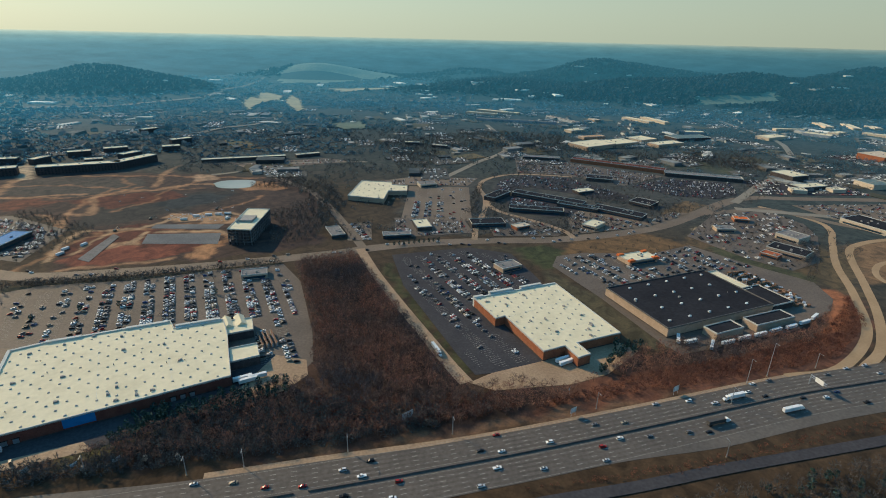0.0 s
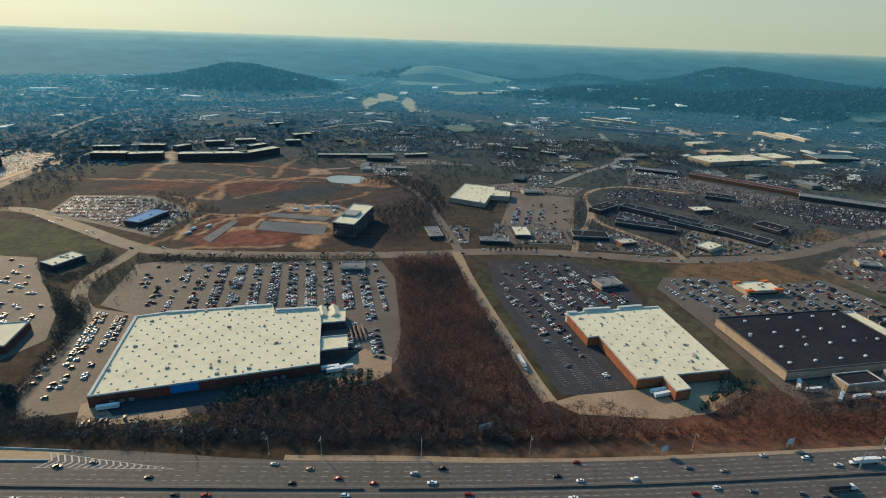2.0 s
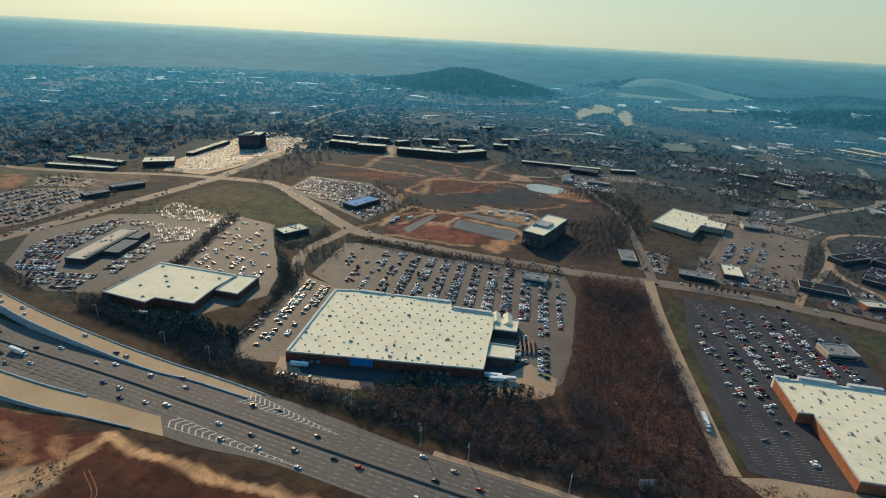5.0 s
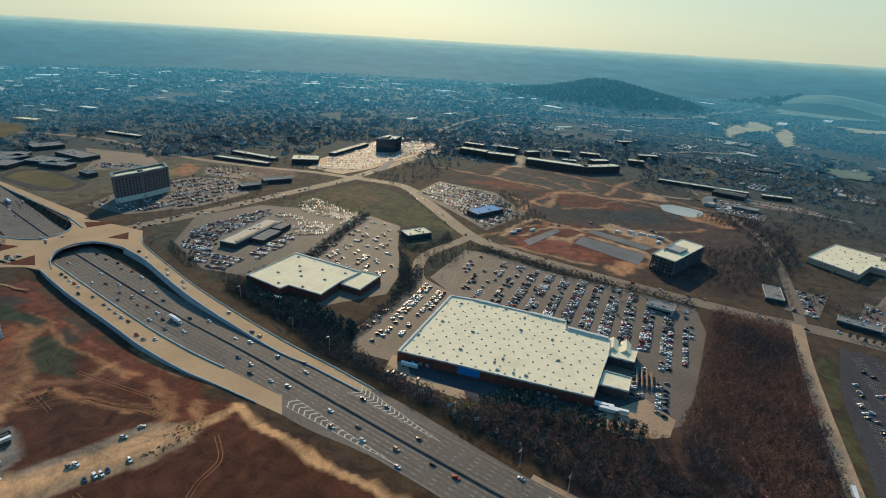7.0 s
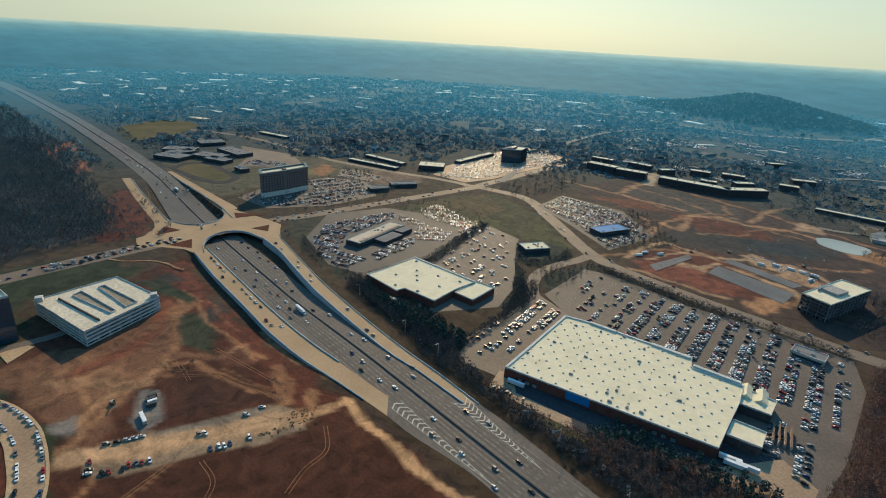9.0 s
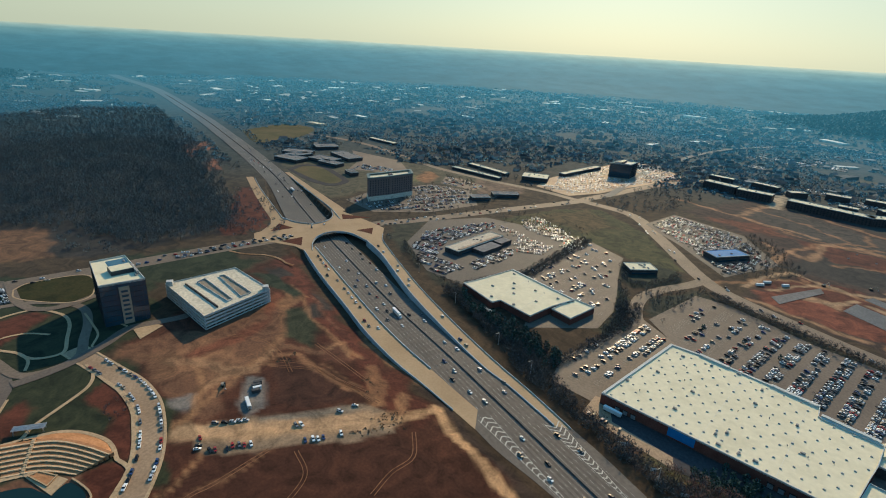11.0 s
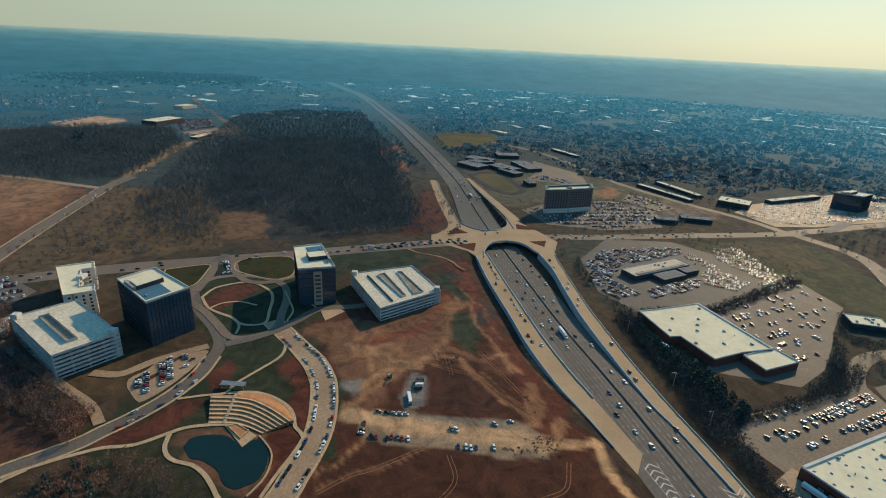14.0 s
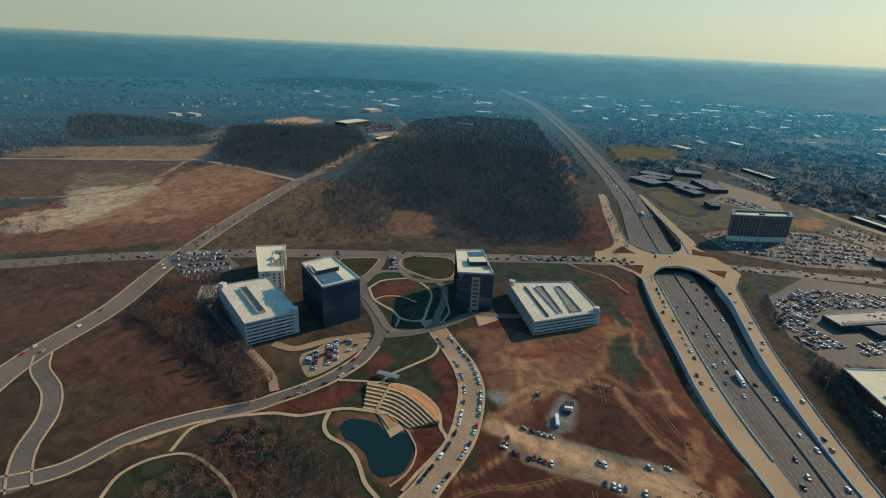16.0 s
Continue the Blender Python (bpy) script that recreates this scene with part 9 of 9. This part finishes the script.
for lot, gap, lo, hi, sd_ in (([(30, 645), (60, 760), (120, 900), (240, 910), (330, 850), (420, 760), (300, 705), (150, 660)], 8, 5, 9, 51), ([(240, 900), (470, 1060), (620, 960), (500, 830)], 13, 4, 8, 52), ([(-70, 640), (40, 660), (30, 720), (-75, 725)], 11, 4, 7, 53),
                              ([(100, 960), (260, 1150), (490, 1070), (260, 920)], 13, 4, 8, 54), ([(125, 560), (170, 612), (221, 645), (311, 672), (330, 640), (230, 560)], 17, 3.5, 6, 55), ([(-145, 700), (-130, 620), (-88, 620), (-95, 710)], 12, 4, 7, 56),
                              ([(370, 560), (520, 600), (540, 700), (470, 760), (400, 740), (330, 690)], 12, 4, 8, 57), ([(-760, 345), (-700, 350), (-610, 436), (-640, 460), (-740, 420)], 14, 4, 7, 58), ([(-844, 125), (-930, 300), (-880, 366), (-740, 345), (-750, 200)], 15, 4, 8, 59)):
    r = np.random.default_rng(sd_)
    xy = scatter(lot, gap, r)
    ok = np.min(np.hypot(xy[:, None, 0] - RING[:, 0], xy[:, None, 1] - RING[:, 1]), 1) > 13
    for cx, cy, rad in SHOPS:
        ok &= np.hypot(xy[:, 0] - cx, xy[:, 1] - cy) > rad
    replicate("lot_trees", BARE, xy[ok], r.uniform(lo, hi, ok.sum()), M_TWIGDARK, r, "bare trees on islands and verges of the lots", "trees")
grove("bare_woods", [(-1190, -561), (-1699, -667), (-1906, -551), (-1928, -318), (-1264, -120), (-749, -14), (-703, -131), (-705, -186), (-858, -239), (-762, -312), (-654, -281), (-635, -330), (-765, -449)], 9, 8, 13, M_TWIGMID, "grey bare woods beyond the arterial road", seed=61)
grove("bare_woods", [(-1242, -1045), (-1401, -951), (-1446, -750), (-1194, -594), (-906, -540), (-856, -633), (-851, -724)], 9, 8, 13, M_TWIGMID, "grey bare woods on a low hill", seed=62)
grove("bare_woods", [(-490, 186), (-440, 198), (-345, 206), (-328, 228), (-340, 248), (-400, 236), (-440, 214), (-487, 207)], 3.8, 4, 9, M_TWIGDARK, "dark bare trees below a store", FINE + BRUSH, seed=34)
grove("bare_woods", [(-936, -1253), (-920, -1137), (-1021, -1108), (-1063, -989), (-1137, -990), (-1237, -1149), (-1240, -1342), (-1219, -1518), (-1109, -1479)], 9, 8, 13, M_TWIGMID, "grey bare woods behind a tan field", seed=63)
for belt, gap_ in (([(275, 1224), (466, 1126), (635, 1052), (676, 1127), (499, 1199), (297, 1266)], 9), ([(-172, 1272), (-7, 1413), (172, 1483), (313, 1413), (278, 1237), (41, 1229), (-6, 1244), (-30, 1024), (-95, 1017), (-123, 1178)], 10), ([(581, 1273), (705, 1180), (651, 1093), (534, 1162)], 9),
                   ([(56, 900), (44, 840), (38, 770), (30, 745), (50, 740), (57, 835), (70, 905)], 6), ([(480, 640), (430, 560), (395, 515), (400, 540), (440, 620), (470, 660)], 7), ([(-1240, 60), (-1300, 120), (-1330, 200), (-1290, 180)], 12), ([(-960, 330), (-985, 350), (-930, 390), (-900, 370)], 10)):
    grove("bare_woods", belt, gap_, 6, 10, M_TWIGDARK, "dark belt of bare trees in the town", seed=int(abs(belt[0][0])))
# pale blossom trees along the woods' edge
grove("blossom_trees", [(-250, 238), (-150, 256), (-60, 272), (-64, 266), (-150, 248), (-240, 232)], 20, 4, 6.5, M_TWIGPALE, "pale blossoming small trees by the highway", EVER, "trees", seed=30)
grove("blossom_trees", [(-760, -120), (-960, -180), (-980, -160), (-800, -90)], 18, 6, 9, M_TWIGPALE, "pale sycamores in the woods", BARE, "trees", seed=31)

# ---- far country: woods, houses, open fields ----
CLEARINGS = [[(-747, 2015), (-791, 2204), (-700, 2150), (-668, 1894), (-648, 1791)], [(-803, 2364), (-787, 2418), (-690, 2300), (-670, 2068), (-684, 2028)], [(-733, 2308), (-690, 2315), (-640, 2112), (-667, 2107)], [(-600, 2045), (-655, 2326), (-583, 2186), (-482, 1851), (-494, 1805)],
             [(-560, 2640), (-300, 2700), (-21, 2800), (-16, 2560), (-461, 2450)], [(-940, 3100), (-824, 3300), (-376, 3300), (-240, 3200), (-569, 2941), (-845, 2861)], [(-324, 1560), (-249, 1604), (-217, 1494), (-286, 1445)], [(950, 2060), (1250, 2090), (1300, 2190), (960, 2130)]]
BUSY = CLEARINGS + [[(-745, 869), (-690, 945), (-500, 950), (-280, 940), (-140, 610), (-417, 500), (-700, 560)], [(-949, 470), (-1110, 690), (-980, 900), (-790, 600)], [(-60, 900), (45, 900), (45, 640), (-60, 640)],
        [(-844, 120), (-930, 190), (-940, 300), (-880, 365), (-720, 345), (-640, 180), (-700, 120)], [(-1180, 30), (-1330, 208), (-1096, 310), (-900, 100), (-1000, 40)], [(-716, 348), (-760, 540), (-485, 495), (-610, 432)],
        [(-1560, -40), (-1620, 140), (-1438, 130), (-1360, -5)], [(-420, -640), (-480, -420), (-1320, -530), (-1300, -680), (-900, -780), (-560, -740)], [(30, 640), (120, 900), (330, 900), (420, 760), (520, 600), (300, 520)],
        [(-690, -1110), (-540, -870), (-640, -640), (-790, -740), (-880, -960)], [(240, 900), (470, 1060), (620, 960), (500, 830)], [(-160, 780), (-150, 960), (60, 970), (40, 890)], [(120, 960), (260, 1150), (490, 1070), (260, 920)],
        [(-900, 870), (-880, 930), (-560, 1120), (-500, 1000), (-740, 870)], [(-560, -740), (-900, -800), (-1040, -900), (-830, -1150), (-560, -1100)], [(-1390, -560), (-1660, -720), (-1580, -1030), (-1340, -1000), (-1390, -780)], [(480, 300), (800, 620), (800, 890), (470, 900), (420, 760)], [(-900, 100), (-1100, 300), (-1030, 440), (-880, 480), (-780, 530)],
        [(-700, -60), (-640, -170), (-450, -560), (-330, -640), (200, -640), (480, 300), (480, 700), (-640, 600), (-860, 500), (-640, 150)]]


def clear_of_busy(xy, hwy_gap=48):
    ok = np.ones(len(xy), bool)
    for b in BUSY:
        ok &= ~inside(b, xy)
    d = np.min(np.hypot(xy[:, None, 0] - HWY[None, ::3, 0], xy[:, None, 1] - HWY[None, ::3, 1]), 1)
    return ok & (d > hwy_gap)


def sector(n, r0, r1, a0, a1, r):
    rad = np.sqrt(r.uniform(r0 ** 2, r1 ** 2, n))
    an = np.radians(r.uniform(a0, a1, n))
    return np.stack([-np.sin(an) * rad, np.cos(an) * rad], 1)


def rough(xy, s, seed):
    x, y = xy[:, 0] * s + seed, xy[:, 1] * s - seed
    return np.sin(x) * np.cos(y * 1.3 + 0.7) + 0.5 * np.sin(2.3 * x + 1.9 * y) + 0.35 * np.cos(4.1 * y - 3.3 * x)


rf_ = np.random.default_rng(99)
xy = sector(15000, 620, 1500, -50, 160, rf_)
xy = xy[clear_of_busy(xy) & (rough(xy, 0.009, 1) > -0.35)]
replicate("mid_trees", BARE[:3] + BRUSH, xy, rf_.uniform(5, 9, len(xy)), M_TWIGMID, rf_, "scattered bare trees between lots and streets", "trees", z=land(xy[:, 0], xy[:, 1]))
# base colour is shifted to blue to imitate haze over the town
M_TOWNTREE = material("hazed_town_twigs", [(0.046, 0.076, 0.094), (0.088, 0.110, 0.118)], 0.01, fine=0.0, island=0.4)
paint_haze(M_TOWNTREE, low_haze=0.9)


def ring_z(xy):
    rad = np.hypot(xy[:, 0], xy[:, 1])
    return np.where(rad < 3350, land(xy[:, 0], xy[:, 1]), np.interp(rad, [q[0] for q in rows_r], [q[1] for q in rows_r]))


for n_, r0, r1, lo, hi, lim, mt, lb in ((42000, 1150, 2150, 3.0, 6.0, -0.95, M_FARTREE, "far winter woods with haze in their colour"), (42000, 2000, 3450, 4.5, 9, -0.95, M_FARTREE, "farther winter woods with blue haze in their colour")):
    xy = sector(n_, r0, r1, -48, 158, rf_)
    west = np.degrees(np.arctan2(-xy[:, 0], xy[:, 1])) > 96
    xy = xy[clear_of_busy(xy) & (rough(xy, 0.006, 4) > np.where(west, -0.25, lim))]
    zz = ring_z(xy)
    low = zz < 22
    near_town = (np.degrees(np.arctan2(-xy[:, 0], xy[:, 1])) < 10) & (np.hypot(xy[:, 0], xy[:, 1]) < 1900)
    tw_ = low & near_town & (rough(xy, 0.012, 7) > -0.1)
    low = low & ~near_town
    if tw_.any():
        replicate("town_trees", BARE[:3] + BRUSH, xy[tw_], rf_.uniform(5, 9, tw_.sum()), M_TOWNTREE, rf_, "bare trees between streets of the town, blued as by haze", "trees", z=zz[tw_])
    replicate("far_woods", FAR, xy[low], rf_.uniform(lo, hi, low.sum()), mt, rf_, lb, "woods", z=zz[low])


xy = sector(100000, 1250, 3450, -52, 158, rf_)
zz = ring_z(xy)
up_ = (zz + rf_.normal(0, 5, len(zz)) >= 20) & clear_of_busy(xy)
replicate("hill_woods", FAR, xy[up_], rf_.uniform(11, 19, up_.sum()), M_HILLTREE, rf_, "dark woods on the far hills, painted haze turns them teal", "woods", z=zz[up_])


def house_templates():
    w = np.array([(-6, -4, 0), (6, -4, 0), (6, 4, 0), (-6, 4, 0), (-6, -4, 4.5), (6, -4, 4.5), (6, 4, 4.5), (-6, 4, 4.5), (-6, 0, 7), (6, 0, 7)], float)
    wf = np.array([(0, 1, 5), (0, 5, 4), (1, 2, 6), (1, 6, 5), (2, 3, 7), (2, 7, 6), (3, 0, 4), (3, 4, 7), (4, 7, 8), (5, 9, 6)])
    rv_ = np.array([(-6.5, -4.6, 4.2), (6.5, -4.6, 4.2), (6.5, 0, 7.2), (-6.5, 0, 7.2), (6.5, 4.6, 4.2), (-6.5, 4.6, 4.2)], float)
    rf2 = np.array([(0, 1, 2), (0, 2, 3), (3, 2, 4), (3, 4, 5)])
    return (w, wf), (rv_, rf2)


HW, HR = house_templates()
zones = [(sector(3600, 1150, 3300, 38, 92, rf_), 0.005, -0.5), (sector(900, 1500, 3200, -40, 5, rf_), 0.004, 0.5), (sector(700, 1300, 2600, 5, 40, rf_), 0.005, 0.5), (sector(1300, 1800, 3300, 96, 152, rf_), 0.004, 0.45)]
pts_h = np.concatenate([z[(rough(z, s, 9) > lim) & clear_of_busy(z, 80) & (land(z[:, 0], z[:, 1]) < 18)] for z, s, lim in zones])
hz_ = land(pts_h[:, 0], pts_h[:, 1])
turn = np.round(rf_.uniform(0, 4, len(pts_h))) * 0.8 + 0.3 * np.sin(pts_h[:, 0] * 0.004)
sc = rf_.uniform(0.8, 1.5, len(pts_h))
replicate("far_houses", [HW], pts_h, sc, M_HOUSEWALL, rf_, "far suburban houses among trees", "houses", z=hz_, turn=turn)
replicate("far_house_roofs", [HR], pts_h, sc, M_HOUSEROOF, rf_, "grey pitched roofs of far houses", "houses", z=hz_, turn=turn)


def big_sheds(n, r0, r1, a0, a1, seed):
    r = np.random.default_rng(seed)
    v = np.array([(-1, -.35, 0), (1, -.35, 0), (1, .35, 0), (-1, .35, 0), (-1, -.35, .12), (1, -.35, .12), (1, .35, .12), (-1, .35, .12)], float)
    f = np.array([(0, 1, 5, 4), (1, 2, 6, 5), (2, 3, 7, 6), (3, 0, 4, 7), (4, 5, 6, 7)])
    p = sector(n, r0, r1, a0, a1, r)
    p = p[clear_of_busy(p, 90)]
    return [(v, f)], p, r.uniform(9, 32, len(p)) * (1 + 0.5 * (np.hypot(p[:, 0], p[:, 1]) > 2200)), r


M_SHED = material("far_shed_roofs", [(0.26, 0.26, 0.24), (0.70, 0.67, 0.58)], 0.01, fine=0.0, island=0.5)
paint_haze(M_SHED, 1.0, 0.3)
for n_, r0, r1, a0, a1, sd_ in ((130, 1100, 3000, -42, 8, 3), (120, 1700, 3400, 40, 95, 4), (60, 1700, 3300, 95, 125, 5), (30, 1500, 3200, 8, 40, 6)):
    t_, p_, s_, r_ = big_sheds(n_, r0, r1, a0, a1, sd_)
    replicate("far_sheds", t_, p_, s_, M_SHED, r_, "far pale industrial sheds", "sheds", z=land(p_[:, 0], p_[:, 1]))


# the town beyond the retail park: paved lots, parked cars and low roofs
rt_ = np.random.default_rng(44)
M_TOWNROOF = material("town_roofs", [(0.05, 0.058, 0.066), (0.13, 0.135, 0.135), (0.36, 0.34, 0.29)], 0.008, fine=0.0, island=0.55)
paint_haze(M_TOWNROOF)
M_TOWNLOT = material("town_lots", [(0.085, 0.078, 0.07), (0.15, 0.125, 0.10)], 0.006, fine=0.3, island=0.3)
paint_haze(M_TOWNLOT)
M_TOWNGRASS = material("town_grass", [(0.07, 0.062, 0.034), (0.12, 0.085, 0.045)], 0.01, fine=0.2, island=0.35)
paint_haze(M_TOWNGRASS)
slab = (np.array([(-1, -.6, -.01), (1, -.6, -.01), (1, .6, -.01), (-1, .6, -.01), (-1, -.6, .01), (1, -.6, .01), (1, .6, .01), (-1, .6, .01)]), np.array([(0, 1, 5, 4), (1, 2, 6, 5), (2, 3, 7, 6), (3, 0, 4, 7), (4, 5, 6, 7)]))
roofbox = (np.array([(-1, -.5, 0), (1, -.5, 0), (1, .5, 0), (-1, .5, 0), (-1, -.5, .3), (1, -.5, .3), (1, .5, .3), (-1, .5, .3)], float), slab[1])
for a0, a1, n_ in ((-46, 12, 150), (12, 42, 60)):
    p_ = sector(n_, 960, 1950, a0, a1, rt_)
    p_ = p_[clear_of_busy(p_, 80) & (land(p_[:, 0], p_[:, 1]) < 15)]
    tn_ = rt_.choice([0.15, 1.72, 0.5, 2.07], len(p_)) + rt_.normal(0, 0.06, len(p_))
    s_ = rt_.uniform(18, 46, len(p_))
    gr_ = rt_.uniform(size=len(p_)) < 0.3
    replicate("town_grass", [slab], p_[gr_], s_[gr_], M_TOWNGRASS, rt_, "dry grass plots between far lots", "grass", z=land(p_[gr_, 0], p_[gr_, 1]) + 0.5, turn=tn_[gr_])
    k_ = ~gr_
    replicate("town_lots", [slab], p_[k_], s_[k_], M_TOWNLOT, rt_, "far paved lots of the town", "parking lot", z=land(p_[k_, 0], p_[k_, 1]) + 0.8, turn=tn_[k_])
    cx_, ct_ = [], []
    for (x, y), t_, sz in zip(p_[k_], tn_[k_], s_[k_]):
        for row in np.arange(-0.45 * sz, 0.5 * sz, 9.0):
            for u in np.arange(-0.9 * sz, 0.9 * sz, 3.0):
                if rt_.uniform() < 0.35:
                    cx_.append((x + u * math.cos(t_) - row * math.sin(t_), y + u * math.sin(t_) + row * math.cos(t_)))
                    ct_.append(t_ + math.pi / 2)
    cx_, ct_ = np.array(cx_), np.array(ct_)
    shade = rt_.uniform(size=len(cx_))
    for lo_, hi_, nm_ in ((0, 0.45, "white"), (0.45, 0.7, "grey"), (0.7, 1.0, "black")):
        q = (shade >= lo_) & (shade < hi_)
        replicate("town_cars", [SHELL], cx_[q], np.ones(q.sum()), PAINT[nm_], rt_, "far parked cars of the town", "cars", z=land(cx_[q, 0], cx_[q, 1]) + 1.2, turn=ct_[q])
    off_ = rt_.uniform(0.7, 1.1, len(p_))
    b_ = p_ + np.stack([-np.sin(tn_), np.cos(tn_)], 1) * (s_ * off_)[:, None]
    ok = clear_of_busy(b_, 80)
    replicate("town_buildings", [roofbox], b_[ok], (s_ * rt_.uniform(0.25, 0.6, len(s_)))[ok], M_TOWNROOF, rt_, "far low buildings with pale and dark flat roofs", "buildings", z=land(b_[ok, 0], b_[ok, 1]), turn=tn_[ok])


def drape_patch(name, pts, mat, label, cell=30.0, up=2.5):
    p = np.array(pts)
    lo, hi = p.min(0), p.max(0)
    X, Y = np.meshgrid(np.arange(lo[0], hi[0] + cell, cell), np.arange(lo[1], hi[1] + cell, cell), indexing="ij")
    Z = land(X, Y) + up
    i = np.arange(X.size).reshape(X.shape)
    f = np.stack([i[:-1, :-1], i[1:, :-1], i[1:, 1:], i[:-1, 1:]], -1).reshape(-1, 4)
    v = np.stack([X.ravel(), Y.ravel(), Z.ravel()], 1)
    f = f[inside(pts, v[f].mean(1)[:, :2])]
    return tagged(mesh(name, v, f, mat), label, "ground", kind="structure")


M_FARTAN = material("far_tan_grass", [(0.24, 0.205, 0.12), (0.36, 0.30, 0.165)], 0.01, fine=0.1)
paint_haze(M_FARTAN, 1.0, 0.35)
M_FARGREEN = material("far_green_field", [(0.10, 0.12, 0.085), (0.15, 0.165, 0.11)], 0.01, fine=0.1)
paint_haze(M_FARGREEN, 1.0, 0.35)
for pts in CLEARINGS[:4]:
    drape_patch("far_clearing", pts, M_FARTAN, "pale tan clearing on a slope", 14)
drape_patch("far_clearing", CLEARINGS[4], M_FARTAN, "pale tan fields on a slope", 40)
drape_patch("far_field", CLEARINGS[5], M_FARGREEN, "far green field", 40)
drape_patch("far_field", CLEARINGS[6], M_FARGREEN, "far green meadow", 16)
drape_patch("far_field", CLEARINGS[7], M_FARGREEN, "far green field", 45)
for pts, w in (([(-1700, 1640), (-1411, 1722), (-1138, 1804), (-1054, 1917), (-940, 2129), (-949, 2379), (-988, 2855), (-1002, 3130), (-1100, 3400)], 26), ([(-815, 600), (-1050, 900), (-1250, 1300), (-1300, 1700)], 14), 
               ([(470, 836), (620, 1000), (770, 1105), (811, 1253), (880, 1445), (900, 1800)], 14), ([(-640, 1340), (-618, 1371), (-590, 1448), (-534, 1506), (-501, 1610), (-544, 1638), (-600, 1620)], 12), ([(-420, 940), (-383, 965), (-340, 1031), (-258, 1060), (-158, 1076)], 10), ([(0, 960), (60, 1083), (151, 1277), (120, 1600)], 12), ([(455, 804), (640, 760), (900, 700), (1200, 760)], 16)):
    l = spline(pts, 40.0)
    a, b = sides(l, w / 2, -w / 2)
    tagged(strip("far_road", a, b, land(a[:, 0], a[:, 1]) + np.where(np.hypot(a[:, 0], a[:, 1]) < 1500, 0.5, 2.6), land(b[:, 0], b[:, 1]) + np.where(np.hypot(b[:, 0], b[:, 1]) < 1500, 0.5, 2.6), M_FARROAD), "pale road winding through far country", "road", kind="structure")
